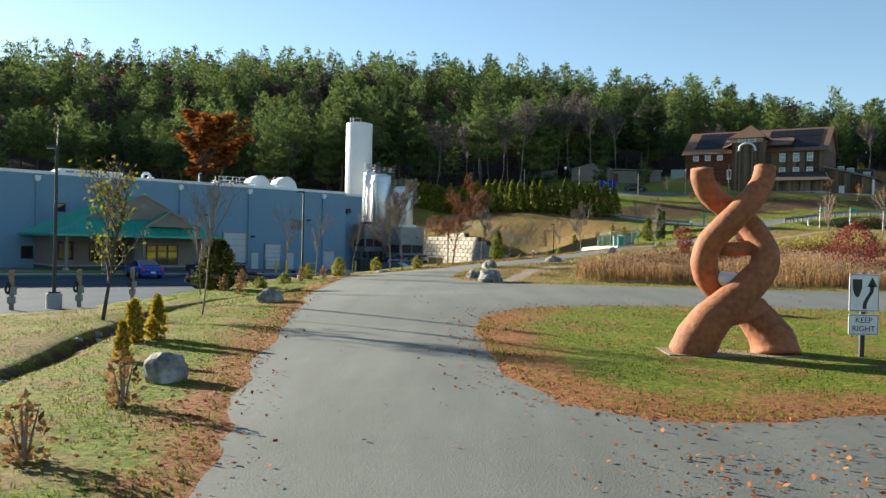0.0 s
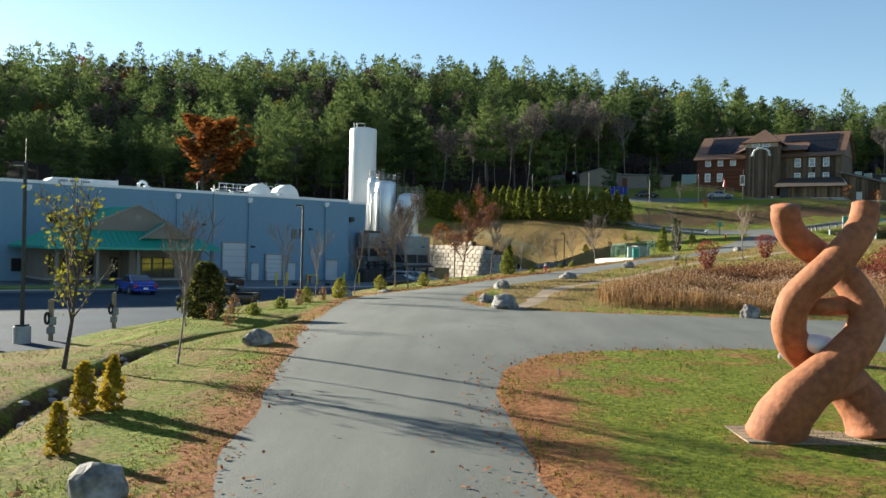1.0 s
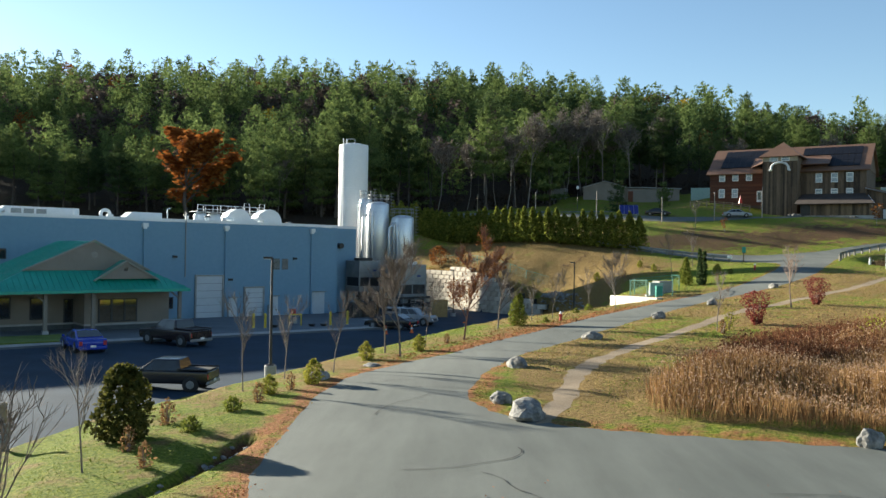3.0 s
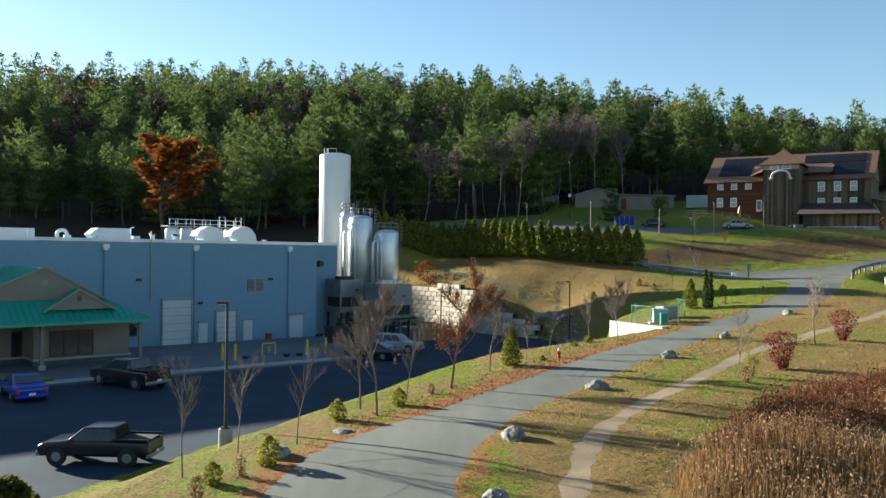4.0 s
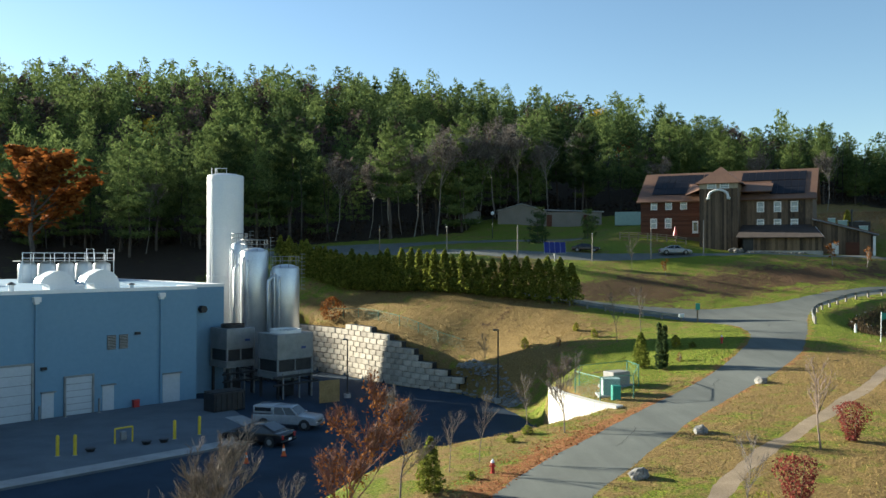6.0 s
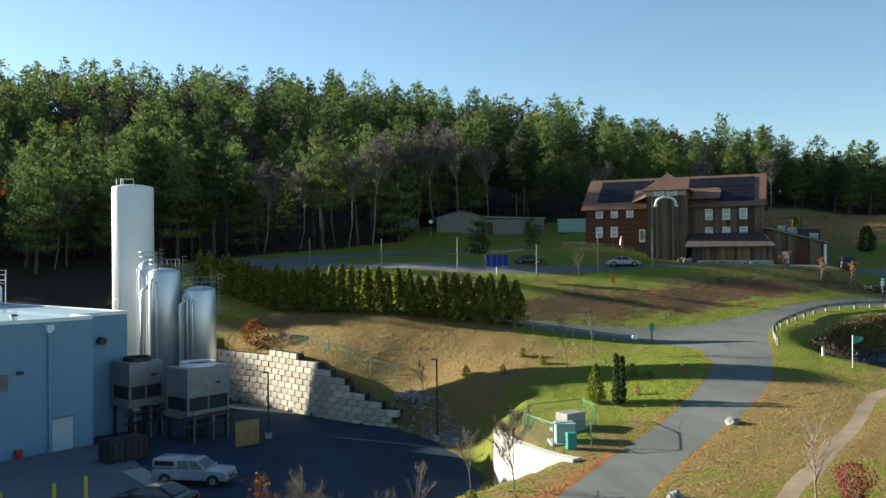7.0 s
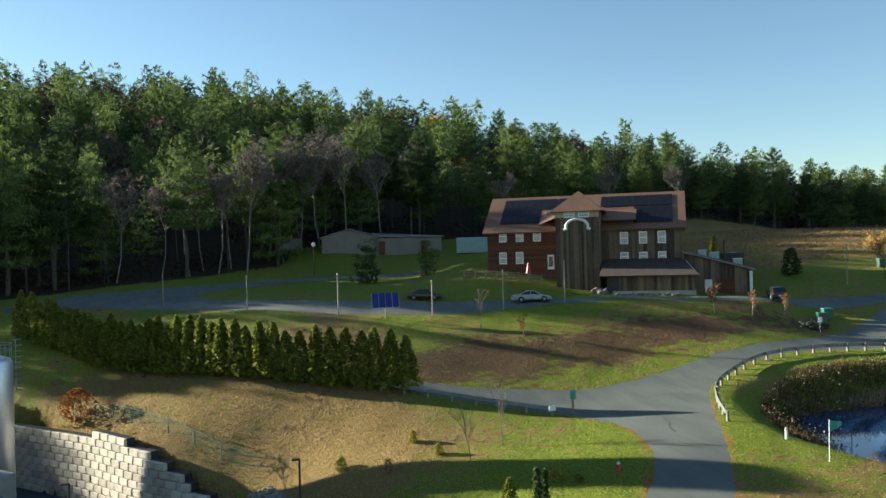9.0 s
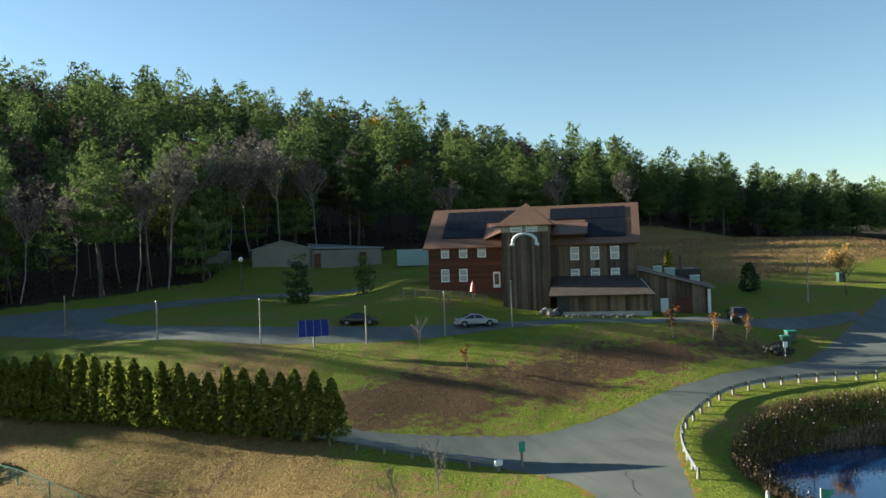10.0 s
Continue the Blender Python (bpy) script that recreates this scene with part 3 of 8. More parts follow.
def build_ground():
    xs, ys = spread(-1500, 1500, -40, 95, 0.6, 1.1), spread(-600, 2000, -5, 150, 0.6, 1.08)
    xs = np.unique(np.round(np.r_[xs, np.arange(-9.9, -6.0, 0.14)], 3))
    gx, gy = np.meshgrid(xs, ys, indexing="ij")
    z = height(gx, gy)
    paved = np.minimum.reduce([np.maximum(np.minimum(inside_distance(ROAD_NEAR, gx, gy), inside_distance(ROAD_UP, gx, gy)), -inside_distance(ISLAND_LINE, gx, gy)), inside_distance(UPPER_LOT, gx, gy), inside_distance(LOT_LINE, gx, gy) + 0.3, line_distance(PATH_LINE, gx, gy) - 0.5])
    z = z - 0.12 * ease((-paved - 0.45) / 0.6) + 0.03 * ease((paved + 0.25) / 0.5) * (paved < 40)
    nx, ny = gx.shape
    me = bpy.data.meshes.new("ground")
    idx = np.arange(nx * ny).reshape(nx, ny)
    faces = np.stack([idx[:-1, :-1], idx[1:, :-1], idx[1:, 1:], idx[:-1, 1:]], -1).reshape(-1, 4)
    me.from_pydata(np.stack([gx, gy, z], -1).reshape(-1, 3).tolist(), [], faces.tolist())
    me.shade_smooth()
    near, up, path = inside_distance(ROAD_NEAR, gx, gy), inside_distance(ROAD_UP, gx, gy), line_distance(PATH_LINE, gx, gy)
    road = np.minimum(near, up)
    slope = ease((gy - 92) / 10) * ease((135 - gy) / 12) * ease((26 - gx) / 6)
    verge = ease((gx - 1) / 3) * ease((gy - 34) / 5) * ease((95 - gy) / 12)
    dry = 0.3 + 0.55 * slope + 0.4 * verge
    dry = dry - 0.35 * ease((9 - np.hypot(gx - 23, gy - 91)) / 5) - 0.25 * ease((12 - np.hypot(gx - 41, gy - 95)) / 6)
    dry = np.where(gx > 70, 0.3 + 0.45 * ease((gy - 134) / 6), dry) - 0.3 * ease((34 - gy) / 6) * ease((gx + 1) / 2)
    bank = np.exp(-((gx - 30) / 13) ** 2 - ((gy - 116) / 6) ** 2) + 0.85 * np.exp(-((gx - 54) / 12) ** 2 - ((gy - 117.5) / 4.5) ** 2)
    dry = dry + 0.2 * ease((gy - 108) / 6) * ease((gx - 14) / 8) * ease((128 - gy) / 6)
    soil = 1.0 * bank
    litter = 0.85 * ease((1.6 - road) / 1.4) * ease((gx * 0 + 62 - gy) / 15) * np.where(gx < 0.5, 1, 0.75)
    island = inside_distance(ISLAND_LINE, gx, gy)
    litter = np.where(island < 1.5, 0.62 * ease((1.9 + island) / 1.7) * np.maximum(ease((15 - gy) / 4), ease((4.5 - gx) / 2)) + 0.36, litter)
    dry = np.where(island < 0.5, 0.3, dry) + 0.16 * ease((-2 - gx) / 2) * ease((42 - gy) / 6) * ease((gx + 16) / 4) + 0.2 * ease((gy - 40) / 6) * ease((70 - gy) / 10) * ease((2 - gx) / 3)
    litter = litter + 0.55 * ease((0.9 - up) / 0.8) * ease((gy - 66) / 6) * ease((106 - gy) / 6)
    litter = litter + 0.85 * ease((2.4 - up) / 2) * ease((80 - gy) / 5) * ease((gy - 52) / 4) * (gx < gy - 55)
    soil = soil + 1.1 * np.exp(-(line_distance(DITCH_LINE, gx, gy) / 0.32) ** 2)
    # where the shade-dark litter lies: under the wood, and behind the factory
    shaded_duff = ease((gy - np.interp(gx, [p[0] for p in WOOD_EDGE], [p[1] for p in WOOD_EDGE]) + 1) / 4)
    shaded_duff = np.maximum(shaded_duff, ease((gy - 116) / 6) * ease((-16 - gx) / 6))
    for key, value in (("dry", dry), ("soil", soil), ("litter", litter), ("shaded_duff", shaded_duff)):
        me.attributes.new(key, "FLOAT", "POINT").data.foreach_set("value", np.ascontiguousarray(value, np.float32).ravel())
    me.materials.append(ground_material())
    return tagged(new("ground", me), "autumn grass turf with dry patches and leaf litter", "ground", kind="structure")


build_ground()
drape("road", lambda x, y: np.maximum(np.minimum(inside_distance(ROAD_NEAR, x, y), inside_distance(ROAD_UP, x, y)) + 0.12 * np.sin(x * 2.1) * np.sin(y * 1.7), -inside_distance(ISLAND_LINE, x, y)),
      0.8, (-8, 98, -30, 130), ASPHALT, 0.012, "worn grey asphalt road with cracks and fallen leaves")
drape("parking_lot", lambda x, y: inside_distance(LOT_LINE, x, y) + 0.3, 1.0, (-90, 16, 26, 137), SHADED_ASPHALT, 0.012, "asphalt parking lot beside the factory, coloured dark blue for its shade")
drape("upper_parking", lambda x, y: inside_distance(UPPER_LOT, x, y), 1.0, (-15, 82, 118, 170), ASPHALT, 0.03, "asphalt parking lot below the barn")
drape("footpath", lambda x, y: line_distance(PATH_LINE, x, y) - 0.5 - 0.22 * np.sin(y * 1.3) * np.sin(x * 0.9 + 1), 0.5, (1, 62, 37, 85), GRAVEL, 0.012, "pale gravel footpath beside the road")
drape("pond_water", lambda x, y: inside_distance(POND_LINE, x, y) - 2.2, 1.5, (40, 76, 74, 106), WATER, 0.0, "still pond water, the sky's blue put into its colour", z_of=lambda x, y: 4.45 + 0 * x)

# ---- the factory ----
FACADE = Matrix(((-0.7582, 0.652, 0, -12.6), (-0.652, -0.7582, 0, 104.76), (0, 0, 1, 0), (0, 0, 0, 1)))


def on_facade(s, o, z):
    """Along the long wall from its end, out from it, and up."""
    return FACADE @ Vector((s, o, z))


def fbox(g, s0, s1, o0, o1, z0, z1):
    return g.add([on_facade(s, o, z) for s in (s0, s1) for o in (o0, o1) for z in (z0, z1)], [(0, 1, 3, 2), (4, 6, 7, 5), (0, 4, 5, 1), (2, 3, 7, 6), (0, 2, 6, 4), (1, 5, 7, 3)])


def ring(a, b, c, d, w):
    """Four bars round the opening from a to b and from c to d: rows of two spans."""
    return ((a - w, a, c - w, d + w), (b, b + w, c - w, d + w), (a, b, d, d + w), (a, b, c - w, c))


def facade_window(parent, s0, s1, z0, z1, out, panes=1, rows=1, glass=None, frame_mat=None, name="window"):
    g = Geo()
    w = 0.1
    g.add([on_facade(s, o, z) for o in (out - 0.02, out + 0.06) for k in (0, w) for s, z in ((s0 + k, z0 + k), (s1 - k, z0 + k), (s1 - k, z1 - k), (s0 + k, z1 - k))],
          [f for i in range(4) for f in ((i, (i + 1) % 4, (i + 1) % 4 + 4, i + 4), (8 + i, 12 + i, 12 + (i + 1) % 4, 8 + (i + 1) % 4), (i, 8 + i, 8 + (i + 1) % 4, (i + 1) % 4), (4 + i, 4 + (i + 1) % 4, 12 + (i + 1) % 4, 12 + i))])
    frame_ = part(name, g, frame_mat or DARK_METAL, parent)
    for i in range(1, panes):
        s = s0 + (s1 - s0) * i / panes
        part("mullion", fbox(Geo(), s - 0.08, s + 0.08, out - 0.02, out + 0.07, z0 + w, z1 - w), frame_mat or DARK_METAL, frame_)
    for i in range(1, rows):
        z = z0 + (z1 - z0) * (0.68 if rows == 2 else i / rows)
        part("transom", fbox(Geo(), s0 + w, s1 - w, out - 0.02, out + 0.06, z - 0.05, z + 0.05), frame_mat or DARK_METAL, frame_)
    for i in range(panes):
        a, b = s0 + (s1 - s0) * i / panes, s0 + (s1 - s0) * (i + 1) / panes
        part("pane", fbox(Geo(), a + 0.03, b - 0.03, out, out + 0.02, z0 + 0.01, z1 - 0.01), glass or GLASS_DARK, frame_)
    return frame_


def mirror_glass():
    """Tinted glass that mirrors the sunny ground before it."""
    return material("mirror_window_glass", (0.2, 0.15, 0.1), (0.3, 0.24, 0.17), 0.05, 1.5, 6, 0, metal=0.7, spec=0.8)


DOOR_PAINT = material("white_door_paint", (0.4, 0.43, 0.46), (0.47, 0.5, 0.53), 0.5, 0.5, 5, 0.03)


def build_factory():
    hall = thing("factory_building", "long flat-roofed factory of pale grey panels", "building")
    g = Geo()
    fbox(g, 0, 75, -40, 0, -1.6, 8.6)
    fbox(g, -4.6, 0, -40, -3.0, -1.6, 8.8)
    part("wall", g, PANEL_WALL, hall)
    g = Geo()
    for a, b, c, d in ((0, 75, -0.32, 0.04), (-0.04, 0.28, -3, -0.32), (-4.64, -0.04, -3.3, -2.96), (-4.64, -4.3, -40, -3.3)):
        fbox(g, a, b, c, d, 8.62, 8.9)
    part("parapet", g, WHITE, hall, "white metal parapet cap")
    for s in (3.4, 13.55, 21.9, 36.5, 50):
        g = Geo()
        fbox(g, s - 0.09, s + 0.09, 0.02, 0.2, -1.1, 7.9)
        fbox(g, s - 0.12, s + 0.12, 0.02, 0.3, -1.1, -0.75)
        part("downpipe", g, PANEL_WALL, hall)
        g = Geo()
        fbox(g, s - 0.26, s + 0.26, 0.02, 0.42, 8.02, 8.4)
        fbox(g, s - 0.16, s + 0.16, 0.02, 0.3, 7.85, 8.02)
        part("pipe_head", g, WHITE, hall)
    for s in (17.8,):
        part("conduit", fbox(Geo(), s - 0.04, s + 0.04, 0.02, 0.12, 3.2, 9.6), GALVANISED, hall)
    for s0, s1, z1 in ((13.86, 16.62, 3.25), (9.25, 11.3, 2.0)):
        d = part("overhead_door", fbox(Geo(), s0, s1, 0.0, 0.06, -1.1, z1), DOOR_PAINT, hall, "white sectional overhead door")
        g = Geo()
        for k in range(1, 6):
            z = -1.1 + (z1 + 1.1) * k / 6
            fbox(g, s0 + 0.02, s1 - 0.02, 0.06, 0.075, z - 0.02, z + 0.02)
        part("seam", g, GALVANISED, d)
        g = Geo()
        for a, b, c, e in ((s0 - 0.15, s0, -1.1, z1 + 0.15), (s1, s1 + 0.15, -1.1, z1 + 0.15), (s0, s1, z1, z1 + 0.15)):
            fbox(g, a, b, 0.0, 0.16, c, e)
        part("door_frame", g, GALVANISED, d)
    for s0, s1, z1 in ((7.45, 8.4, 1.04), (1.62, 3.2, 1.4), (12.2, 13.1, 1.0)):
        d = part("door", fbox(Geo(), s0, s1, 0.0, 0.05, -1.1, z1), DOOR_PAINT, hall)
        g = Geo()
        fbox(g, s0 - 0.1, s1 + 0.1, 0.0, 0.32, z1 + 0.04, z1 + 0.12)
        part("canopy", g, GALVANISED, d)
    for s0 in (7.28, 6.27):
        d = part("louvre", fbox(Geo(), s0, s0 + 0.75, 0.0, 0.03, 3.92, 5.08), DARK_METAL, hall)
        for k in range(9):
            part("slat", fbox(Geo(), s0 + 0.02, s0 + 0.73, 0.03, 0.07, 3.96 + k * 0.125, 4.02 + k * 0.125), GALVANISED, d)
    for s, z in ((5.5, 5.1), (18.9, 5.2), (13.0, 2.9)):
        g = Geo()
        fbox(g, s - 0.2, s + 0.2, 0.0, 0.3, z - 0.1, z + 0.12)
        part("wall_lamp", g, DARK_METAL, hall)
    for s0, s1, z0, z1 in ((33.8, 34.7, 4.9, 5.8), (36.75, 37.85, 0.17, 1.44), (35.24, 36.3, 0.17, 1.46), (18.97, 20.0, 0.12, 1.27), (46, 47.1, 0.2, 1.4)):
        facade_window(hall, s0, s1, z0, z1, 0.02)
    part("vent", Geo().tube([on_facade(-2.2, -3.0, 6.6), on_facade(-2.2, -2.4, 6.6)], 0.32, 16), DARK_METAL, hall)
    return hall


build_factory()


def build_roof_plant():
    ROOF = 8.6
    unit = thing("rooftop_unit", "white rooftop air handler on the factory roof", "roof unit")
    part("casing", fbox(Geo(), 11.0, 14.7, -25.4, -23.2, ROOF + 0.25, ROOF + 1.75), WHITE, unit)
    part("curb_frame", fbox(Geo(), 11.2, 14.5, -25.2, -23.4, ROOF - 0.05, ROOF + 0.25), GALVANISED, unit)
    part("intake_hood", Geo().plate([on_facade(14.7, -23.2, ROOF + 1.75), on_facade(14.7, -25.4, ROOF + 1.75), on_facade(15.6, -25.4, ROOF + 1.0), on_facade(15.6, -23.2, ROOF + 1.0)], 0.6), WHITE, unit)
    side = thing("rooftop_unit", "small white rooftop box beside the air handler", "roof unit")
    part("casing", fbox(Geo(), 9.7, 10.5, -24.6, -23.6, ROOF, ROOF + 0.9), WHITE, side)
    big = thing("rooftop_unit", "long white rooftop unit with a sloped intake and grilles", "roof unit")
    part("casing", fbox(Geo(), 26.0, 32.6, -9.0, -6.2, ROOF, ROOF + 1.15), WHITE, big)
    part("intake_hood", Geo().plate([on_facade(32.6, -6.2, ROOF + 1.15), on_facade(32.6, -9.0, ROOF + 1.15), on_facade(33.9, -9.0, ROOF + 0.2), on_facade(33.9, -6.2, ROOF + 0.2)], 0.3), WHITE, big)
    for k in range(3):
        part("grille", fbox(Geo(), 29.0 + 1.1 * k, 29.9 + 1.1 * k, -6.2, -6.15, ROOF + 0.3, ROOF + 0.95), GALVANISED, big)
    pipe = thing("vent_pipe", "fat white gooseneck vent on the roof", "vent", group="roof vents")
    part("pipe", Geo().tube([on_facade(24.9 + 0.42 * math.cos(a), -2, ROOF + 0.55 + 0.42 * math.sin(a)) for a in np.linspace(-0.6, math.pi + 0.5, 12)], 0.16, 12), WHITE, pipe, smooth=True)
    part("foot", fbox(Geo(), 24.2, 24.75, -2.2, -1.8, ROOF, ROOF + 0.55), WHITE, pipe)
    for s_, o, h in ((27.4, -3, 0.9), (19.2, -1.2, 1.3), (11.6, -26, 1.3)):
        pipe = thing("vent_pipe", "thin white vent pipe with a bent top", "vent", group="roof vents")
        part("pipe", Geo().tube([on_facade(s_, o, ROOF), on_facade(s_, o, ROOF + h), on_facade(s_ - 0.3, o, ROOF + h + 0.06)], 0.06, 8), WHITE, pipe, smooth=True)
    for s_, h in ((16.6, 1.0), (14.4, 0.9), (4.7, 0.6)):
        pipe = thing("roof_stack", "short white exhaust stack with a dark cap", "vent", group="roof stacks")
        p = on_facade(s_, -2.6, ROOF)
        part("stack", Geo().lathe([(0.2, 0), (0.2, h * 0.75)], 14).mesh_at(p), WHITE, pipe)
        part("cap", Geo().lathe([(0.34, h * 0.75), (0.32, h * 0.82), (0.05, h)], 14).mesh_at(p), DARK_METAL, pipe)
    # process tanks with a railed deck, far back on the roof
    for k in range(5):
        tank = thing("roof_tank", "white steel tank standing on the factory roof", "tank", group="roof tanks")
        p = on_facade(4.5 - k * 2.0, -26.4, ROOF)
        part("shell", Geo().lathe([(0.92, 0), (0.92, 1.85), (0.76, 2.05), (0.35, 2.2), (0.05, 2.23)], 20).mesh_at(p), WHITE, tank, smooth=True)
        part("ladder", Geo().tube([p + Vector((0.6, -0.75, 0)), p + Vector((0.6, -0.75, 3.0))], 0.035, 5), WHITE, tank)
    rail = thing("roof_railing", "white pipe railing on a deck above the tanks", "railing")
    for s_ in np.arange(-4.3, 5.6, 1.08):
        part("post", Geo().tube([on_facade(s_, -25.2, ROOF + 2.1), on_facade(s_, -25.2, ROOF + 3.15)], 0.04, 5), WHITE, rail)
    for z in (2.6, 3.15):
        part("bar", Geo().tube([on_facade(-4.3, -25.2, ROOF + z), on_facade(5.5, -25.2, ROOF + z)], 0.04, 5), WHITE, rail)
    part("deck", fbox(Geo(), -4.4, 5.6, -27.4, -25.1, ROOF + 2.25, ROOF + 2.32), GALVANISED, rail)
    for s_ in (-4.3, 5.5):
        part("support", Geo().tube([on_facade(s_, -25.2, ROOF), on_facade(s_, -25.2, ROOF + 2.25)], 0.06, 6), WHITE, rail)
    for s_ in (-4.3, -2.0):
        part("gate_frame", Geo().tube([on_facade(s_, -25.1, ROOF + 2.3), on_facade(s_, -25.1, ROOF + 3.6), on_facade(s_ + 0.8, -25.1, ROOF + 3.6), on_facade(s_ + 0.8, -25.1, ROOF + 2.3)], 0.05, 6), WHITE, rail)
    # two big half-round hoods near the edge
    for s_, k in ((7.5, 1.0), (11.1, 0.95)):
        duct = thing("exhaust_hood", "big white half-round exhaust hood on the roof", "duct", group="exhaust hoods")
        prof = [(1.5, 0.75), (1.3, 1.2), (0.45, 1.68)] + [(0.05 - 1.45 * math.sin(a), 0.25 + 1.5 * math.cos(a)) for a in np.linspace(0.05, 1.62, 9)] + [(-1.4, 0.0), (0.7, 0.0), (0.8, 0.55)]
        n = len(prof)
        part("shell", Geo().add([on_facade(s_ + u * k, o, ROOF + 0.05 + v * k) for o in (-3.3, -1.8) for u, v in prof], [tuple(range(n)), tuple(range(n, 2 * n))[::-1]] + [(i, (i + 1) % n, (i + 1) % n + n, i + n) for i in range(n)]), WHITE, duct)
        part("mouth", Geo().add([on_facade(s_ + u * k, o, ROOF + 0.05 + v * k) for o in (-3.2, -1.9) for u, v in ((1.52, 0.8), (1.34, 1.15))], [(0, 1, 3, 2)]), GALVANISED, duct)
        part("base", fbox(Geo(), s_ - 1.0, s_ + 0.6, -3.1, -2.0, ROOF - 0.02, ROOF + 0.2), GALVANISED, duct)
    part("housing", fbox(Geo(), 8.9, 9.9, -3.0, -2.1, ROOF, ROOF + 0.55), WHITE, thing("duct_housing", "white duct housing between the hoods", "duct"))


def mesh_at(self, p):
    self.v = [tuple(Vector(v) + p) for v in self.v]
    return self


Geo.mesh_at = mesh_at
build_roof_plant()


TRIM = material("taupe_trim", (0.2, 0.185, 0.165), (0.27, 0.25, 0.225), 0.7, 1, 8, 0.05)


def build_entrance():
    """The entrance pavilion with its green standing-seam roof."""
    hut = thing("entrance_pavilion", "entrance pavilion with tan walls and green metal roof", "building")
    S0, S1, E, MID, RIDGE, FRONT = 22.5, 38.1, 2.7, 29.6, 6.55, 12.2
    g = Geo()
    fbox(g, 23.0, 30.0, 0, 8.9, -1.2, E - 0.1)
    fbox(g, 30.0, 36.6, 0, 6.6, -1.2, E - 0.1)
    part("wall", g, STUCCO, hut)
    g = Geo()
    fbox(g, 22.94, 30.04, 0, 8.98, -1.2, -0.35)
    fbox(g, 30.04, 36.66, 0, 6.68, -1.2, -0.35)
    part("plinth", g, material("slate_plinth", (0.045, 0.055, 0.06), (0.08, 0.09, 0.095), 0.8, 2, 9, 0.3), hut, "grey stone plinth course")
    part("sill_band", fbox(fbox(Geo(), 22.9, 30.06, 0, 9.04, -0.35, -0.2), 30.06, 36.7, 0, 6.74, -0.35, -0.2), CONCRETE, hut)
    facade_window(hut, 25.75, 28.9, -0.1, 1.82, 8.92, 3, 2, mirror_glass())
    facade_window(hut, 32.4, 33.5, 0.1, 1.9, 6.62)
    facade_window(hut, 34.9, 36.3, 0.25, 2.0, 6.62)
    facade_window(hut, 30.2, 30.95, -1.1, 1.75, 6.62, name="entrance_door")
    for s in (30.1, 33.6, 36.9, 23.1):
        o = 11.4
        col = part("column", fbox(Geo(), s - 0.13, s + 0.13, o - 0.13, o + 0.13, -1.1, E - 0.05), STUCCO, hut)
        part("brace", Geo().tube([on_facade(s, o, E - 0.9), on_facade(s + 0.9, o, E - 0.1)], 0.06, 5), STUCCO, col)
        part("column_base", fbox(Geo(), s - 0.22, s + 0.22, o - 0.22, o + 0.22, -1.15, -0.35), CONCRETE, col)
    part("soffit", fbox(Geo(), S0 + 0.1, S1 - 0.1, 0, FRONT - 0.1, E - 0.12, E - 0.02), STUCCO, hut)
    part("fascia", fbox(fbox(fbox(Geo(), S0, S1, FRONT - 0.06, FRONT + 0.02, E - 0.2, E + 0.02), S0 - 0.02, S0 + 0.06, 0, FRONT - 0.06, E - 0.2, E + 0.02), S1 - 0.06, S1 + 0.02, 0, FRONT - 0.06, E - 0.2, E + 0.02), GREEN_ROOF, hut)
    # roof: two big slopes, a skirt in front of the gable and a small cross gable
    G, B = 9.9, 4.2
    k = (B - E) / (RIDGE - E)
    l0, l1 = S0 + (MID - S0) * k, S1 - (S1 - MID) * k
    faces = {"roof_slope": [[(S0, 0, E), (S0, FRONT, E), (l0, G, B), (MID, G, RIDGE), (MID, 0, RIDGE)], [(S1, FRONT, E), (S1, 0, E), (MID, 0, RIDGE), (MID, G, RIDGE), (l1, G, B)],
                            [(S0, FRONT, E), (S1, FRONT, E), (l1, G, B), (l0, G, B)]]}
    for corners in faces["roof_slope"]:
        roof = part("roof_slope", Geo().plate([on_facade(*c) for c in corners], -0.06), GREEN_ROOF, hut)
        p = [on_facade(*c) for c in corners]
        n = (p[1] - p[0]).cross(p[2] - p[0]).normalized()
        n = n if n.z > 0 else -n
        eave = (p[1] - p[0])
        count = int(eave.length / 0.45)
        up = n.cross(eave).normalized()
        up = up if up.z > 0 else -up
        for i in range(1, count):
            foot = p[0] + eave * i / count
            best = 0.0
            for q in np.linspace(0.2, 12, 60):
                x = foot + up * q
                loc = FACADE.inverted() @ x
                okay = S0 <= loc.x <= S1 and 0 <= loc.y <= FRONT + 0.01 and loc.z <= RIDGE
                if len(corners) == 4:
                    rise_ = (loc.z - E) / (B - E)
                    okay = okay and loc.z <= B and S0 + (l0 - S0) * rise_ <= loc.x <= S1 - (S1 - l1) * rise_
                elif loc.y > G:
                    okay = okay and (loc.z - E) <= (FRONT - loc.y) / (FRONT - G) * (B - E)
                if okay:
                    best = q
            if best > 0.3:
                part("seam", Geo().tube([foot + n * 0.03, foot + up * best + n * 0.03], 0.03, 4), GREEN_ROOF, roof)
    part("gable", Geo().plate([on_facade(l0, G - 0.02, B), on_facade(l1, G - 0.02, B), on_facade(MID, G - 0.02, RIDGE - 0.05)], 0.1), STUCCO, hut)
    for a in (l0, l1):
        part("rake_board", Geo().tube([on_facade(a + (a - MID) * 0.02, G + 0.12, B), on_facade(MID, G + 0.12, RIDGE + 0.05)], 0.09, 4), TRIM, hut)
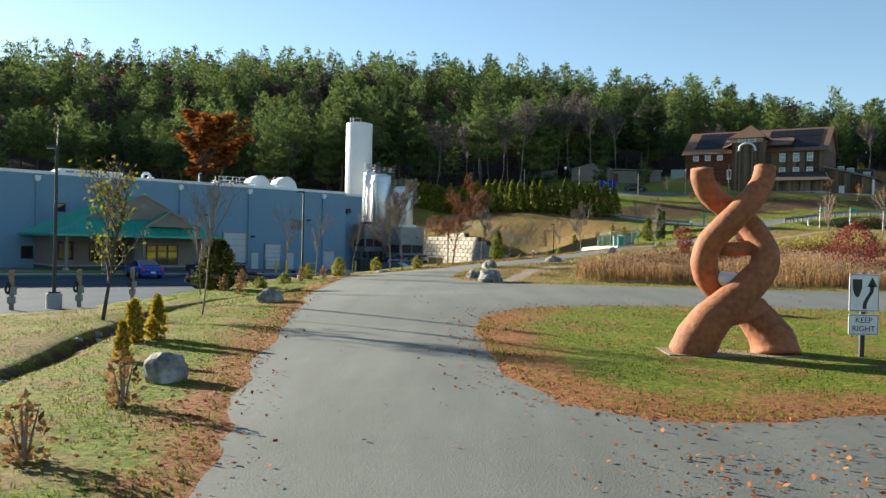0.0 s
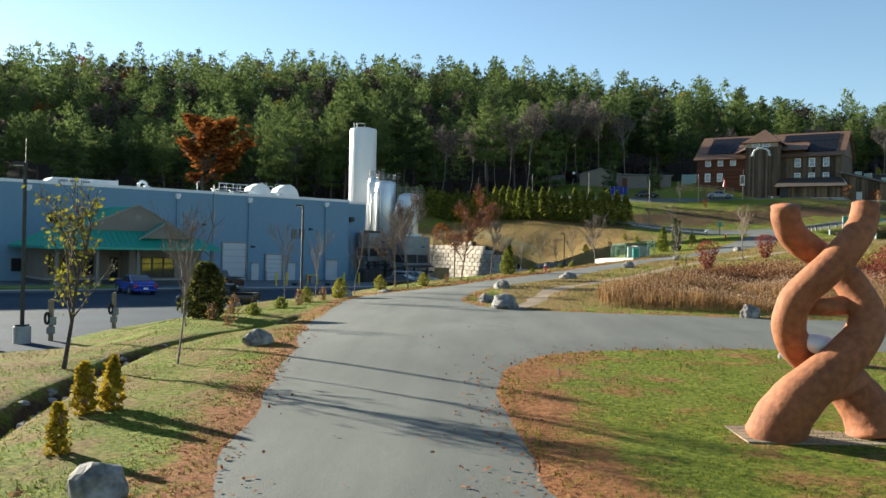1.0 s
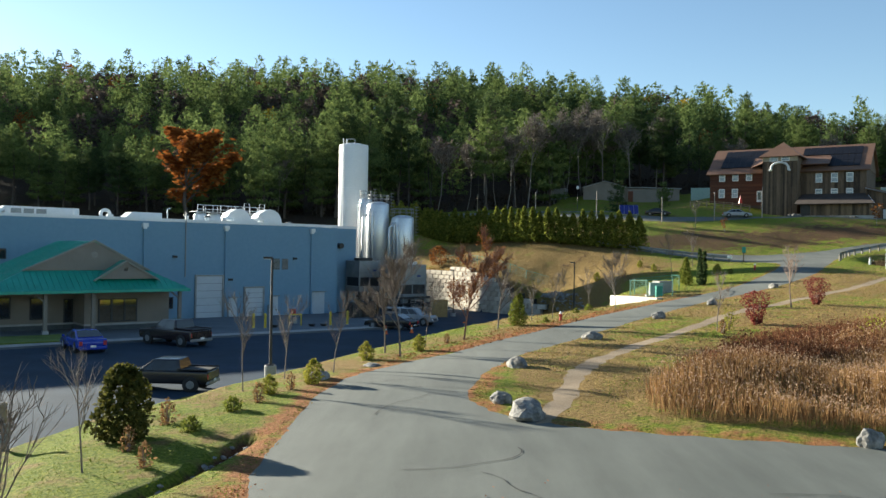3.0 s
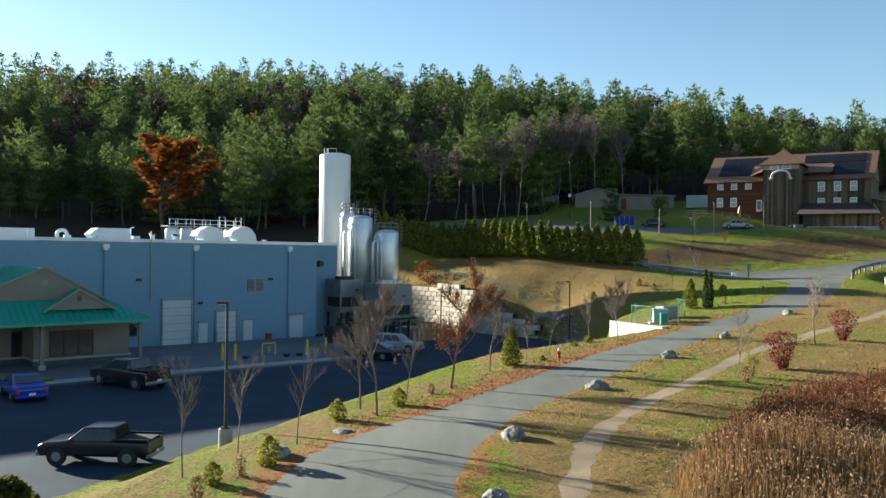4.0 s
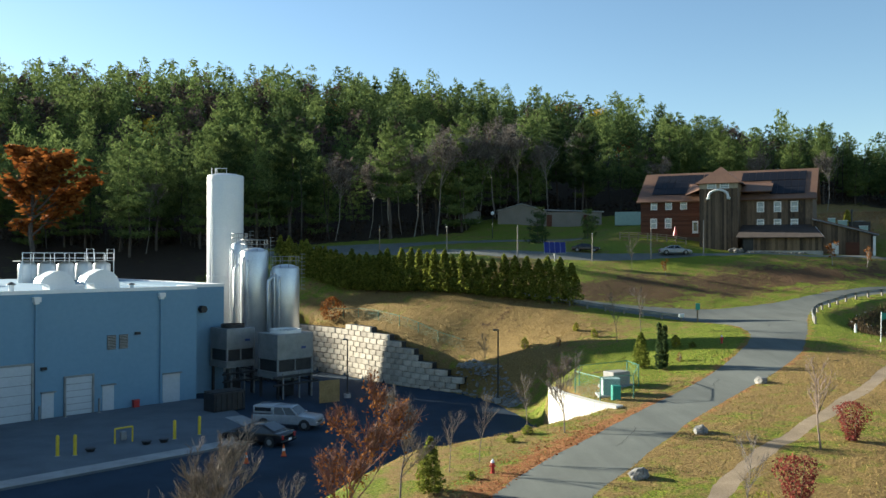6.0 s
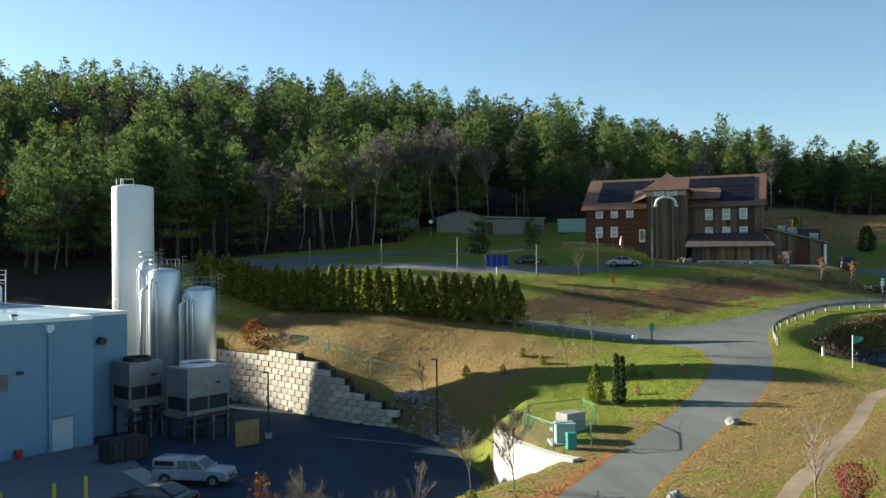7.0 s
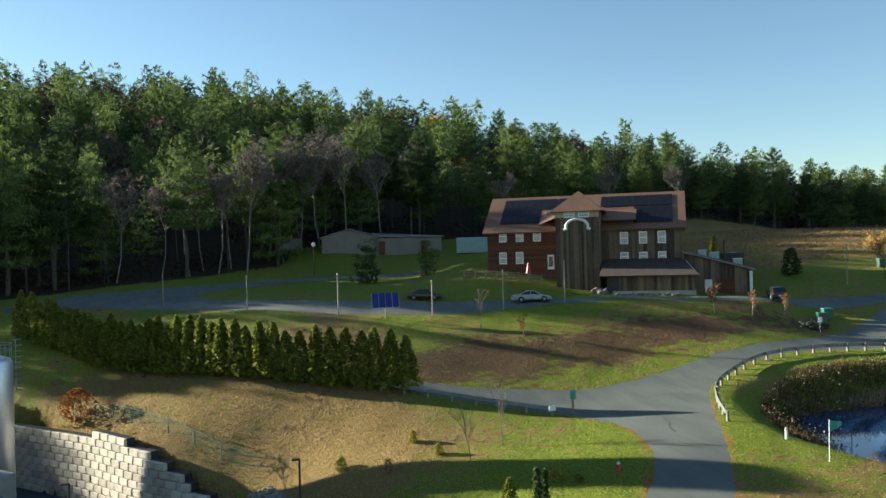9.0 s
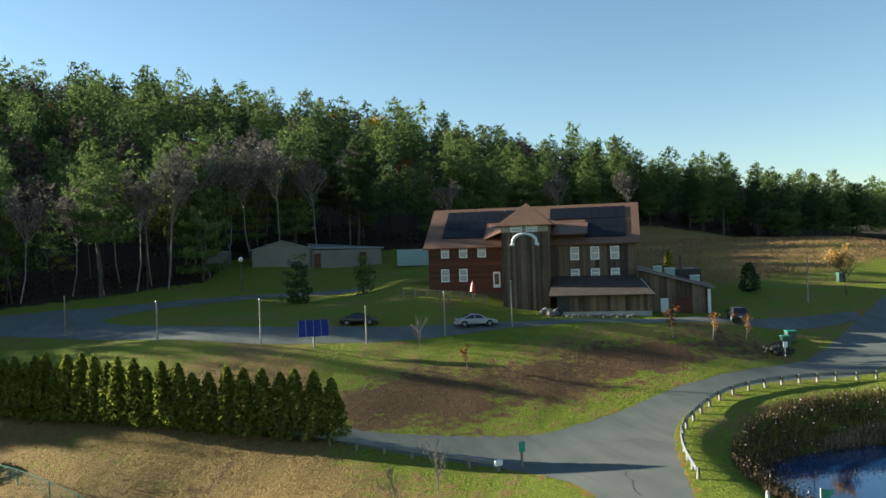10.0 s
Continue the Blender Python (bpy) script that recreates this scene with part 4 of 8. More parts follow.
    part("gable_vent", Geo().tube([on_facade(MID, G, RIDGE - 1.1), on_facade(MID, G + 0.1, RIDGE - 1.1)], 0.26, 16), TRIM, hut)
    a, b, m, z0, z1 = 25.2, 29.8, 27.6, 3.55, 4.95
    for s, e in ((a, -1), (b, 1)):
        part("small_slope", Geo().plate([on_facade(s + 0.25 * e, FRONT - 0.75, z0 - 0.15), on_facade(m, FRONT - 0.75, z1 + 0.03), on_facade(m, G - 0.6, z1 + 0.03), on_facade(s + 0.25 * e, G + 0.9, z0 - 0.15)], 0.07), GREEN_ROOF, hut)
        part("rake_board", Geo().tube([on_facade(s + 0.3 * e, FRONT - 0.7, z0 - 0.12), on_facade(m, FRONT - 0.7, z1 + 0.05)], 0.08, 4), TRIM, hut)
    part("small_gable", Geo().plate([on_facade(a, FRONT - 0.9, z0), on_facade(b, FRONT - 0.9, z0), on_facade(m, FRONT - 0.9, z1)], 0.1), STUCCO, hut)
    part("gable_vent", Geo().tube([on_facade(m, FRONT - 0.9, z1 - 0.62), on_facade(m, FRONT - 0.8, z1 - 0.62)], 0.18, 14), TRIM, hut)
    # raised walk in front
    g = Geo()
    c = [Vector((x, y, 0)) for x, y in CURB_LINE]
    back = [on_facade(75, 0.1, 0), on_facade(0.1, 0.1, 0)]
    poly = [(p.x, p.y) for p in c] + [(on_facade(-1, 2, 0).x, on_facade(-1, 2, 0).y), (back[1].x, back[1].y), (back[0].x, back[0].y)]
    n = len(poly)
    base = [float(lot_height(x, y)) for x, y in poly]
    g.add([(x, y, z - 0.3) for (x, y), z in zip(poly, base)] + [(x, y, z + 0.14) for (x, y), z in zip(poly, base)], [tuple(range(n, 2 * n))] + [(i, (i + 1) % n, (i + 1) % n + n, i + n) for i in range(n)])
    walk_ = single("pavement", g, material("apron_concrete", (0.085, 0.1, 0.112), (0.135, 0.155, 0.17), 0.9, 0.5, 14, 0.2), "concrete apron and kerb along the factory", "pavement", kind="structure")
    for (x0, y0), (x1, y1) in zip(CURB_LINE[:-1], CURB_LINE[1:]):
        p, q = Vector((x0, y0, float(lot_height(x0, y0)) + 0.15)), Vector((x1, y1, float(lot_height(x1, y1)) + 0.15))
        d = (q - p).normalized()
        side = Vector((-d.y, d.x, 0)) * 1.4
        k = int((q - p).length / 1.5)
        for i in range(k):
            a, b = p + (q - p) * (i / k) + d * 0.01, p + (q - p) * ((i + 1) / k) - d * 0.01
            part("kerb_slab", Geo().plate([a, b, b + side, a + side], -0.03), CONCRETE, walk_)
    lawn = Geo()
    pts = [on_facade(s, o, 0) for s, o in ((31, 17.5), (46, 17.5), (46, 12.6), (38.5, 12.6), (31, 12.8))]
    lawn.plate([p + Vector((0, 0, float(lot_height(p.x, p.y)) + 0.2)) for p in pts], 0.1)
    single("lawn", lawn, material("lawn_turf", (0.06, 0.1, 0.015), (0.17, 0.21, 0.04), 0.95, 0.8, 9, 0.6), "strip of lawn in front of the entrance", "lawn", kind="structure")


build_entrance()


def build_tanks():
    base = -1.2
    big = thing("storage_silo", "tall white cylindrical silo behind the factory", "silo", Matrix.Translation((-13.1, 124.2, base)))
    part("shell", Geo().lathe([(1.98, 0), (1.98, 21.45), (1.93, 21.6), (1.2, 21.78), (0.05, 21.84)], 40), WHITE, big, smooth=True)
    for z in (5.2, 10.4, 15.6, 20.9):
        part("weld_band", Geo().lathe([(1.985, z), (1.995, z + 0.03), (1.995, z + 0.07), (1.985, z + 0.1)], 40), WHITE, big)
    part("ladder", Geo().tube([(-1.2, -1.7, 2), (-1.2, -1.7, 22.3)], 0.05, 5), WHITE, big)
    for a, b in (((-0.9, -1.2), (0.3, -1.3)), ((-0.9, -1.2), (-0.9, -0.2))):
        part("guard_rail", Geo().tube([(*a, 21.7), (*a, 22.3), (*b, 22.3), (*b, 21.7)], 0.04, 5), WHITE, big)
    for x, y, r, top in ((-9.05, 117.0, 1.42, 12.2), (-5.85, 116.6, 1.42, 10.5), (-10.9, 119.6, 0.85, 12.9)):
        vat = thing("steel_tank", "tall brushed stainless tank with a railed top", "tank", Matrix.Translation((x, y, base)), "steel tanks")
        h = top - base
        part("shell", Geo().lathe([(r, 0), (r, h - 0.35), (r - 0.12, h - 0.12), (r * 0.5, h + 0.1), (0.05, h + 0.16)], 36), STEEL, vat, smooth=True)
        for k, a in enumerate((3.5, 4.0, 4.35)):
            p = Vector((math.cos(a) * (r + 0.14), math.sin(a) * (r + 0.14), 0))
            part("pipe", Geo().tube([p + Vector((0, 0, 0.3)), p + Vector((0, 0, h - 0.9 - 0.3 * k)), p * 0.9 + Vector((0, 0, h - 0.5 - 0.3 * k))], 0.09 + 0.03 * (k == 1), 8), STEEL if k else WHITE, vat, smooth=True)
        for i in range(10):
            a = 2 * math.pi * i / 10
            part("rail_post", Geo().tube([(math.cos(a) * r * 0.95, math.sin(a) * r * 0.95, h - 0.2), (math.cos(a) * r * 0.95, math.sin(a) * r * 0.95, h + 0.95)], 0.03, 5), GALVANISED, vat)
        for z in (0.5, 0.95):
            part("rail_hoop", Geo().tube([(math.cos(a) * r * 0.95, math.sin(a) * r * 0.95, h + z) for a in np.linspace(0, 2 * math.pi, 25)], 0.03, 5, False), GALVANISED, vat)
        cage = part("ladder_cage", Geo().tube([(r + 0.25, -0.3, h - 2.5), (r + 0.25, -0.3, h + 1.2)], 0.03, 4), GALVANISED, vat)
        for z in np.arange(h - 2.4, h + 1.3, 0.4):
            part("cage_hoop", Geo().tube([(r + 0.1, -0.3, z), (r + 0.55, -0.3, z), (r + 0.55, 0.2, z), (r + 0.1, 0.2, z)], 0.025, 4), GALVANISED, cage)
    for k, (x, y) in enumerate(((-10.9, 116.0), (-7.45, 115.2), (-7.1, 118.5))):
        line_ = thing("process_pipe", "upright stainless process pipe between the tanks", "pipe", Matrix.Translation((x, y, base)), "process pipes")
        part("pipe", Geo().tube([(0, 0, 0), (0, 0, 11.4 - 1.2 * k), (0.5, 0.2, 11.9 - 1.2 * k)], 0.16, 10), STEEL, line_, smooth=True)


build_tanks()


def cooling_tower(x, y, w, d, low, high, label, ring_mat):
    unit = thing("cooling_tower", label, "cooling unit", pose(x, y, 0, 0, 0, 40.7))
    part("upper_casing", Geo().slab((0, 0, (low + high) / 2 + 0.5), (w, d, high - low - 1.0), 0, 0.04), GALVANISED, unit)
    part("lower_basin", Geo().slab((0, 0, low - 0.35), (w * 1.02, d * 1.02, 0.6), 0, 0.04), GALVANISED, unit)
    for sx in (-1, 1):
        for sy in (-1, 1):
            part("corner_post", Geo().box((sx * (w / 2 - 0.08), sy * (d / 2 - 0.08), low + 0.5), (0.16, 0.16, 1.1)), GALVANISED, unit)
            part("leg", Geo().box((sx * (w / 2 - 0.2), sy * (d / 2 - 0.2), (low - 1.8) / 2 + 0.0), (0.2, 0.2, low - 0.6 + 1.2)), DARK_METAL, unit)
    part("louvre_core", Geo().box((0, 0, low + 0.48), (w - 0.25, d - 0.25, 1.0)), DARK_METAL, unit)
    part("centre_post", Geo().box((0, -d / 2 + 0.08, low + 0.5), (0.12, 0.1, 1.0)), GALVANISED, unit)
    part("seam", Geo().box((0, -d / 2 - 0.01, (low + high) / 2 + 0.9), (w, 0.03, 0.05)), GALVANISED, unit)
    part("fan_ring", Geo().lathe([(w * 0.36, high), (w * 0.36, high + 0.28), (w * 0.37, high + 0.32), (w * 0.34, high + 0.32), (w * 0.34, high + 0.05)], 28), ring_mat, unit)
    part("fan_grille", Geo().lathe([(w * 0.335, high + 0.1), (w * 0.335, high + 0.12)], 28), DARK_METAL, unit)
    part("maker_badge", Geo().box((w * 0.22, -d / 2 - 0.02, (low + high) / 2 + 0.35), (0.5, 0.03, 0.2)), material("badge_blue", (0.01, 0.03, 0.12), (0.02, 0.05, 0.18), 0.4, 4, 20, 0), unit)
    frame_ = thing("pipe_stand", "dark steel stand with pipes below the cooling unit", "pipe rack", pose(x, y, 0, 0, 0, 40.7))
    for z in (0.2, 0.9):
        part("pipe", Geo().tube([(-w / 2 - 0.6, -d / 2 - 0.3, z), (w / 2 + 0.3, -d / 2 - 0.3, z), (w / 2 + 0.3, d / 2, z)], 0.1, 8), DARK_METAL, frame_)
    for sx in (-0.4, 0.05, 0.4):
        part("upright", Geo().box((sx * w, -d / 2 - 0.3, 0), (0.12, 0.12, 2.4)), GALVANISED, frame_)
    part("pump", Geo().slab((0, 0, -0.5), (1.2, 1.0, 1.2), 0, 0.08), DARK_METAL, frame_)
    return unit


cooling_tower(-5.0, 106.3, 3.9, 3.0, 1.3, 4.6, "galvanised cooling tower with a bright fan ring", WHITE)
cooling_tower(-10.0, 108.4, 3.0, 2.8, 2.0, 4.9, "galvanised cooling tower with a dark fan ring", DARK_METAL)

# ---- trees and shrubs ----
def pine_cloud(h, rng, n, bare=0.3, spread_=0.2):
    """Centres of the needle tufts of a white pine of height h, in flat upswept boughs set in whorls with gaps between, and the way each faces."""
    out, face = [], []
    tiers = max(7, int(h * 0.5))
    lop = rng.uniform(0, 2 * np.pi)
    boughs = []
    for w in range(tiers):
        k = bare + (0.97 - bare) * (w + rng.uniform(-0.25, 0.25)) / tiers
        full = max((k - bare) / (1 - bare), 0)
        reach = h * spread_ * (1 - full ** 1.65) ** 0.8 * (0.72 + 0.28 * min(1, full * 4)) + 0.55
        turn = rng.uniform(0, 2 * np.pi)
        for b in range(5):
            a = turn + b * 2 * np.pi / 5 + rng.uniform(-0.35, 0.35)
            boughs.append((k * h + rng.normal() * 0.25, full, a, reach * rng.uniform(0.55, 1.2) * (1 + 0.15 * math.cos(a - lop))))
    total = sum(r ** 1.3 for _, _, _, r in boughs)
    for z, full, a, r in boughs:
        m = max(3, int(n * r ** 1.3 / total))
        t = rng.uniform(0.22, 1, m) ** 0.75
        side = rng.normal(size=m) * 0.24 * r * (0.35 + 0.65 * np.sin(np.pi * np.clip(t, 0, 0.95)))
        droop = -0.16 * r * (1 - full) * np.sin(np.pi * t * 0.7) + r * t * t * (0.14 + 0.3 * full)
        c = np.stack([math.cos(a) * r * t - math.sin(a) * side, math.sin(a) * r * t + math.cos(a) * side, z + droop + rng.normal(size=m) * (0.1 + 0.045 * r)], 1)
        f = np.array((math.cos(a), math.sin(a), 0.55)) + np.stack([-math.sin(a) * side, math.cos(a) * side, 0 * side], 1) * (1.1 / (0.3 + r * 0.3))
        out.append(c), face.append(f)
    m = max(4, n // 40)
    out.append(rng.normal(size=(m, 3)) * np.array((0.4, 0.4, 0.35)) + (0, 0, h * 0.965)), face.append(rng.normal(size=(m, 3)) * 0.6 + (0, 0, 0.3))
    return np.vstack(out), np.vstack(face)


def trunk_geo(h, r, rng, bend=0.25, seg=6):
    z = np.linspace(0, h, 6)
    return Geo().tube([(bend * math.sin(q * 0.35 + rng.uniform(0, 0.4)), bend * math.cos(q * 0.3), q) for q in z], [r * (1 - 0.85 * q / h) for q in z], seg)


def conifer(name, h, n, size, mat, label, seed, bare=0.25, wide=0.2, group=""):
    rng = np.random.default_rng(seed)
    tree = thing(name, label, "tree", group=group)
    part("trunk", trunk_geo(h * 0.98, 0.012 * h + 0.05, rng), BARK, tree)
    crown = new("crown", quads("crown", tufts(*pine_cloud(h, rng, n, bare, wide), size, rng), mat))
    crown.parent = tree
    return tree


def branch_geo(h, rng, levels=3, width=0.42, r=0.05, seg=4, first=0.28, twig=0.006, lean=0.0, wide=0.75):
    """A bare broadleaf tree as limbs, branches and twigs."""
    g = Geo()

    def grow(p, way, length, radius, level):
        pts, q, w = [p], Vector(p), Vector(way)
        for _ in range(3):
            w = (w + Vector(rng.normal(size=3)) * 0.13 + Vector((0, 0, 0.08))).normalized()
            q = q + w * length / 3
            pts.append(q.copy())
        g.tube(pts, [radius, radius * 0.75, radius * 0.55, radius * 0.35], seg if level else 6, False)
        if level >= levels:
            return
        for _ in range(11 if level == 0 else 5 if level == 1 else 4):
            k = rng.uniform(first if level == 0 else 0.25, 1)
            i = min(int(k * 3), 2)
            base = pts[i].lerp(pts[i + 1], k * 3 - i)
            a = rng.uniform(0, 2 * np.pi)
            out = (w + Vector((math.cos(a), math.sin(a), 0.25)) * (wide if level == 0 else 0.7)).normalized()
            shape = 0.5 + 0.6 * math.sin(math.pi * (0.2 + 0.75 * (k - first) / (1 - first))) if level == 0 else 1.15 - 0.4 * k
            grow(base, out, length * rng.uniform(0.36, 0.52) * shape, max(radius * 0.5, twig), level + 1)

    grow(Vector((0, 0, 0)), Vector((lean, 0, 1)).normalized(), h * 0.86, r, 0)
    return g


def sprigs(points, length, width, rng, rise=0.9):
    """Corners of one thin twig growing up and out from each point."""
    p = np.asarray(points, float)
    n = len(p)
    way = p * (1, 1, 0)
    way = 0.55 * way / (np.linalg.norm(way, axis=1, keepdims=True) + 0.2) + (0, 0, rise) + rng.normal(size=(n, 3)) * 0.35
    way /= np.linalg.norm(way, axis=1, keepdims=True)
    side = np.cross(way, rng.normal(size=(n, 3)))
    side *= width / (np.linalg.norm(side, axis=1, keepdims=True) + 1e-9)
    way = way * (length * rng.uniform(0.5, 1.3, n))[:, None]
    return np.stack([p - side, p + side, p + way + side * 0.3, p + way - side * 0.3], 1)


def bare_tree(h, label, seed, levels=3, r=0.05, mat=None, foliage=None, n=0, leaf=0.12, name="young_tree", group="", twig=0.006, wide=0.75, fine=0, first=0.34):
    rng = np.random.default_rng(seed)
    tree = thing(name, label, "tree", group=group)
    g = branch_geo(h, rng, levels, r=r, twig=twig, wide=wide, first=first)
    part("branch_frame", g, mat or PALE_BARK, tree)
    outer = np.arange(len(g.v) // 4, len(g.v))
    if fine:
        base = np.array([g.v[i] for i in rng.choice(outer, fine)])
        spray = new("twig_spray", quads("twig_spray", sprigs(base, 0.075 * h, 0.0016 * h, rng), mat or PALE_BARK))
        spray.parent = tree
        tagged(spray, "fine leafless twigs", kind="stuff")
    if foliage:
        tips = np.array([g.v[i] for i in rng.choice(outer, n)])
        crown = new("crown", quads("crown", leaves(tips + rng.normal(size=tips.shape) * 0.08 * h ** 0.5, leaf, rng, 0.2), foliage))
        crown.parent = tree
    return tree


def shrub(name, w, h, n, leaf, mat, label, seed, pointed=0.0, group="", stems=True, flat=0.1):
    rng = np.random.default_rng(seed)
    bush = thing(name, label, "shrub", group=group)
    if stems:
        g = Geo()
        for _ in range(7):
            a, k = rng.uniform(0, 6.28), rng.uniform(0.15, 0.4)
            g.tube([(0, 0, -0.05), (math.cos(a) * w * k * 0.5, math.sin(a) * w * k * 0.5, h * 0.45), (math.cos(a) * w * k, math.sin(a) * w * k, h * 0.85)], [0.02, 0.013, 0.006], 4)
        part("stem_clump", g, TWIG, bush)
    u = rng.uniform(0, 1, n)
    z = h * (0.06 + 0.94 * u)
    prof = (0.18 + 0.82 * u ** 0.8) * np.minimum(1, (1.02 - u) * 5) ** 0.5 if pointed < 0 else np.sin(np.pi * np.clip(u * 0.86 + 0.14, 0, 1)) ** 0.6 if not pointed else (1 - u) ** pointed * np.minimum(1, 0.55 + 4 * u)
    a = rng.uniform(0, 2 * np.pi, n)
    lump = 1 + 0.18 * np.sin(3 * a + 5 * u + seed) + 0.1 * np.sin(7 * a - 9 * u)
    r = w / 2 * prof * lump * np.sqrt(rng.uniform(0.25, 1, n))
    c = np.stack([np.cos(a) * r, np.sin(a) * r, z], 1) + rng.normal(size=(n, 3)) * 0.03
    crown = new("foliage", quads("foliage", leaves(c, leaf, rng, flat), mat))
    crown.parent = bush
    return bush


def plant(first, places, seed, size=(0.85, 1.15), lift=-0.04):
    """The first stands at the first place, copies of it at the others."""
    rng = random.Random(seed)
    for i, (x, y) in enumerate(places):
        k = 1 if i == 0 else rng.uniform(*size)
        m = Matrix.Translation(at(x, y, lift)) @ pose(0, 0, 0, 0, 0, rng.uniform(0, 360)) @ Matrix.Diagonal((k, k, k * rng.uniform(0.95, 1.08), 1))
        if i == 0:
            first.matrix_basis = m
        else:
            copy_thing(first, Matrix.Identity(4)).matrix_basis = m




def wood_edge(x):
    return np.interp(x, [p[0] for p in WOOD_EDGE], [p[1] for p in WOOD_EDGE])


def material_twigs():
    return leafy("grey_twigs", (0.085, 0.074, 0.064), (0.19, 0.165, 0.145), 0.1)


def build_forest():
    rng = np.random.default_rng(11)
    # single pines along the edge of the wood
    kinds = [conifer("pine_tree", h, 7600, 0.36, m, "tall white pine at the edge of the wood", s, b, w, "pines at the wood edge")
             for h, m, s, b, w in ((22, PINE, 1, 0.22, 0.23), (24, PINE, 2, 0.4, 0.2), (19, PINE, 3, 0.25, 0.25), (21, SPRUCE, 4, 0.38, 0.2), (17, PINE, 5, 0.16, 0.26))]
    spots = []
    for row, gap in ((3, 5.6), (9, 5.8)):
        x = -120.0
        while x < 165:
            y = wood_edge(x) + row + rng.uniform(-2, 2.5)
            spots.append((x + rng.uniform(-1.5, 1.5), y))
            x += gap * rng.uniform(0.75, 1.5)
    spots = [p for p in spots if not (-8 < p[0] < 64 and rng.uniform() < (0.38 if p[0] < 36 else 0.3))]
    used = set()
    for x, y in spots:
        i = int(rng.integers(len(kinds)))
        s = rng.uniform(0.82, 1.12) * (0.7 if x > 66 else 0.76 if x < -38 else 0.92 if x < -20 else 0.9 if x > 14 else 1.0)
        m = Matrix.Translation(at(x, y, -0.3)) @ pose(0, 0, 0, 0, 0, rng.uniform(0, 360)) @ Matrix.Diagonal((s, s, s, 1))
        if i in used:
            copy_thing(kinds[i], Matrix.Identity(4)).matrix_basis = m
        else:
            kinds[i].matrix_basis = m
            used.add(i)
    for k, (x, y, s) in enumerate([(-36, 172, 0.95), (-22, 174, 0.9)]):
        copy_thing(kinds[k % 3], Matrix.Identity(4)).matrix_basis = Matrix.Translation(at(x, y, -0.3)) @ pose(0, 0, 0, 0, 0, 50 * k) @ Matrix.Diagonal((s, s, s, 1))
    # the wood behind, as one mass for each kind of leaf
    clouds, coarse = [], []
    for s in range(8):
        r2 = np.random.default_rng(40 + s)
        h = r2.uniform(16, 21)
        shape = 0.42 if s % 2 else 0.3, r2.uniform(0.19, 0.25)
        clouds.append(tufts(*pine_cloud(h, r2, 800, *shape), 0.66, r2))
        coarse.append(tufts(*pine_cloud(h, r2, 330, 0.2, shape[1]), 1.0, r2))
    ball = []
    for s in range(4):
        r2 = np.random.default_rng(70 + s)
        p = r2.normal(size=(380, 3))
        p *= (r2.uniform(0.4, 1, 380) ** 0.4 / np.linalg.norm(p, axis=1))[:, None]
        lump = 1 + 0.3 * np.sin(p[:, :1] * 5 + s) * np.sin(p[:, 1:2] * 4)
        ball.append(leaves(p * lump * (3.4, 3.4, 4.6) + (0, 0, 10.5), 0.62, r2, 0.1, 2.2))
    piles = {"pine": [], "spruce": [], "russet": [], "gold": [], "brush": []}
    for x0 in np.arange(-270, 300, 8.2):
        y = wood_edge(x0) + 13.0
        while y < 415:
            x, yy = x0 + rng.uniform(-3.4, 3.4), y + rng.uniform(-3, 3)
            y += 7.6 if y < 300 else 9.5
            ang = math.degrees(math.atan2(x - 5, yy - 40))
            if not -40 < ang < 56:
                continue
            behind = yy - float(wood_edge(x))
            kind = rng.choice(["pine", "spruce", "brush", "russet", "gold"], p=[0.68, 0.07, 0.205, 0.03, 0.015])
            base = ball if kind in ("russet", "gold", "brush") else clouds if yy < 300 else coarse
            c = base[int(rng.integers(len(base)))]
            young = np.interp(behind, [10, 30, 60, 100], [0.86, 0.78, 0.84, 1.0])
            a, s = rng.uniform(0, 6.28), rng.uniform(0.64, 1.3) * young * (0.85 if x > 105 else 0.94 if x > 40 else 1.0)
            q = c.reshape(-1, 3) @ np.array(((math.cos(a), math.sin(a), 0), (-math.sin(a), math.cos(a), 0), (0, 0, 1))) * s
            piles[str(kind)].append(q + (x, yy, float(hill(x, yy)) - 0.4))
    for key, mat, words in (("pine", PINE, "dense green pine wood on the hillside"), ("spruce", SPRUCE, "dark spruces among the pines on the hillside"),
                            ("russet", RUSSET, "russet oaks among the pines on the hillside"), ("gold", GOLD, "yellow birches among the pines on the hillside"),
                            ("brush", BRUSH, "leafless grey-brown broadleaf crowns on the hillside")):
        if piles[key]:
            tagged(new("forest", quads("forest", np.vstack(piles[key]), mat)), words, "forest", kind="stuff")
    # brush and saplings under the edge of the wood, their brown darkened for canopy shade
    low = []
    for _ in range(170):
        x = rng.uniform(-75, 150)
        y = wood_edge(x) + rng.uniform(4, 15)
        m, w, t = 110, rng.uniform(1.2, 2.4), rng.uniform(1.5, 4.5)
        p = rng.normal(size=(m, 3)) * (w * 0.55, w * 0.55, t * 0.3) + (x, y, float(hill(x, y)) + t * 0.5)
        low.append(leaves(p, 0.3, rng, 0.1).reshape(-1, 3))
    tagged(new("undergrowth", quads("undergrowth", np.vstack(low), leafy("shaded_undergrowth_leaves", (0.02, 0.015, 0.011), (0.065, 0.046, 0.034), 0.1))), "tangled brown undergrowth at the wood edge, darkened for canopy shade", "undergrowth", kind="stuff")
    # bare stems between the crowns of the wood's edge, shade put into their bark colour
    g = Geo()
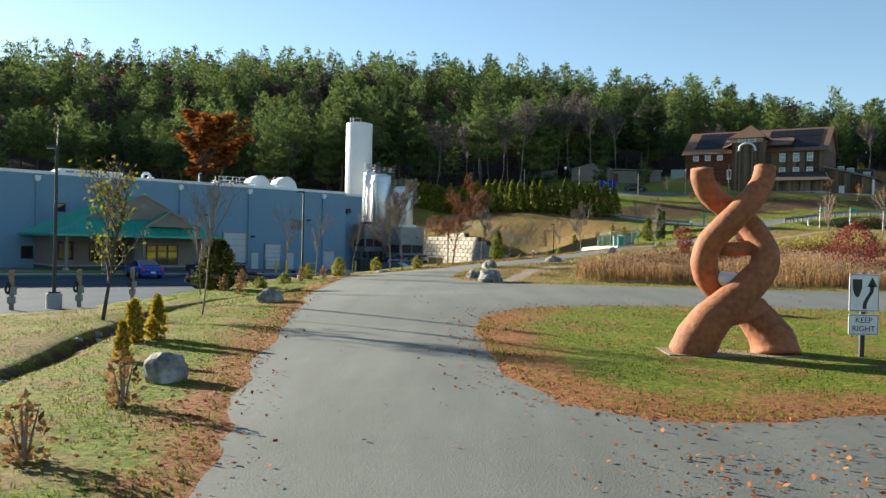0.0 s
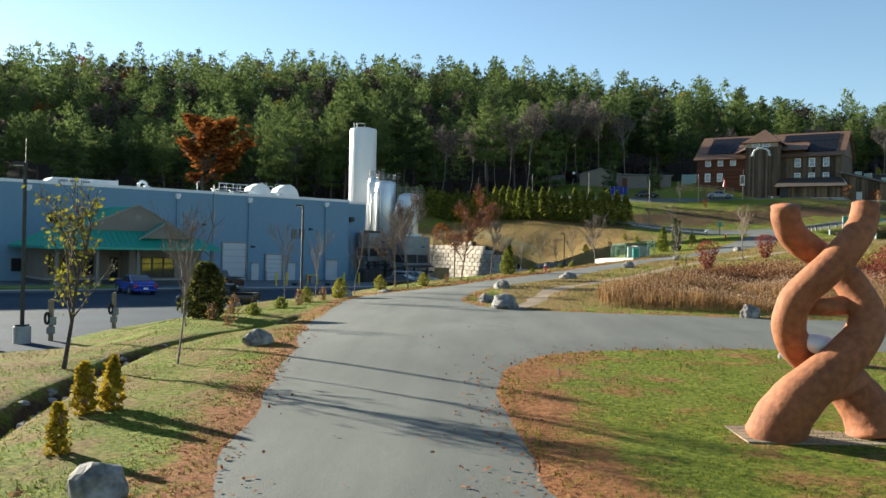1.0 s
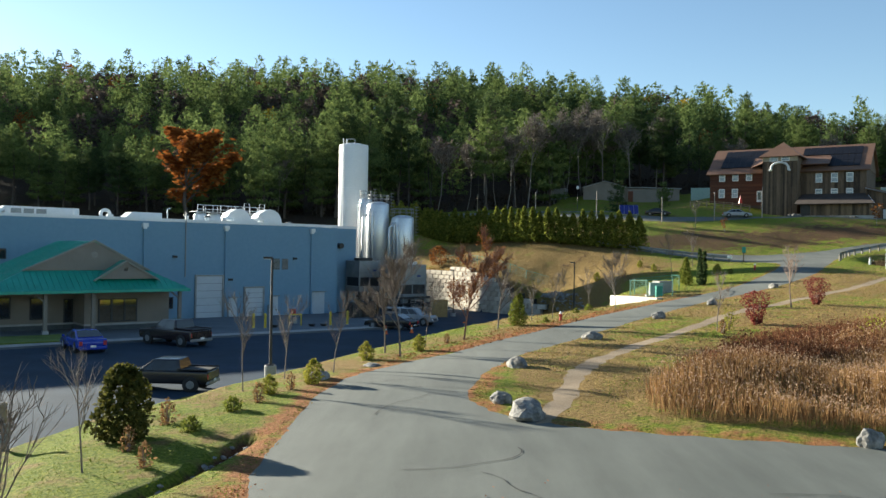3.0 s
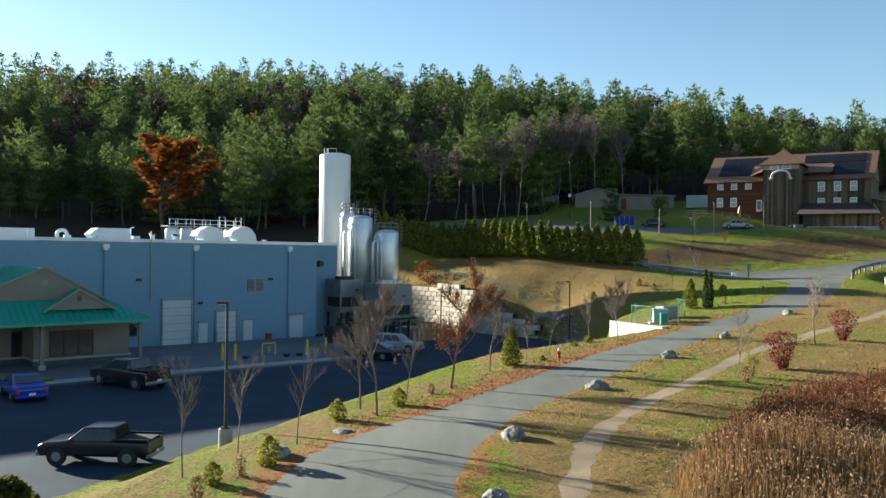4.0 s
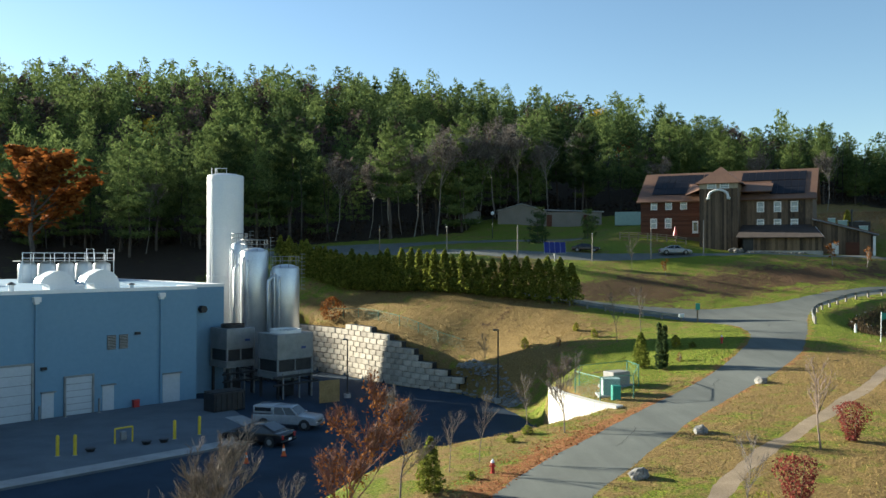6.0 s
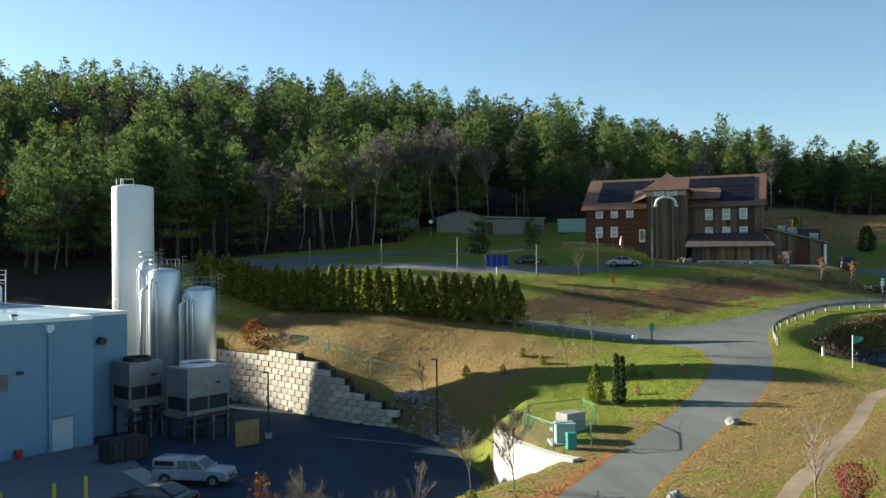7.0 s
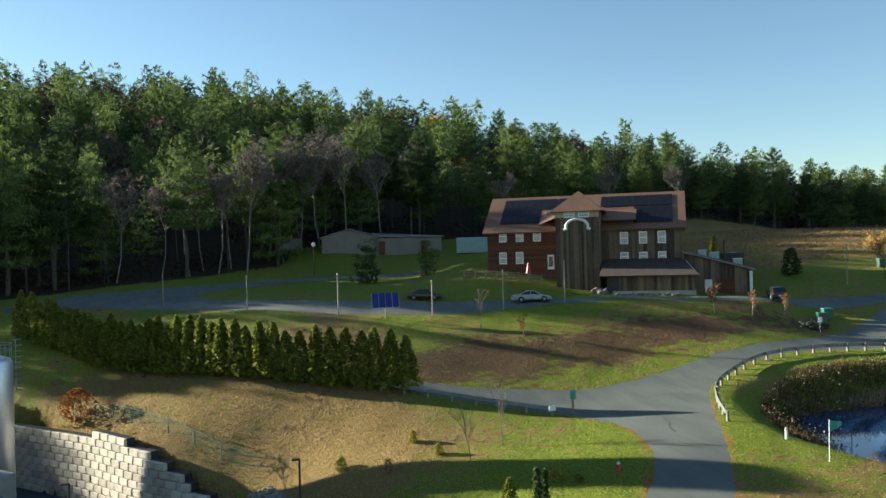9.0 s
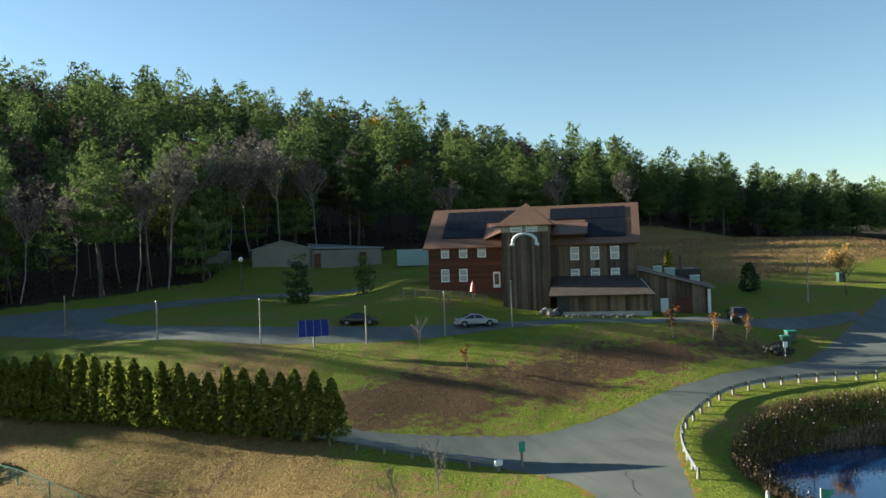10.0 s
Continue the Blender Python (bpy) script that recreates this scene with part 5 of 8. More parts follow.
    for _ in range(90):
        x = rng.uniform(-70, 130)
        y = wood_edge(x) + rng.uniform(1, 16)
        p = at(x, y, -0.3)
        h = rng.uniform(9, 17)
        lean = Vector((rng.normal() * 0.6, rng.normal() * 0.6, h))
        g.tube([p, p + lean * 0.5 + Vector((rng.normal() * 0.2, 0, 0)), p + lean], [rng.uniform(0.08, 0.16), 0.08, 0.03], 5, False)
    single("tree_stems", g, material("shaded_bark", (0.025, 0.022, 0.019), (0.065, 0.056, 0.05), 0.95, 3, 14, 0.4), "bare tree stems at the wood edge, bark darkened for shade", "forest", kind="stuff")
    for k, (x, y, s) in enumerate([(14, 180, 1.0), (20, 184, 1.15), (25, 187, 1.1), (31, 196, 1.0), (27, 198, 1.2), (10, 181, 0.95), (37, 196, 0.9), (4, 178, 0.9), (16, 176, 1.25), (22, 181, 1.3), (29, 189, 1.2), (34, 192, 1.25), (12, 177, 1.1), (19, 190, 1.3), (24, 194, 1.35), (8, 176, 1.1), (40, 191, 1.1), (33, 201, 1.4), (-2, 176, 1.0), (47, 197, 1.2), (60, 182, 0.8), (78, 178, 0.8), (96, 186, 0.8), (-34, 175, 0.9)]):
        if k == 0:
            grey = bare_tree(13, "leafless grey broadleaf tree at the wood edge", 5, 3, 0.11, material("pale_grey_bark", (0.11, 0.096, 0.085), (0.25, 0.22, 0.195)), material_twigs(), 1800, 0.2, "broadleaf_tree", "bare trees at the wood edge", 0.03)
            grey.matrix_basis = Matrix.Translation(at(x, y, -0.2))
        else:
            copy_thing(grey, Matrix.Identity(4)).matrix_basis = Matrix.Translation(at(x, y, -0.2)) @ pose(0, 0, 0, 0, 0, 67 * k) @ Matrix.Diagonal((s, s, s, 1))
    maple = bare_tree(15.5, "large maple with rust-orange autumn leaves", 9, 3, 0.24, BARK, leafy("maple_leaves", (0.15, 0.045, 0.012), (0.34, 0.125, 0.03), 0.1), 3600, 0.46, "maple_tree", twig=0.03, wide=1.15, first=0.14)
    maple.matrix_basis = Matrix.Translation(at(-48.5, 166, -0.2)) @ Matrix.Diagonal((2.0, 2.0, 1.22, 1))


build_forest()

# the clipped row of arborvitae
HEDGE = [(-9.0, 146), (-5.2, 140), (1.5, 130.2), (9.9, 121), (17.5, 115.2), (23.6, 111.8)]
row = rounded(HEDGE, 12, False)
along = np.r_[0, np.cumsum(np.hypot(*np.diff(row, axis=0).T))]
plants = [shrub("arborvitae", 2.25, 4.7, 1700, 0.2, ARBOR, "tall conical green arborvitae in a close row", 20 + i, 0.6, "arborvitae row", False) for i in range(4)]
for i, d in enumerate(np.arange(0, along[-1], 1.22)):
    x, y = np.interp(d, along, row[:, 0]), np.interp(d, along, row[:, 1])
    rng = random.Random(i)
    k = rng.uniform(0.86, 1.1)
    m = Matrix.Translation(at(x + rng.uniform(-0.15, 0.15), y, -0.1)) @ pose(0, 0, 0, 0, 0, rng.uniform(0, 360)) @ Matrix.Diagonal((1, 1, k, 1))
    if i < 4:
        plants[i].matrix_basis = m
    else:
        copy_thing(plants[i % 4], Matrix.Identity(4)).matrix_basis = m

# young trees between the road and the lots
GREY_TWIG = material("grey_brown_twigs", (0.1, 0.08, 0.066), (0.22, 0.18, 0.15), 0.95, 2, 9, 0, by="island")
RED_TWIG = material("red_brown_twigs", (0.12, 0.06, 0.042), (0.25, 0.13, 0.09), 0.95, 2, 9, 0, by="island")
plant(bare_tree(5.2, "leafless young tree with fine grey branches", 31, 3, 0.06, GREY_TWIG, wide=1.15, first=0.24, fine=2600, group="young trees by the lot"), [(-2.7, 54.4), (-3.6, 56.2), (3.0, 64.8), (12.4, 73.8)], 1, (0.7, 0.95))
plant(bare_tree(5.3, "young tree with dense russet twigs and leaves", 32, 3, 0.065, RED_TWIG, RUSSET, 1700, 0.075, wide=1.3, first=0.2, fine=3600, name="russet_tree"), [(0.7, 59.8)], 2)
plant(bare_tree(3.4, "small leafless sapling with upright twigs", 33, 2, 0.03, GREY_TWIG, wide=0.6, fine=420, first=0.42, group="saplings on the verge"), [(-5.5, 49.7), (-10.0, 33.9), (5.6, 69.2), (7.2, 70.3), (10.9, 76.4), (-1.5, 57.6), (-8.6, 45.5), (-7.6, 49.0), (14.9, 58.4), (26.1, 100), (23.3, 98), (13.2, 104.8), (33.7, 124.1)], 3, (0.75, 1.1))
plant(bare_tree(3.7, "slender leafless sapling beside a boulder", 34, 2, 0.03, GREY_TWIG, wide=0.55, fine=350, first=0.5), [(-7.0, 23.9)], 4)
plant(bare_tree(4.2, "young tree with sparse yellow-green leaves", 35, 3, 0.06, BARK, leafy("olive_yellow_leaves", (0.1, 0.1, 0.015), (0.3, 0.27, 0.04), 0.03), 520, 0.085, wide=1.0, fine=300, first=0.22), [(-10.1, 24.4)], 5)
plant(bare_tree(3.6, "leafless reddish tree with several stems", 36, 3, 0.05, TWIG, group="reddish trees by the reeds"), [(22.3, 66), (29, 62), (32, 60)], 6, (0.9, 1.2))
plant(bare_tree(2.6, "young tree holding red autumn leaves", 37, 2, 0.035, PALE_BARK, RUSSET, 90, 0.2, group="red saplings below the barn"), [(56.4, 120.2), (60.1, 119.4), (63.6, 119.1), (36.7, 121.1)], 7, (0.7, 0.9))
plant(bare_tree(4.2, "round tree with tan-gold autumn leaves", 38, 3, 0.06, BARK, leafy("tan_leaves", (0.3, 0.17, 0.05), (0.5, 0.32, 0.12), 0.2), 700, 0.2), [(84.1, 126.6)], 8)
# conifers and shrubs
plant(shrub("juniper", 1.9, 2.4, 3000, 0.12, leafy("olive_foliage", (0.03, 0.035, 0.008), (0.13, 0.12, 0.03), 0.2, 0.3), "dense egg-shaped olive green evergreen on the verge", 50, 0.3, "", False), [(-10.4, 37.6)], 9)
plant(shrub("conifer", 1.35, 2.45, 2000, 0.1, ARBOR, "dense conical green conifer on the verge", 51, 0.6, "small conifers", False), [(4.4, 66.2), (22.2, 89.2)], 10, (1.0, 1.05))
plant(conifer("conifer", 4.6, 1100, 0.26, PINE, "young conifer on the lawn", 52, 0.1, 0.24), [(37.1, 153.4)], 11)
plant(conifer("conifer", 5.4, 1100, 0.3, SPRUCE, "dark young spruce on the lawn", 53, 0.1, 0.28), [(29.5, 154.4)], 12)
plant(shrub("cypress", 0.55, 3.3, 700, 0.15, SPRUCE, "narrow dark columnar cypress", 54, 0.3, "cypress pair", False), [(23.0, 87.6), (23.5, 87.9)], 13, (0.95, 1.0))
plant(shrub("evergreen", 2.6, 3.2, 900, 0.22, SPRUCE, "dark rounded evergreen on the slope", 55, 0.4, "", False), [(76.5, 133)], 14)
plant(shrub("conifer", 1.6, 3.8, 900, 0.2, LIGHT_LEAF, "yellow-green upright conifer behind the barn wing", 63, 0.5, "", False), [(71.5, 141)], 14)
plant(shrub("golden_shrub", 0.5, 1.05, 420, 0.1, GOLD, "upright golden evergreen shrub", 56, 0.5, "golden shrubs"), [(-6.9, 18.4), (-6.5, 18.7), (-6.1, 15.7)], 15, (0.75, 1.0))
plant(shrub("yellow_shrub", 0.75, 0.95, 420, 0.1, LIGHT_LEAF, "rounded yellow-green shrub at the road edge", 57, 0, "yellow shrubs"), [(-4.4, 53.9), (-1.8, 56.3), (16.7, 104.4), (22.2, 101), (21.3, 103.6), (26.4, 93), (-5.9, 46.4), (-7.3, 44.4)], 16, (0.8, 1.1))
plant(shrub("green_shrub", 0.65, 0.5, 420, 0.07, ARBOR, "low rounded green shrub on the verge", 58, 0, "green shrubs"), [(-8.6, 38.6), (-8.0, 41.6), (27.4, 92.1), (6.4, 67.6), (9.4, 73.6), (10.6, 74.9)], 17, (0.7, 1.05))
plant(shrub("dry_shrub", 0.5, 0.75, 160, 0.07, REED, "thin russet shrub with dry leaves", 59, 0, "dry shrubs"), [(-4.3, 11.1), (-4.2, 8.3), (-7.4, 43), (-8.5, 34.3), (-9.6, 36), (19, 101.1), (25.1, 89.1), (-6.6, 45.2), (-9.8, 40), (-0.3, 58.6), (4.2, 67.0), (14.8, 57.2)], 18, (0.8, 1.3))
plant(shrub("crimson_bush", 1.9, 1.9, 1500, 0.075, CRIMSON, "vase-shaped crimson bush on the lawn", 60, -1, "crimson bushes"), [(17.6, 59.7), (24.2, 66.6), (34, 52), (37, 50)], 19, (0.85, 1.1))
plant(shrub("crimson_bush", 3.0, 2.9, 2400, 0.09, CRIMSON, "large round crimson bush among the reeds", 65, 0), [(22.3, 44.5)], 22)
plant(shrub("sparse_shrub", 1.2, 1.3, 260, 0.07, LIGHT_LEAF, "sparse yellow-green shrub beside the footpath", 64, -1), [(15.6, 58.4)], 21)
plant(shrub("rust_shrub", 3.0, 2.6, 700, 0.18, RUSSET, "wide rust-coloured shrub on the dry slope", 61), [(-1.2, 124.4)], 20)


def scatter(area, n, rng, keep=None):
    lo, hi = area.min(0), area.max(0)
    p = rng.uniform(lo, hi, (int(n * 2.4), 2))
    ok = inside_distance(area, p[:, 0], p[:, 1]) < 0
    if keep is not None:
        ok &= keep(p[:, 0], p[:, 1])
    p = p[ok][:n]
    return np.column_stack([p, height(p[:, 0], p[:, 1])])


def blades(base, h, w, rng, lean=0.3):
    """Upright blades, widest low down."""
    n = len(base)
    a = rng.uniform(0, 2 * np.pi, n)
    side = np.stack([np.cos(a), np.sin(a), 0 * a], 1) * (w * rng.uniform(0.6, 1.4, n))[:, None]
    tip = base + np.column_stack([rng.normal(size=(n, 2)) * lean * h, h * rng.uniform(0.6, 1.15, n)])
    mid = base * 0.5 + tip * 0.5
    return np.stack([base - side * 0.4, mid - side * 0.5, tip, mid + side * 0.5], 1)


def build_reeds():
    rng = np.random.default_rng(5)
    area = rounded([(6.6, 39.4), (9.5, 37.6), (14, 36.4), (20, 36), (30, 35.4), (44, 36), (50, 42), (46, 50), (36, 54), (27, 54.5), (20, 52.5), (14.5, 50), (10.5, 46.5), (7.4, 43)], 4)
    base = scatter(area, 46000, rng)
    tall = 0.45 + 0.75 * noise_field(base[:, 0], base[:, 1], 0.35)
    base[:, 2] -= 0.05
    n = len(base)
    a = rng.uniform(0, 2 * np.pi, n)
    h = tall * rng.uniform(0.7, 1.2, n)
    side = np.stack([np.cos(a), np.sin(a), 0 * a], 1) * (0.013 * rng.uniform(0.6, 1.6, n))[:, None]
    tip = base + np.column_stack([rng.normal(size=(n, 2)) * 0.12, h])
    mid = base * 0.45 + tip * 0.55
    tagged(new("reeds", quads("reeds", np.stack([base - side, mid - side, tip, mid + side], 1), REED)), "dense bed of dry brown reeds", "reeds", kind="stuff")
    some = rng.choice(n, 34000, replace=False)
    tagged(new("reed_plumes", quads("reed_plumes", leaves(tip[some] + rng.normal(size=(len(some), 3)) * (0.05, 0.05, 0.1), 0.042, rng, -0.3, 2.4), PLUME)), "pale feathery plumes on the reeds", "reeds", kind="stuff")
    red = rounded([(9, 45.5), (12, 50), (14.5, 53.2), (19, 55.5), (26, 57), (33, 56.5), (30, 52), (20, 49.5), (13, 47)], 4)
    base = scatter(red, 9000, rng)
    tuft = base + (0, 0, 0.55) + rng.normal(size=base.shape) * (0.15, 0.15, 0.22)
    tagged(new("russet_brush", quads("russet_brush", np.vstack([blades(base, 0.85, 0.03, rng, 0.3), leaves(tuft, 0.08, rng)]), leafy("russet_brush_leaves", (0.075, 0.034, 0.02), (0.21, 0.095, 0.05), 0.05))), "low russet-red brush behind the reeds", "brush", kind="stuff")
    gold = rounded([(20.5, 53.5), (23, 52.8), (28, 53.4), (29, 55), (24, 55.6)], 3)
    base = scatter(gold, 900, rng)
    tagged(new("yellow_brush", quads("yellow_brush", leaves(base + (0, 0, 0.8) + rng.normal(size=base.shape) * (0.2, 0.2, 0.35), 0.13, rng), LIGHT_LEAF)), "yellow-leaved brush among the reeds", "brush", kind="stuff")
    bank = rounded([(42.5, 93), (44.5, 98.5), (48, 102.6), (54, 105.6), (62, 105.4), (70, 102), (69.5, 98), (61, 100.6), (55, 101.2), (50.3, 100.2), (48.2, 97.4), (46.2, 92.4)], 4)
    base = scatter(bank, 9000, rng)
    tagged(new("pond_brush", quads("pond_brush", np.vstack([blades(base, 0.6, 0.05, rng), leaves(base + (0, 0, 0.3) + rng.normal(size=base.shape) * 0.3, 0.1, rng)]), leafy("bank_brush", (0.05, 0.036, 0.02), (0.17, 0.115, 0.065), 0.05))), "dark tangled brush on the pond bank", "brush", kind="stuff")
    fluff = base[rng.choice(len(base), 380, replace=False)] + (0, 0, 0.5) + rng.normal(size=(380, 3)) * (0.3, 0.3, 0.2)
    tagged(new("seed_fluff", quads("seed_fluff", leaves(fluff, 0.1, rng), leafy("white_fluff", (0.35, 0.33, 0.3), (0.55, 0.52, 0.48), 0.1))), "white seed fluff on the pond brush", "brush", kind="stuff")
    shore = rounded([(56, 102.6), (62, 102.6), (69, 99.4), (72, 96), (70.5, 95.4), (67, 98.6), (61, 101.4), (56, 101.8)], 4)
    base = scatter(shore, 6000, rng)
    tagged(new("shore_reeds", quads("shore_reeds", blades(base, 0.85, 0.04, rng, 0.15), PLUME)), "pale dry reeds on the pond shore", "reeds", kind="stuff")
    field = rounded([(72, 140), (86, 136), (110, 138), (150, 150), (150, 170), (100, 172), (78, 166), (70, 152)], 4)
    base = scatter(field, 16000, rng)
    tagged(new("field_grass", quads("field_grass", blades(base, 0.3, 0.1, rng, 0.7), leafy("meadow_blades", (0.17, 0.09, 0.045), (0.3, 0.18, 0.09), 0.03))), "dry reddish meadow grass beyond the barn", "grass", kind="stuff")


def noise_field(x, y, k):
    return 0.5 + 0.25 * np.sin(x * k * 2.1 + 1.3 * np.sin(y * k)) + 0.25 * np.sin(y * k * 1.7 + 1.1 * np.sin(x * k * 1.3) + 1)


build_reeds()

# ---- the barn ----
BARN = pose(42.58, 145.68, 0, 0, 0, -33.29)
# in the barn's own frame: x along the front, -y towards the road


def bp(x, out, z):
    return Vector((x, -out, z))


def bbox(g, x0, x1, o0, o1, z0, z1):
    return g.add([bp(x, o, z) for x in (x0, x1) for o in (o0, o1) for z in (z0, z1)], [(0, 1, 3, 2), (4, 6, 7, 5), (0, 4, 5, 1), (2, 3, 7, 6), (0, 2, 6, 4), (1, 5, 7, 3)])


def barn_window(parent, x, z, out, w=0.72, h=1.2):
    a, b, c, d, t = x - w / 2, x + w / 2, z - h / 2, z + h / 2, 0.11
    g = Geo().add([bp(p, out + 0.09, q) for p, q in ((a - t, c - t), (b + t, c - t), (b + t, d + t), (a - t, d + t), (a, c), (b, c), (b, d), (a, d))]
                  + [bp(p, out - 0.02, q) for p, q in ((a - t, c - t), (b + t, c - t), (b + t, d + t), (a - t, d + t), (a, c), (b, c), (b, d), (a, d))],
                  [(i, (i + 1) % 4, (i + 1) % 4 + 4, i + 4) for i in range(4)] + [(i + 8, i, (i + 1) % 4, (i + 1) % 4 + 8) for i in range(4)] + [(i + 4, (i + 1) % 4 + 4, (i + 1) % 4 + 12, i + 12) for i in range(4)])
    frame_ = part("window", g, WHITE, parent, "white-framed sash window")
    part("meeting_rail", bbox(Geo(), a, b, out, out + 0.06, z - 0.04, z + 0.04), WHITE, frame_)
    # pale base colour stands in for sky mirrored in the panes
    sky_glass = material("sky_reflection_glass", (0.2, 0.24, 0.27), (0.32, 0.37, 0.4), 0.05, 1.2, 4, 0, spec=0.9)
    for z0, z1 in ((z - h / 2, z - 0.04), (z + 0.04, z + h / 2)):
        part("pane", bbox(Geo(), x - w / 2, x + w / 2, out + 0.01, out + 0.03, z0, z1), sky_glass, frame_)


def boards(parent, x0, x1, out, z0, z1, mat, width, upright=True, top=None, name="board"):
    """Cladding board by board; top: a height for each x, for sloping heads."""
    rng = random.Random(int(x0 * 100 + z0))
    if upright:
        n = max(1, int((x1 - x0) / width))
        for i in range(n):
            a, b = x0 + (x1 - x0) * i / n, x0 + (x1 - x0) * (i + 1) / n
            t = top((a + b) / 2) if top else z1
            part(name, bbox(Geo(), a + 0.012, b - 0.012, out, out + rng.uniform(0.03, 0.055), z0 + rng.uniform(0, 0.04), t), mat, parent)
    else:
        n = max(1, int((z1 - z0) / width))
        for i in range(n):
            a, b = z0 + (z1 - z0) * i / n, z0 + (z1 - z0) * (i + 1) / n
            part(name, bbox(Geo(), x0, x1, out, out + rng.uniform(0.03, 0.05), a + 0.01, b - 0.01), mat, parent)


def build_barn():
    barn = thing("barn", "large weathered wooden barn with solar panels on its roof", "barn", BARN)
    W, D, E, R = 22.77, 5.92, 19.55, 23.72
    g = Geo()
    bbox(g, 0, W, -2 * D, 0, 11.2, E)
    body = part("wall", g, BARN_WOOD, barn)
    for x in (0.0, W):
        g = Geo().add([bp(x - 0.1, 0, E), bp(x - 0.1, -2 * D, E), bp(x - 0.1, -D, R - 0.1), bp(x + 0.1, 0, E), bp(x + 0.1, -2 * D, E), bp(x + 0.1, -D, R - 0.1)], [(0, 1, 2), (3, 5, 4), (0, 2, 5, 3), (1, 4, 5, 2), (0, 3, 4, 1)])
        part("gable", g, BARN_WOOD, barn)
    boards(body, 0, 8.7, 0.0, 14.2, E - 0.1, RED_WOOD, 0.3, False)
    boards(body, 13.7, W, 0.0, 15.4, E - 0.1, BARN_WOOD, 0.42)
    for o0, o1 in ((0.55, -D), (-2 * D - 0.55, -D)):
        s = (R - E) / D
        z0 = E - 0.55 * s
        part("roof_slope", Geo().plate([bp(-0.5, o0, z0 + 0.12), bp(W + 0.5, o0, z0 + 0.12), bp(W + 0.5, o1, R + 0.12), bp(-0.5, o1, R + 0.12)], 0.18 if o0 > 0 else -0.18), BROWN_ROOF, barn)
    rise = (R - E) / D
    nrm = Vector((0, -rise, 1)).normalized()

    def on_roof(x, up):
        return bp(x, -up, E + up * rise + 0.12) + nrm * 0.06

    for rows in ((1.4, 8.0, 0.9, 5.3, 7), (8.2, 9.6, 3.6, 5.3, 2), (13.4, 21.8, 3.4, 5.3, 9), (17.4, 21.8, 0.4, 3.3, 5)):
        x0, x1, u0, u1, n = rows
        rws = max(1, round((u1 - u0) / 1.7))
        for i in range(n):
            for j in range(rws):
                a, b = x0 + (x1 - x0) * i / n, x0 + (x1 - x0) * (i + 1) / n
                c, d = u0 + (u1 - u0) * j / rws, u0 + (u1 - u0) * (j + 1) / rws
                part("solar_panel", Geo().plate([on_roof(a + 0.015, c + 0.015), on_roof(b - 0.015, c + 0.015), on_roof(b - 0.015, d - 0.015), on_roof(a + 0.015, d - 0.015)], -0.045), SOLAR, barn)
    for x in (1.94, 4.0, 6.1):
        barn_window(barn, x, 18.85, 0.05)
    for x in (1.9, 3.95):
        barn_window(barn, x, 16.2, 0.05)
    for x in (16.3, 18.45, 20.55):
        barn_window(barn, x, 18.25, 0.06)
        barn_window(barn, x, 16.1, 0.06, 0.72, 0.75)
    door = part("door", bbox(Geo(), 7.3, 8.1, 0.04, 0.1, 14.75, 16.5), WHITE, barn, "white door with a glass light")
    part("door_light", bbox(Geo(), 7.45, 7.95, 0.1, 0.115, 15.1, 16.3), GLASS_DARK, door)
    # stair tower
    x0, x1, p, T, A = 8.72, 13.7, 2.77, 21.45, 23.6
    core = part("tower", bbox(Geo(), x0, x1, -1.5, p, 11.6, T), BARN_WOOD, barn)
    boards(core, x0, x1, p, 11.8, 20.7, BARN_WOOD, 0.28)
    part("frieze", bbox(Geo(), x0 - 0.02, x1 + 0.02, p, p + 0.07, 20.75, T), material("light_boards", (0.3, 0.25, 0.19), (0.42, 0.36, 0.28), 0.85, 2, 9, 0.2), barn)
    c = (x0 + x1) / 2
    e = 0.55
    eave = [bp(x0 - e, p + e, T), bp(x1 + e, p + e, T), bp(x1 + e, p - (x1 - x0) - e, T), bp(x0 - e, p - (x1 - x0) - e, T)]
    tip = bp(c, p - (x1 - x0) / 2, A + 0.35)
    for i in range(4):
        part("tower_roof", Geo().plate([eave[i], eave[(i + 1) % 4], tip], 0.1), BROWN_ROOF, barn)
    for x in (10.35, 12.0):
        barn_window(barn, x, 21.12, p + 0.06, 1.0, 0.55)
    shoe = [bp(c + 1.25 * math.cos(a), p + 0.12, 19.7 + 0.85 * math.sin(a)) for a in np.linspace(-0.3, math.pi + 0.3, 22)]
    shoe = [shoe[0] + Vector((0.35, 0, -0.1))] + shoe + [shoe[-1] + Vector((-0.35, 0, -0.1))]
    part("horseshoe", Geo().tube(shoe, 0.17, 8), WHITE, barn, "large white horseshoe shape")
    part("roof_link", Geo().plate([bp(x0, p * 0.2, 20.9), bp(x0 - 2.3, 0.4, 20.0), bp(x0 - 2.3, -3.0, 21.9), bp(x0, -3.0, 21.9)], 0.1), BROWN_ROOF, barn)
    part("roof_link", Geo().plate([bp(x1, 0.3, 20.3), bp(x1 + 4.0, 0.3, 20.3), bp(x1 + 4.0, -2.6, 21.6), bp(x1, -2.6, 21.6)], -0.1), BROWN_ROOF, barn)
    # lean-to along the right half
    l0, l1, q, zl, zt = 14.3, 24.0, 5.08, 14.0, 15.5
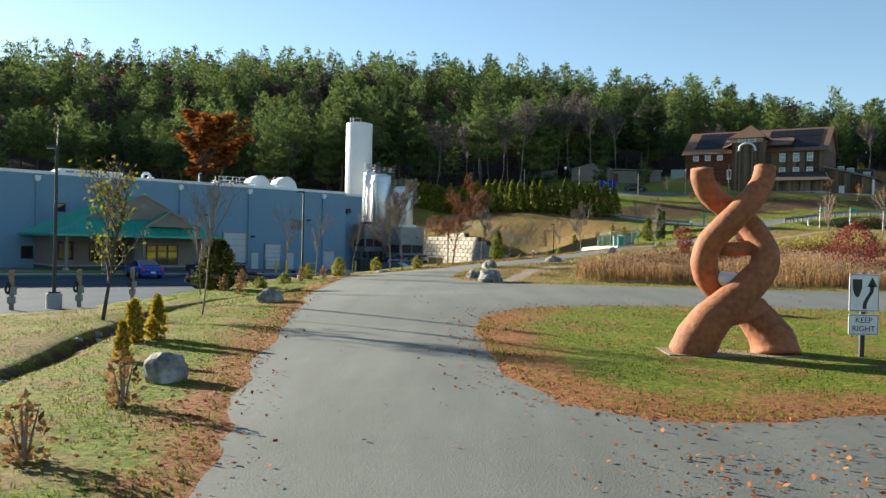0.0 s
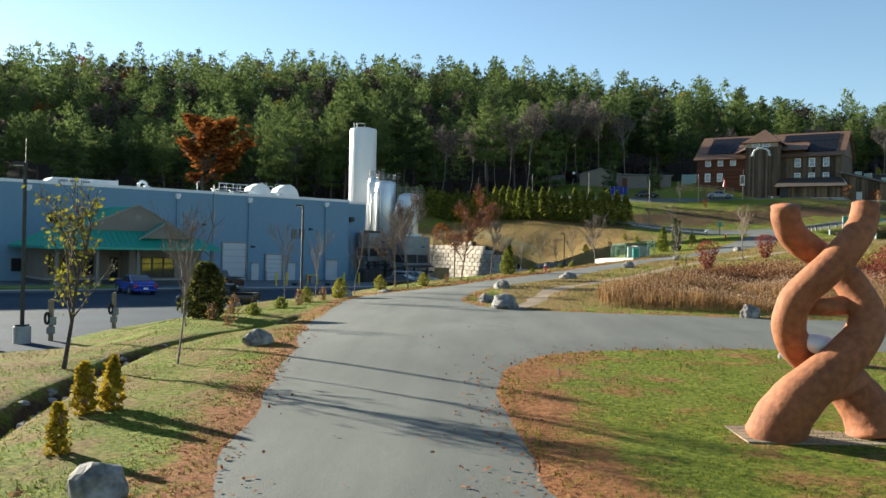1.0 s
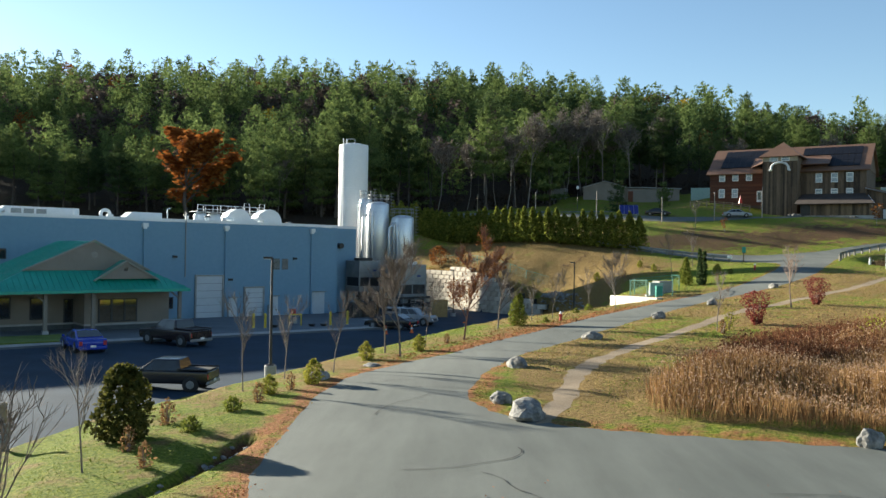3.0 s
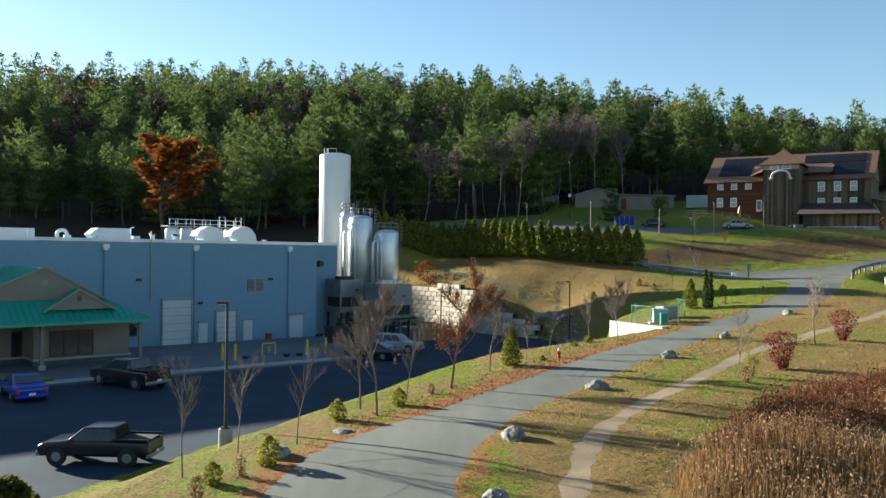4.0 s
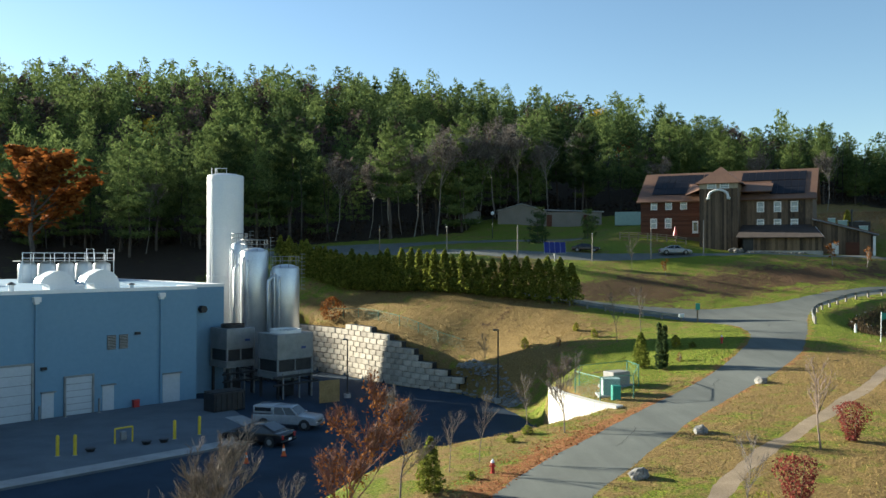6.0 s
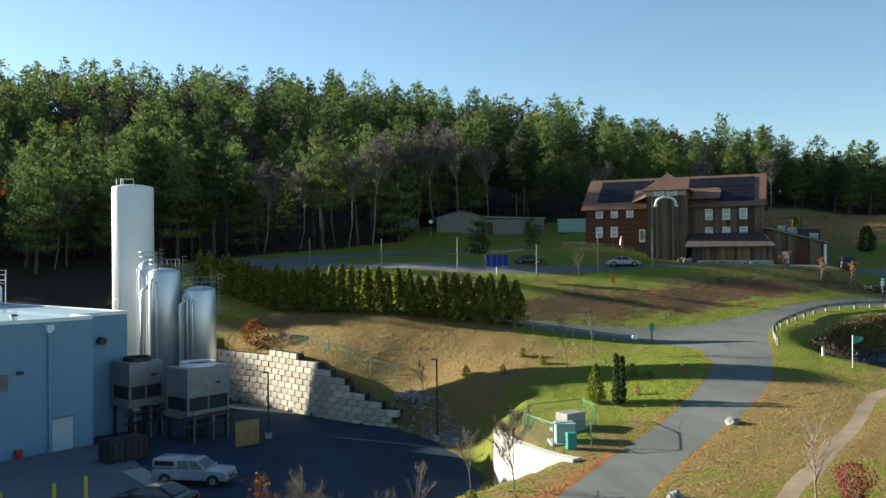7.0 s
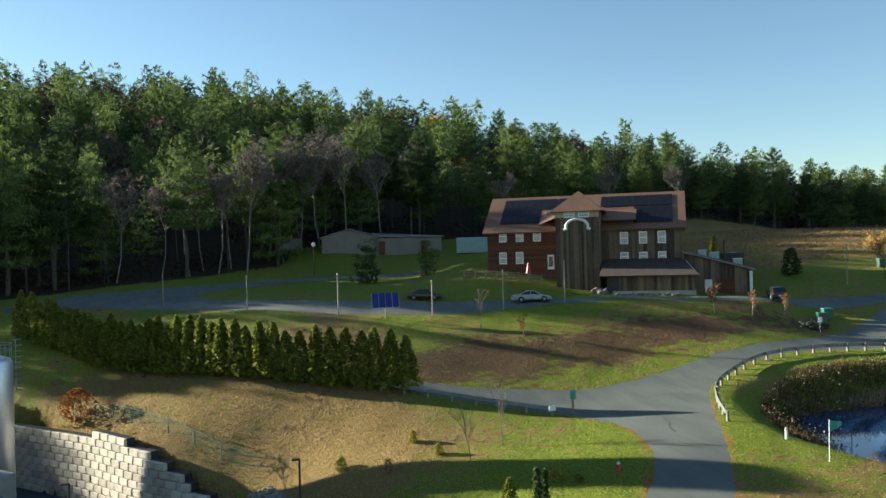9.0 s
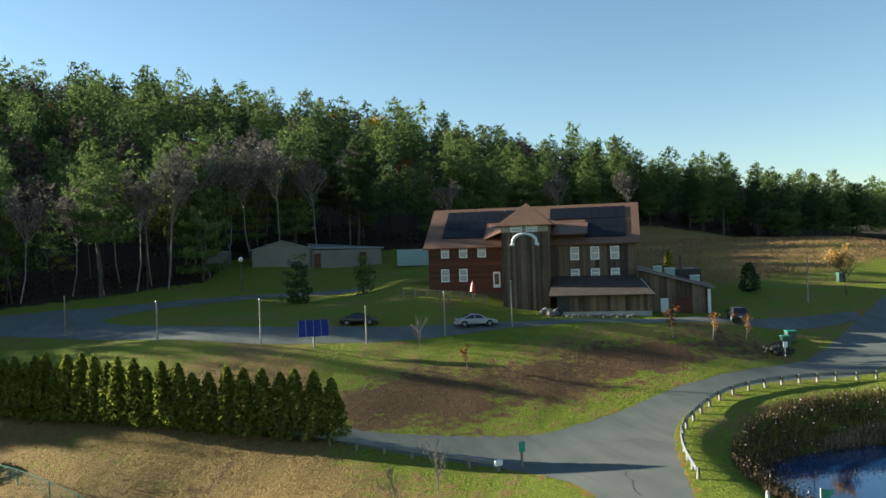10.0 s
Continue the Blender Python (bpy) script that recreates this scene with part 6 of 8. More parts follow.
    part("lean_to_roof", Geo().plate([bp(l0 - 0.5, q + 0.3, zl - 0.1), bp(l1 + 0.4, q + 0.3, zl - 0.1), bp(W, 0.0, zt + 0.2), bp(l0 - 0.3, 0.0, zt + 0.2)], -0.14), material("dark_shingle", (0.035, 0.026, 0.022), (0.075, 0.055, 0.045), 0.9, 1, 8, 0.3), barn)
    lean = part("lean_to_wall", bbox(Geo(), l0 + 1.0, l1, 0, q - 0.4, 11.0, zl - 0.05), BARN_WOOD, barn)
    boards(lean, l0 + 1.0, l1, q - 0.4, 12.3, zl - 0.05, BARN_WOOD, 0.35)
    part("lean_to_base", bbox(Geo(), l0 + 0.9, l1 + 0.1, 0, q - 0.3, 10.8, 12.3), CONCRETE, barn)
    part("eave_flashing", Geo().tube([bp(l1 + 0.4, q + 0.3, zl - 0.05), bp(W + 0.1, 0.1, zt + 0.25)], 0.06, 5), WHITE, barn)
    # side wing with a mono-pitch roof
    wing = part("wing_wall", Geo().add([bp(x, o, z) for o in (1.0, -9.0) for x, z in ((W, 10.6), (30.0, 10.6), (30.0, 14.3), (W, 16.35))], [(0, 1, 2, 3), (7, 6, 5, 4), (0, 4, 5, 1), (1, 5, 6, 2), (2, 6, 7, 3), (3, 7, 4, 0)]), BARN_WOOD, barn)
    boards(wing, W + 0.1, 30.0, 1.0, 11.4, 14.3, BARN_WOOD, 0.4, True, lambda x: 16.3 - (x - W) / (30 - W) * 2.05)
    part("wing_roof", Geo().plate([bp(W, 1.5, 16.5), bp(30.5, 1.5, 14.35), bp(30.5, -9.3, 14.35), bp(W, -9.3, 16.5)], -0.15), BROWN_ROOF, barn)
    part("wing_door", bbox(Geo(), 25.1, 25.9, 1.05, 1.13, 11.5, 13.3), WHITE, barn, "white door in the side wing")
    part("loading_door", bbox(Geo(), 26.7, 28.3, 1.05, 1.12, 11.5, 13.4), RED_WOOD, barn)
    part("wing_base", bbox(Geo(), W + 0.2, 30.1, -9, 1.12, 10.0, 11.5), CONCRETE, barn)
    part("corner_post", bbox(Geo(), 29.85, 30.15, 1.0, 1.25, 11.4, 14.2), WHITE, barn)
    part("roof_edge", Geo().tube([bp(W, 1.52, 16.45), bp(30.5, 1.52, 14.3)], 0.09, 6), GALVANISED, barn)
    # solid near-black block in place of the doorway's unlit inside
    part("porch_opening", bbox(Geo(), 14.6, 15.9, 4.2, 4.75, 11.9, 13.9), DARK_METAL, barn, "near-black block for the shaded doorway under the lean-to roof")
    for x, o, w, h in ((25.0, -1.5, 0.9, 0.7), (26.3, -2.2, 1.1, 0.8), (28.8, -1.2, 1.0, 0.7)):
        z = 16.5 - (x - W) / (30.5 - W) * 2.15
        unit = thing("roof_unit", "pale metal unit on the wing roof", "roof unit", BARN, "units on the wing roof")
        part("casing", bbox(Geo(), x - w / 2, x + w / 2, o - 0.4, o + 0.4, z, z + h), PALE_GREEN, unit)
        part("cover", bbox(Geo(), x - w / 2 - 0.04, x + w / 2 + 0.04, o - 0.44, o + 0.44, z + h, z + h + 0.06), WHITE, unit)
    stack = thing("chimney_pipe", "tall dark flue pipe on the wing roof", "chimney", BARN)
    part("flue", Geo().tube([bp(27.4, -1.5, 14.8), bp(27.4, -1.5, 17.6)], 0.11, 10), DARK_METAL, stack)
    part("rain_cap", Geo().tube([bp(27.4, -1.5, 17.6), bp(27.4, -1.5, 17.75)], [0.2, 0.05], 10), DARK_METAL, stack)
    block = thing("condenser", "dark condenser box beside the flue", "roof unit", BARN)
    part("casing", bbox(Geo(), 27.0, 29.6, -4.4, -2.6, 14.6, 16.2), DARK_METAL, block)
    part("fan_cover", Geo().tube([bp(28.3, -3.5, 16.2), bp(28.3, -3.5, 16.3)], 0.6, 16), GALVANISED, block)
    return barn


build_barn()


def build_barn_yard():
    deck = thing("split_rail_fence", "weathered wooden rail fence before the barn", "fence", BARN)
    xs = np.linspace(-2.2, 7.0, 8)
    tops = []
    for x in xs:
        w = BARN @ bp(x, 3.2, 0)
        z = float(height(w.x, w.y))
        part("post", Geo().box(bp(x, 3.2, z + 0.5), (0.14, 0.14, 1.2)), WOOD_POST, deck)
        tops.append(z)
    for k in (0.4, 0.75, 1.0):
        for a, b, za, zb in zip(xs[:-1], xs[1:], tops[:-1], tops[1:]):
            part("rail", Geo().tube([bp(a, 3.2, za + k), bp(b, 3.2, zb + k)], 0.05, 5), WOOD_POST, deck)
    w = BARN @ bp(5.3, 2.0, 0)
    umb = thing("folded_umbrella", "red and white folded parasol", "parasol", Matrix.Translation(at(w.x, w.y)))
    part("pole", Geo().tube([(0, 0, 0), (0, 0, 2.1)], 0.03, 6), WOOD_POST, umb)
    part("canopy", Geo().lathe([(0.32, 0.9), (0.2, 1.5), (0.05, 2.05)], 10), RED, umb)
    g = Geo()
    for i in range(26):
        x, o = random.Random(i).uniform(14.5, 22.5), random.Random(i + 99).uniform(6.0, 7.4)
        w = BARN @ bp(x, o, 0)
        p = at(w.x, w.y)
        g.rock((p.x, p.y, p.z + 0.12), (0.35, 0.28, 0.18), i, 1)
    for i in range(18):
        w = BARN @ bp(13.6 + random.Random(i + 7).uniform(-0.6, 1.0), random.Random(i + 3).uniform(2.8, 6.5), 0)
        p = at(w.x, w.y)
        g.rock((p.x, p.y, p.z + 0.2), (0.5, 0.4, 0.4), i + 50, 1)
    single("stone_bank", g, material("dark_stone", (0.06, 0.055, 0.05), (0.2, 0.185, 0.165), 0.9, 1.6, 9, 0.7), "rough stone bank below the barn", "stones", kind="stuff")
    # metal shed behind
    shed = thing("metal_shed", "low tan metal shed under the trees", "shed", pose(28.4, 184, 0, 0, 0, -10))
    z = 17.0
    part("wall", Geo().add([(0, 0, z - 1), (9, 0, z - 1), (9, 0, z + 2.9), (4.5, 0, z + 4.2), (0, 0, z + 2.9), (0, 14, z - 1), (9, 14, z - 1), (9, 14, z + 2.9), (4.5, 14, z + 4.2), (0, 14, z + 2.9)],
        [(0, 1, 2, 3, 4), (9, 8, 7, 6, 5), (0, 5, 6, 1), (1, 6, 7, 2), (4, 9, 5, 0), (2, 7, 8, 3), (3, 8, 9, 4)]), STUCCO, shed)
    part("side_wall", Geo().box((14, 5.5, z + 0.8), (11, 11, 3.8)), STUCCO, shed)
    part("roof", Geo().plate([(8.6, -0.3, z + 2.95), (19.9, -0.3, z + 2.75), (19.9, 12, z + 2.75), (8.6, 12, z + 3.8)], -0.14), GALVANISED, shed)
    for a, b in ((-0.3, 4.5), (9.3, 4.5)):
        part("roof", Geo().plate([(a, -0.3, z + 2.9), (b, -0.3, z + 4.3), (b, 14.3, z + 4.3), (a, 14.3, z + 2.9)], 0.1 if a > 0 else -0.1), GALVANISED, shed)
    for x in (9.7, 16.6):
        part("door", Geo().box((x, -0.06, z + 0.6), (1.0, 0.1, 3.2)), RED_WOOD, shed)
    for x, y, l in ((50.5, 173.5, 5), (54.5, 172.5, 3.2), (23.8, 189.5, 4)):
        box_ = thing("container", "pale storage container beside the wood", "container", Matrix.Translation(at(x, y)) @ pose(0, 0, 0, 0, 0, -20), "containers")
        part("body", Geo().slab((0, 0, 1.2), (l, 2.3, 2.4), 0, 0.05), PALE_GREEN if l > 4.5 else GALVANISED, box_)
        for k in np.arange(-l / 2 + 0.3, l / 2, 0.45):
            part("rib", Geo().box((k, -1.17, 1.2), (0.12, 0.06, 2.2)), PALE_GREEN if l > 4.5 else GALVANISED, box_)
    # solar table on a pole
    sol = thing("solar_table", "pole-mounted blue solar panel on the lawn", "solar panel", Matrix.Translation(at(25.9, 129.9)) @ pose(0, 0, 0, 0, 0, -10))
    part("pole", Geo().tube([(0, 0, -0.1), (0, 0, 1.3)], 0.08, 8), GALVANISED, sol)
    tilt = pose(0, 0, 1.7, 52, 0, 0)
    for i in range(4):
        panel = part("panel", Geo().box((0, 0, 0), (0.62, 1.7, 0.05), tilt=tilt @ pose(-0.99 + 0.66 * i, 0, 0)), BLUE_CELL, sol)
        part("panel_frame", Geo().box((0, 0, 0), (0.66, 1.74, 0.03), tilt=tilt @ pose(-0.99 + 0.66 * i, 0, -0.025)), WHITE, panel)
    for k, (x, y, h, mat) in enumerate(((21.6, 131.8, 4.0, PALE_BARK), (30.6, 129.7, 3.4, PALE_BARK), (13.2, 136.3, 3.6, PALE_BARK), (4.9, 149.2, 3.8, WOOD_POST), (37.9, 129.1, 4.0, PALE_BARK), (44.5, 128.6, 4.3, PALE_BARK), (78.8, 126.8, 4.6, PALE_BARK))):
        post = thing("parking_post", "slim wooden pole beside the upper lot", "pole", Matrix.Translation(at(x, y)), "poles of the upper lot")
        part("shaft", Geo().tube([(0, 0, -0.1), (0, 0, h)], [0.075, 0.055], 8), mat, post)
        part("cap", Geo().tube([(0, 0, h), (0, 0, h + 0.08)], [0.1, 0.06], 8), GALVANISED, post)
    lamp = thing("lamp_post", "lamp post with a white globe at the wood edge", "lamp", Matrix.Translation(at(24.8, 168.9)))
    part("pole", Geo().tube([(0, 0, -0.1), (0, 0, 4.0)], 0.06, 8), DARK_METAL, lamp)
    part("globe", Geo().lathe([(0.1, 4.0), (0.28, 4.2), (0.28, 4.45), (0.1, 4.65)], 14), WHITE, lamp)


build_barn_yard()

# ---- beside the road ----
def build_sculpture():
    """Two clay-coloured strands twisting round each other, one mesh."""
    k, cx, cy = 0.0052, 430, 790
    one = [(262, 800, .5, -.1), (285, 730, .49, -.2), (330, 650, .43, -.34), (425, 560, .37, -.4), (515, 465, .33, -.3), (543, 395, .31, -.1), (510, 305, .28, .1), (435, 228, .27, .3), (350, 170, .27, .25), (308, 118, .26, .12), (297, 68, .25, .05)]
    two = [(610, 800, .56, .1), (600, 735, .5, .2), (540, 650, .41, .32), (440, 580, .32, .36), (360, 520, .3, .25), (316, 445, .3, .05), (328, 355, .29, -.12), (400, 265, .28, -.32), (478, 178, .27, -.3), (524, 112, .25, -.15), (536, 58, .23, -.08)]
    g = Geo()
    for strand in (one, two):
        p = rounded([(x, y, r, o) for x, y, r, o in strand], 4, False)
        g.tube([((x - cx) * k, o, (cy - y) * k) for x, y, r, o in p], [0.9 * r * (1 + 0.02 * math.sin(i * 1.9)) for i, (x, y, r, o) in enumerate(p)], 22)
    g.tube([((370 - cx) * k, 0.0, (790 - 378) * k), ((430 - cx) * k, 0.02, (790 - 382) * k), ((520 - cx) * k, 0.0, (790 - 372) * k)], [.15, .155, .16], 16)
    g.tube([((370 - cx) * k, -0.1, (790 - 655) * k), ((450 - cx) * k, 0.0, (790 - 640) * k), ((560 - cx) * k, 0.2, (790 - 612) * k)], [.2, .2, .22], 16)
    me = g.mesh("helix_sculpture", CLAY, True)
    me.materials.append(WHITE)
    b = bmesh.new()
    b.from_mesh(me)
    old = set(f.index for f in b.faces)
    bmesh.ops.create_uvsphere(b, u_segments=20, v_segments=14, radius=1, matrix=Matrix.Translation(((422 - cx) * k, 0.06, (790 - 505) * k)) @ pose(0, 0, 0, 0, 12, 0) @ Matrix.Diagonal((0.34, 0.24, 0.17, 1)))
    for f in b.faces:
        f.smooth = True
        if f.index not in old or f.index < 0:
            f.material_index = 1
    b.to_mesh(me)
    b.free()
    ob = tagged(new("helix_sculpture", me), "rust-orange twisted double-strand sculpture on the lawn", "sculpture")
    base = at(5.95, 16.75)
    ob.matrix_basis = Matrix.Translation((5.95, 16.75, base.z + 0.03))
    board = thing("sculpture_base", "low dark plank base under the sculpture", "plinth", Matrix.Translation((5.85, 16.8, base.z)))
    for i in range(5):
        part("plank", Geo().slab((0.05, -0.48 + 0.24 * i, -0.02), (2.75, 0.23, 0.12), 0, 0.015), WOOD_POST, board)


build_sculpture()


def words(text, size, mat, parent, m, name="lettering"):
    c = bpy.data.curves.new(name, "FONT")
    c.body, c.size, c.align_x, c.align_y, c.extrude = text, size, "CENTER", "CENTER", 0.002
    c.materials.append(mat)
    ob = new(name, c)
    ob.parent, ob.matrix_basis = parent, m
    return ob


INK = material("sign_black", (0.012, 0.012, 0.012), (0.02, 0.02, 0.02), 0.5, 5, 20, 0)
SIGN_WHITE = material("sign_white", (0.62, 0.62, 0.62), (0.74, 0.74, 0.74), 0.4, 3, 15, 0)


def build_sign():
    p = at(8.46, 16.45)
    s = thing("traffic_sign", "white traffic sign with a black bent arrow on a dark post", "road sign", Matrix.Translation(p))
    part("post", Geo().box((0, 0.03, 0.85), (0.09, 0.06, 1.75)), DARK_METAL, s)
    for z, h, n in ((1.32, 0.76, "arrow_plate"), (0.68, 0.42, "word_plate")):
        plate = part(n, Geo().slab((0, -0.02, z), (0.6, 0.02, h), 0, 0.008), SIGN_WHITE, s)
        w, t = 0.29, 0.012
        part("border", Geo().add([(a * (w - d), -0.032, z + b * (h / 2 - 0.015 - d)) for d in (0, t) for a, b in ((-1, -1), (1, -1), (1, 1), (-1, 1))], [(i, (i + 1) % 4, (i + 1) % 4 + 4, i + 4) for i in range(4)]), INK, plate)
        if n == "word_plate":
            for i, text in enumerate(("KEEP", "RIGHT")):
                words(text, 0.16, INK, plate, pose(0, -0.034, z + 0.085 - 0.17 * i, 90, 0, 0))
        else:
            left = [(-0.24, 0.27), (-0.05, 0.27), (-0.05, 0.08), (-0.1, -0.06), (-0.145, -0.1), (-0.19, -0.06), (-0.24, 0.08)]
            part("island_mark", Geo().plate([(x, -0.033, z + y) for x, y in left], 0.004), INK, plate)
            way = rounded([(0.01, -0.33), (0.015, -0.22), (0.08, -0.08), (0.14, 0.02), (0.15, 0.16)], 5, False)
            g = Geo()
            for (x0, y0), (x1, y1) in zip(way[:-1], way[1:]):
                g.add([(x0 - 0.04, -0.033, z + y0), (x0 + 0.04, -0.033, z + y0), (x1 + 0.04, -0.033, z + y1), (x1 - 0.04, -0.033, z + y1)], [(0, 1, 2, 3)])
            g.add([(0.05, -0.033, z + 0.12), (0.26, -0.033, z + 0.12), (0.155, -0.033, z + 0.32)], [(0, 1, 2)])
            part("arrow", g, INK, plate)


build_sign()

for i, (x, y, sx, sy, sz, words_) in enumerate([(-4.45, 13.3, 0.36, 0.34, 0.42, "round grey boulder on the grass verge"), (-5.5, 26.3, 0.46, 0.34, 0.36, "pale angular boulder at the road edge"), (2.3, 39.3, 0.85, 0.66, 0.5, "large grey boulder at the road junction"),
        (2.75, 48.3, 0.61, 0.45, 0.40, "low grey boulder on the verge"), (7.8, 57.9, 0.61, 0.45, 0.40, "low grey boulder beside the footpath"), (13.3, 64.8, 0.50, 0.38, 0.40, "grey boulder beside the uphill road"), (18.5, 70.4, 0.47, 0.38, 0.36, "small grey boulder beside the road"),
        (26.8, 80.2, 0.47, 0.38, 0.36, "pale boulder high on the verge"), (8.9, 24.7, 0.5, 0.42, 0.5, "white rounded boulder on the island lawn"), (11.6, 35.4, 0.42, 0.32, 0.42, "white pointed boulder before the reeds"), (-5.9, 47.7, 0.6, 0.45, 0.4, "pale boulder by the parking lot verge"), (1.6, 41.6, 0.5, 0.4, 0.35, "small boulder behind the large one"), (-3.9, 51.4, 0.5, 0.4, 0.16, "flat brown stone on the verge")]):
    p = at(x, y)
    single("boulder", Geo().rock((0, 0, sz * 0.3), (sx, sy, sz), i + 1, 3), ROCK, words_, "boulder", Matrix.Translation(p) @ pose(0, 0, 0, 0, 0, 40 * i), "boulders along the road")


def lamp_post(x, y, h, base_h, label, head=True, arm=0.0):
    p = at(x, y)
    s = thing("lamp_post", label, "street lamp", Matrix.Translation(p), "parking lot lamps")
    part("footing", Geo().lathe([(0.3, -0.2), (0.3, base_h - 0.04), (0.27, base_h)], 18), CONCRETE, s)
    part("base_plate", Geo().box((0, 0, base_h + 0.03), (0.34, 0.34, 0.06)), DARK_METAL, s)
    part("pole", Geo().tube([(0, 0, base_h), (0, 0, h)], [0.075, 0.06], 10), DARK_METAL, s)
    if head:
        lamp = part("lamp_head", Geo().slab((-0.2, 0, h + 0.02), (0.46, 0.26, 0.11), 0, 0.03), DARK_METAL, s)
        part("lens", Geo().box((-0.22, 0, h - 0.045), (0.32, 0.18, 0.02)), SIGN_WHITE, lamp)
    if arm:
        part("antenna", Geo().tube([(0, 0, h), (0.03, 0, h + arm)], 0.015, 5), DARK_METAL, s)


lamp_post(-15.4, 32.5, 6.4, 0.62, "tall dark lamp post on a concrete footing", True, 0.9)
lamp_post(-9.2, 53.6, 6.25, 0.85, "dark lamp post on a white round footing", True)
lamp_post(13.5, 100.3, 6.3, 0.5, "dark lamp post at the foot of the slope", True)
lamp_post(0.6, 104.5, 5.2, 0.4, "small dark lamp post in the back lot", True)

for i, (x, y) in enumerate([(-16.4, 31.2), (-14.8, 33.4), (-14.6, 38.6)]):
    s = thing("outlet_post", "wooden post with a grey outlet box and black coil", "post", Matrix.Translation(at(x, y)), "outlet posts")
    part("post", Geo().box((0, 0, 0.75), (0.13, 0.13, 1.6)), WOOD_POST, s)
    part("outlet_box", Geo().slab((0.12, -0.1, 0.75), (0.2, 0.14, 0.3), 0, 0.02), GALVANISED, s)
    part("plate", Geo().box((0, -0.08, 1.35), (0.16, 0.03, 0.3)), WOOD_POST, s)
    part("coil", Geo().tube([(-0.1 + 0.13 * math.cos(a) * 0.6, -0.1, 0.85 + 0.2 * math.sin(a)) for a in np.linspace(0, 2 * math.pi, 13)], 0.05, 7, False), RUBBER, s)
    part("lower_box", Geo().slab((0, -0.02, 0.4), (0.24, 0.22, 0.26), 0, 0.02), GALVANISED, s)


def hydrant(x, y):
    s = thing("fire_hydrant", "red fire hydrant with a pale cap on the verge", "hydrant", Matrix.Translation(at(x, y)), "fire hydrants")
    s.matrix_basis @= Matrix.Diagonal((0.72, 0.72, 0.72, 1))
    part("barrel", Geo().lathe([(0.16, -0.05), (0.16, 0.06), (0.11, 0.1), (0.11, 0.62), (0.15, 0.64), (0.15, 0.7)], 14), RED, s)
    part("bonnet", Geo().lathe([(0.13, 0.7), (0.12, 0.8), (0.05, 0.88), (0.03, 0.95)], 14), SIGN_WHITE, s, "white bonnet")
    for a in (0, 90, 180):
        part("outlet", Geo().tube([(0, 0, 0.5), (0.2 * math.cos(radians(a)), 0.2 * math.sin(radians(a)), 0.5)], 0.06, 10), RED, s)


hydrant(7.5, 68.2), hydrant(29.6, 91.7)


GREY_POST = material("weathered_post", (0.13, 0.115, 0.095), (0.27, 0.245, 0.21), 0.9, 2, 15, 0.3)


def guard_rail(line, label, spacing=1.9, wooden=True, end_box=True):
    path = rounded(line, 8, False)
    run = np.r_[0, np.cumsum(np.hypot(*np.diff(path, axis=0).T))]
    s = thing("guard_rail", label, "guard rail")
    d = np.arange(0, run[-1], spacing)
    pts = [at(np.interp(q, run, path[:, 0]), np.interp(q, run, path[:, 1])) for q in d]
    for p in pts:
        part("post", Geo().slab((p.x, p.y, p.z + 0.27), (0.16, 0.16, 0.85), 0, 0.015), GREY_POST, s)
    for a, b in zip(pts[:-1], pts[1:]):
        way = (b - a).normalized()
        side = Vector((-way.y, way.x, 0)) * 0.1
        g = Geo()
        prof = [(0, 0.42), (0.05, 0.47), (0.05, 0.53), (0, 0.57), (0.05, 0.61), (0.05, 0.67), (0, 0.72)]
        g.add([p + side * (1 + o * 8) + Vector((0, 0, z)) for p in (a, b) for o, z in prof], [(i, i + 1, i + 8, i + 7) for i in range(6)])
        part("beam", g, GALVANISED, s)
    for p in (pts[:1] if end_box else []):
        part("end_terminal", Geo().slab((p.x, p.y, p.z + 0.55), (0.5, 0.3, 0.34), 0, 0.05), SIGN_WHITE, s)
    return s


guard_rail([(31.5, 104.2), (29.4, 106.2), (26.4, 108.8), (23.4, 111.2), (17, 116)], "steel guard rail along the branch road")
guard_rail([(40.1, 96.4), (42.0, 99.9), (44.2, 103.1), (46.6, 105.4), (51.7, 108.4), (57, 109.2), (62.6, 108.9), (68, 107.8), (76, 111)], "steel guard rail on white posts round the pond", 1.7, end_box=False)

# road signs and small marks by the upper junction
s = thing("sign_post", "dark sign post at the road fork", "road sign", Matrix.Translation(at(33.0, 104.0)))
part("post", Geo().box((0, 0, 0.8), (0.12, 0.12, 1.7)), WOOD_POST, s)
part("panel", Geo().slab((0, -0.06, 1.35), (0.42, 0.04, 0.62), 0, 0.01), TEAL, s)
for i, (x, y, h) in enumerate([(40.3, 88.0, 2.3), (42.5, 85.9, 2.3), (45.5, 85.0, 2.5)]):
    s = thing("flag", "small teal flag on a white pole", "flag", Matrix.Translation(at(x, y)), "teal flags by the pond")
    part("pole", Geo().tube([(0, 0, -0.1), (0.05, 0, h)], 0.028, 6), SIGN_WHITE, s)
    g = Geo()
    n = 6
    g.add([(0.06 + 0.95 * a / n * (0.9), 0.05 * math.sin(a * 1.4), h - 0.05 - 0.12 * a / n - b * (0.62 - 0.42 * a / n)) for a in range(n + 1) for b in (0, 1)], [(2 * a, 2 * a + 1, 2 * a + 3, 2 * a + 2) for a in range(n)])
    part("cloth", g, TEAL, s)
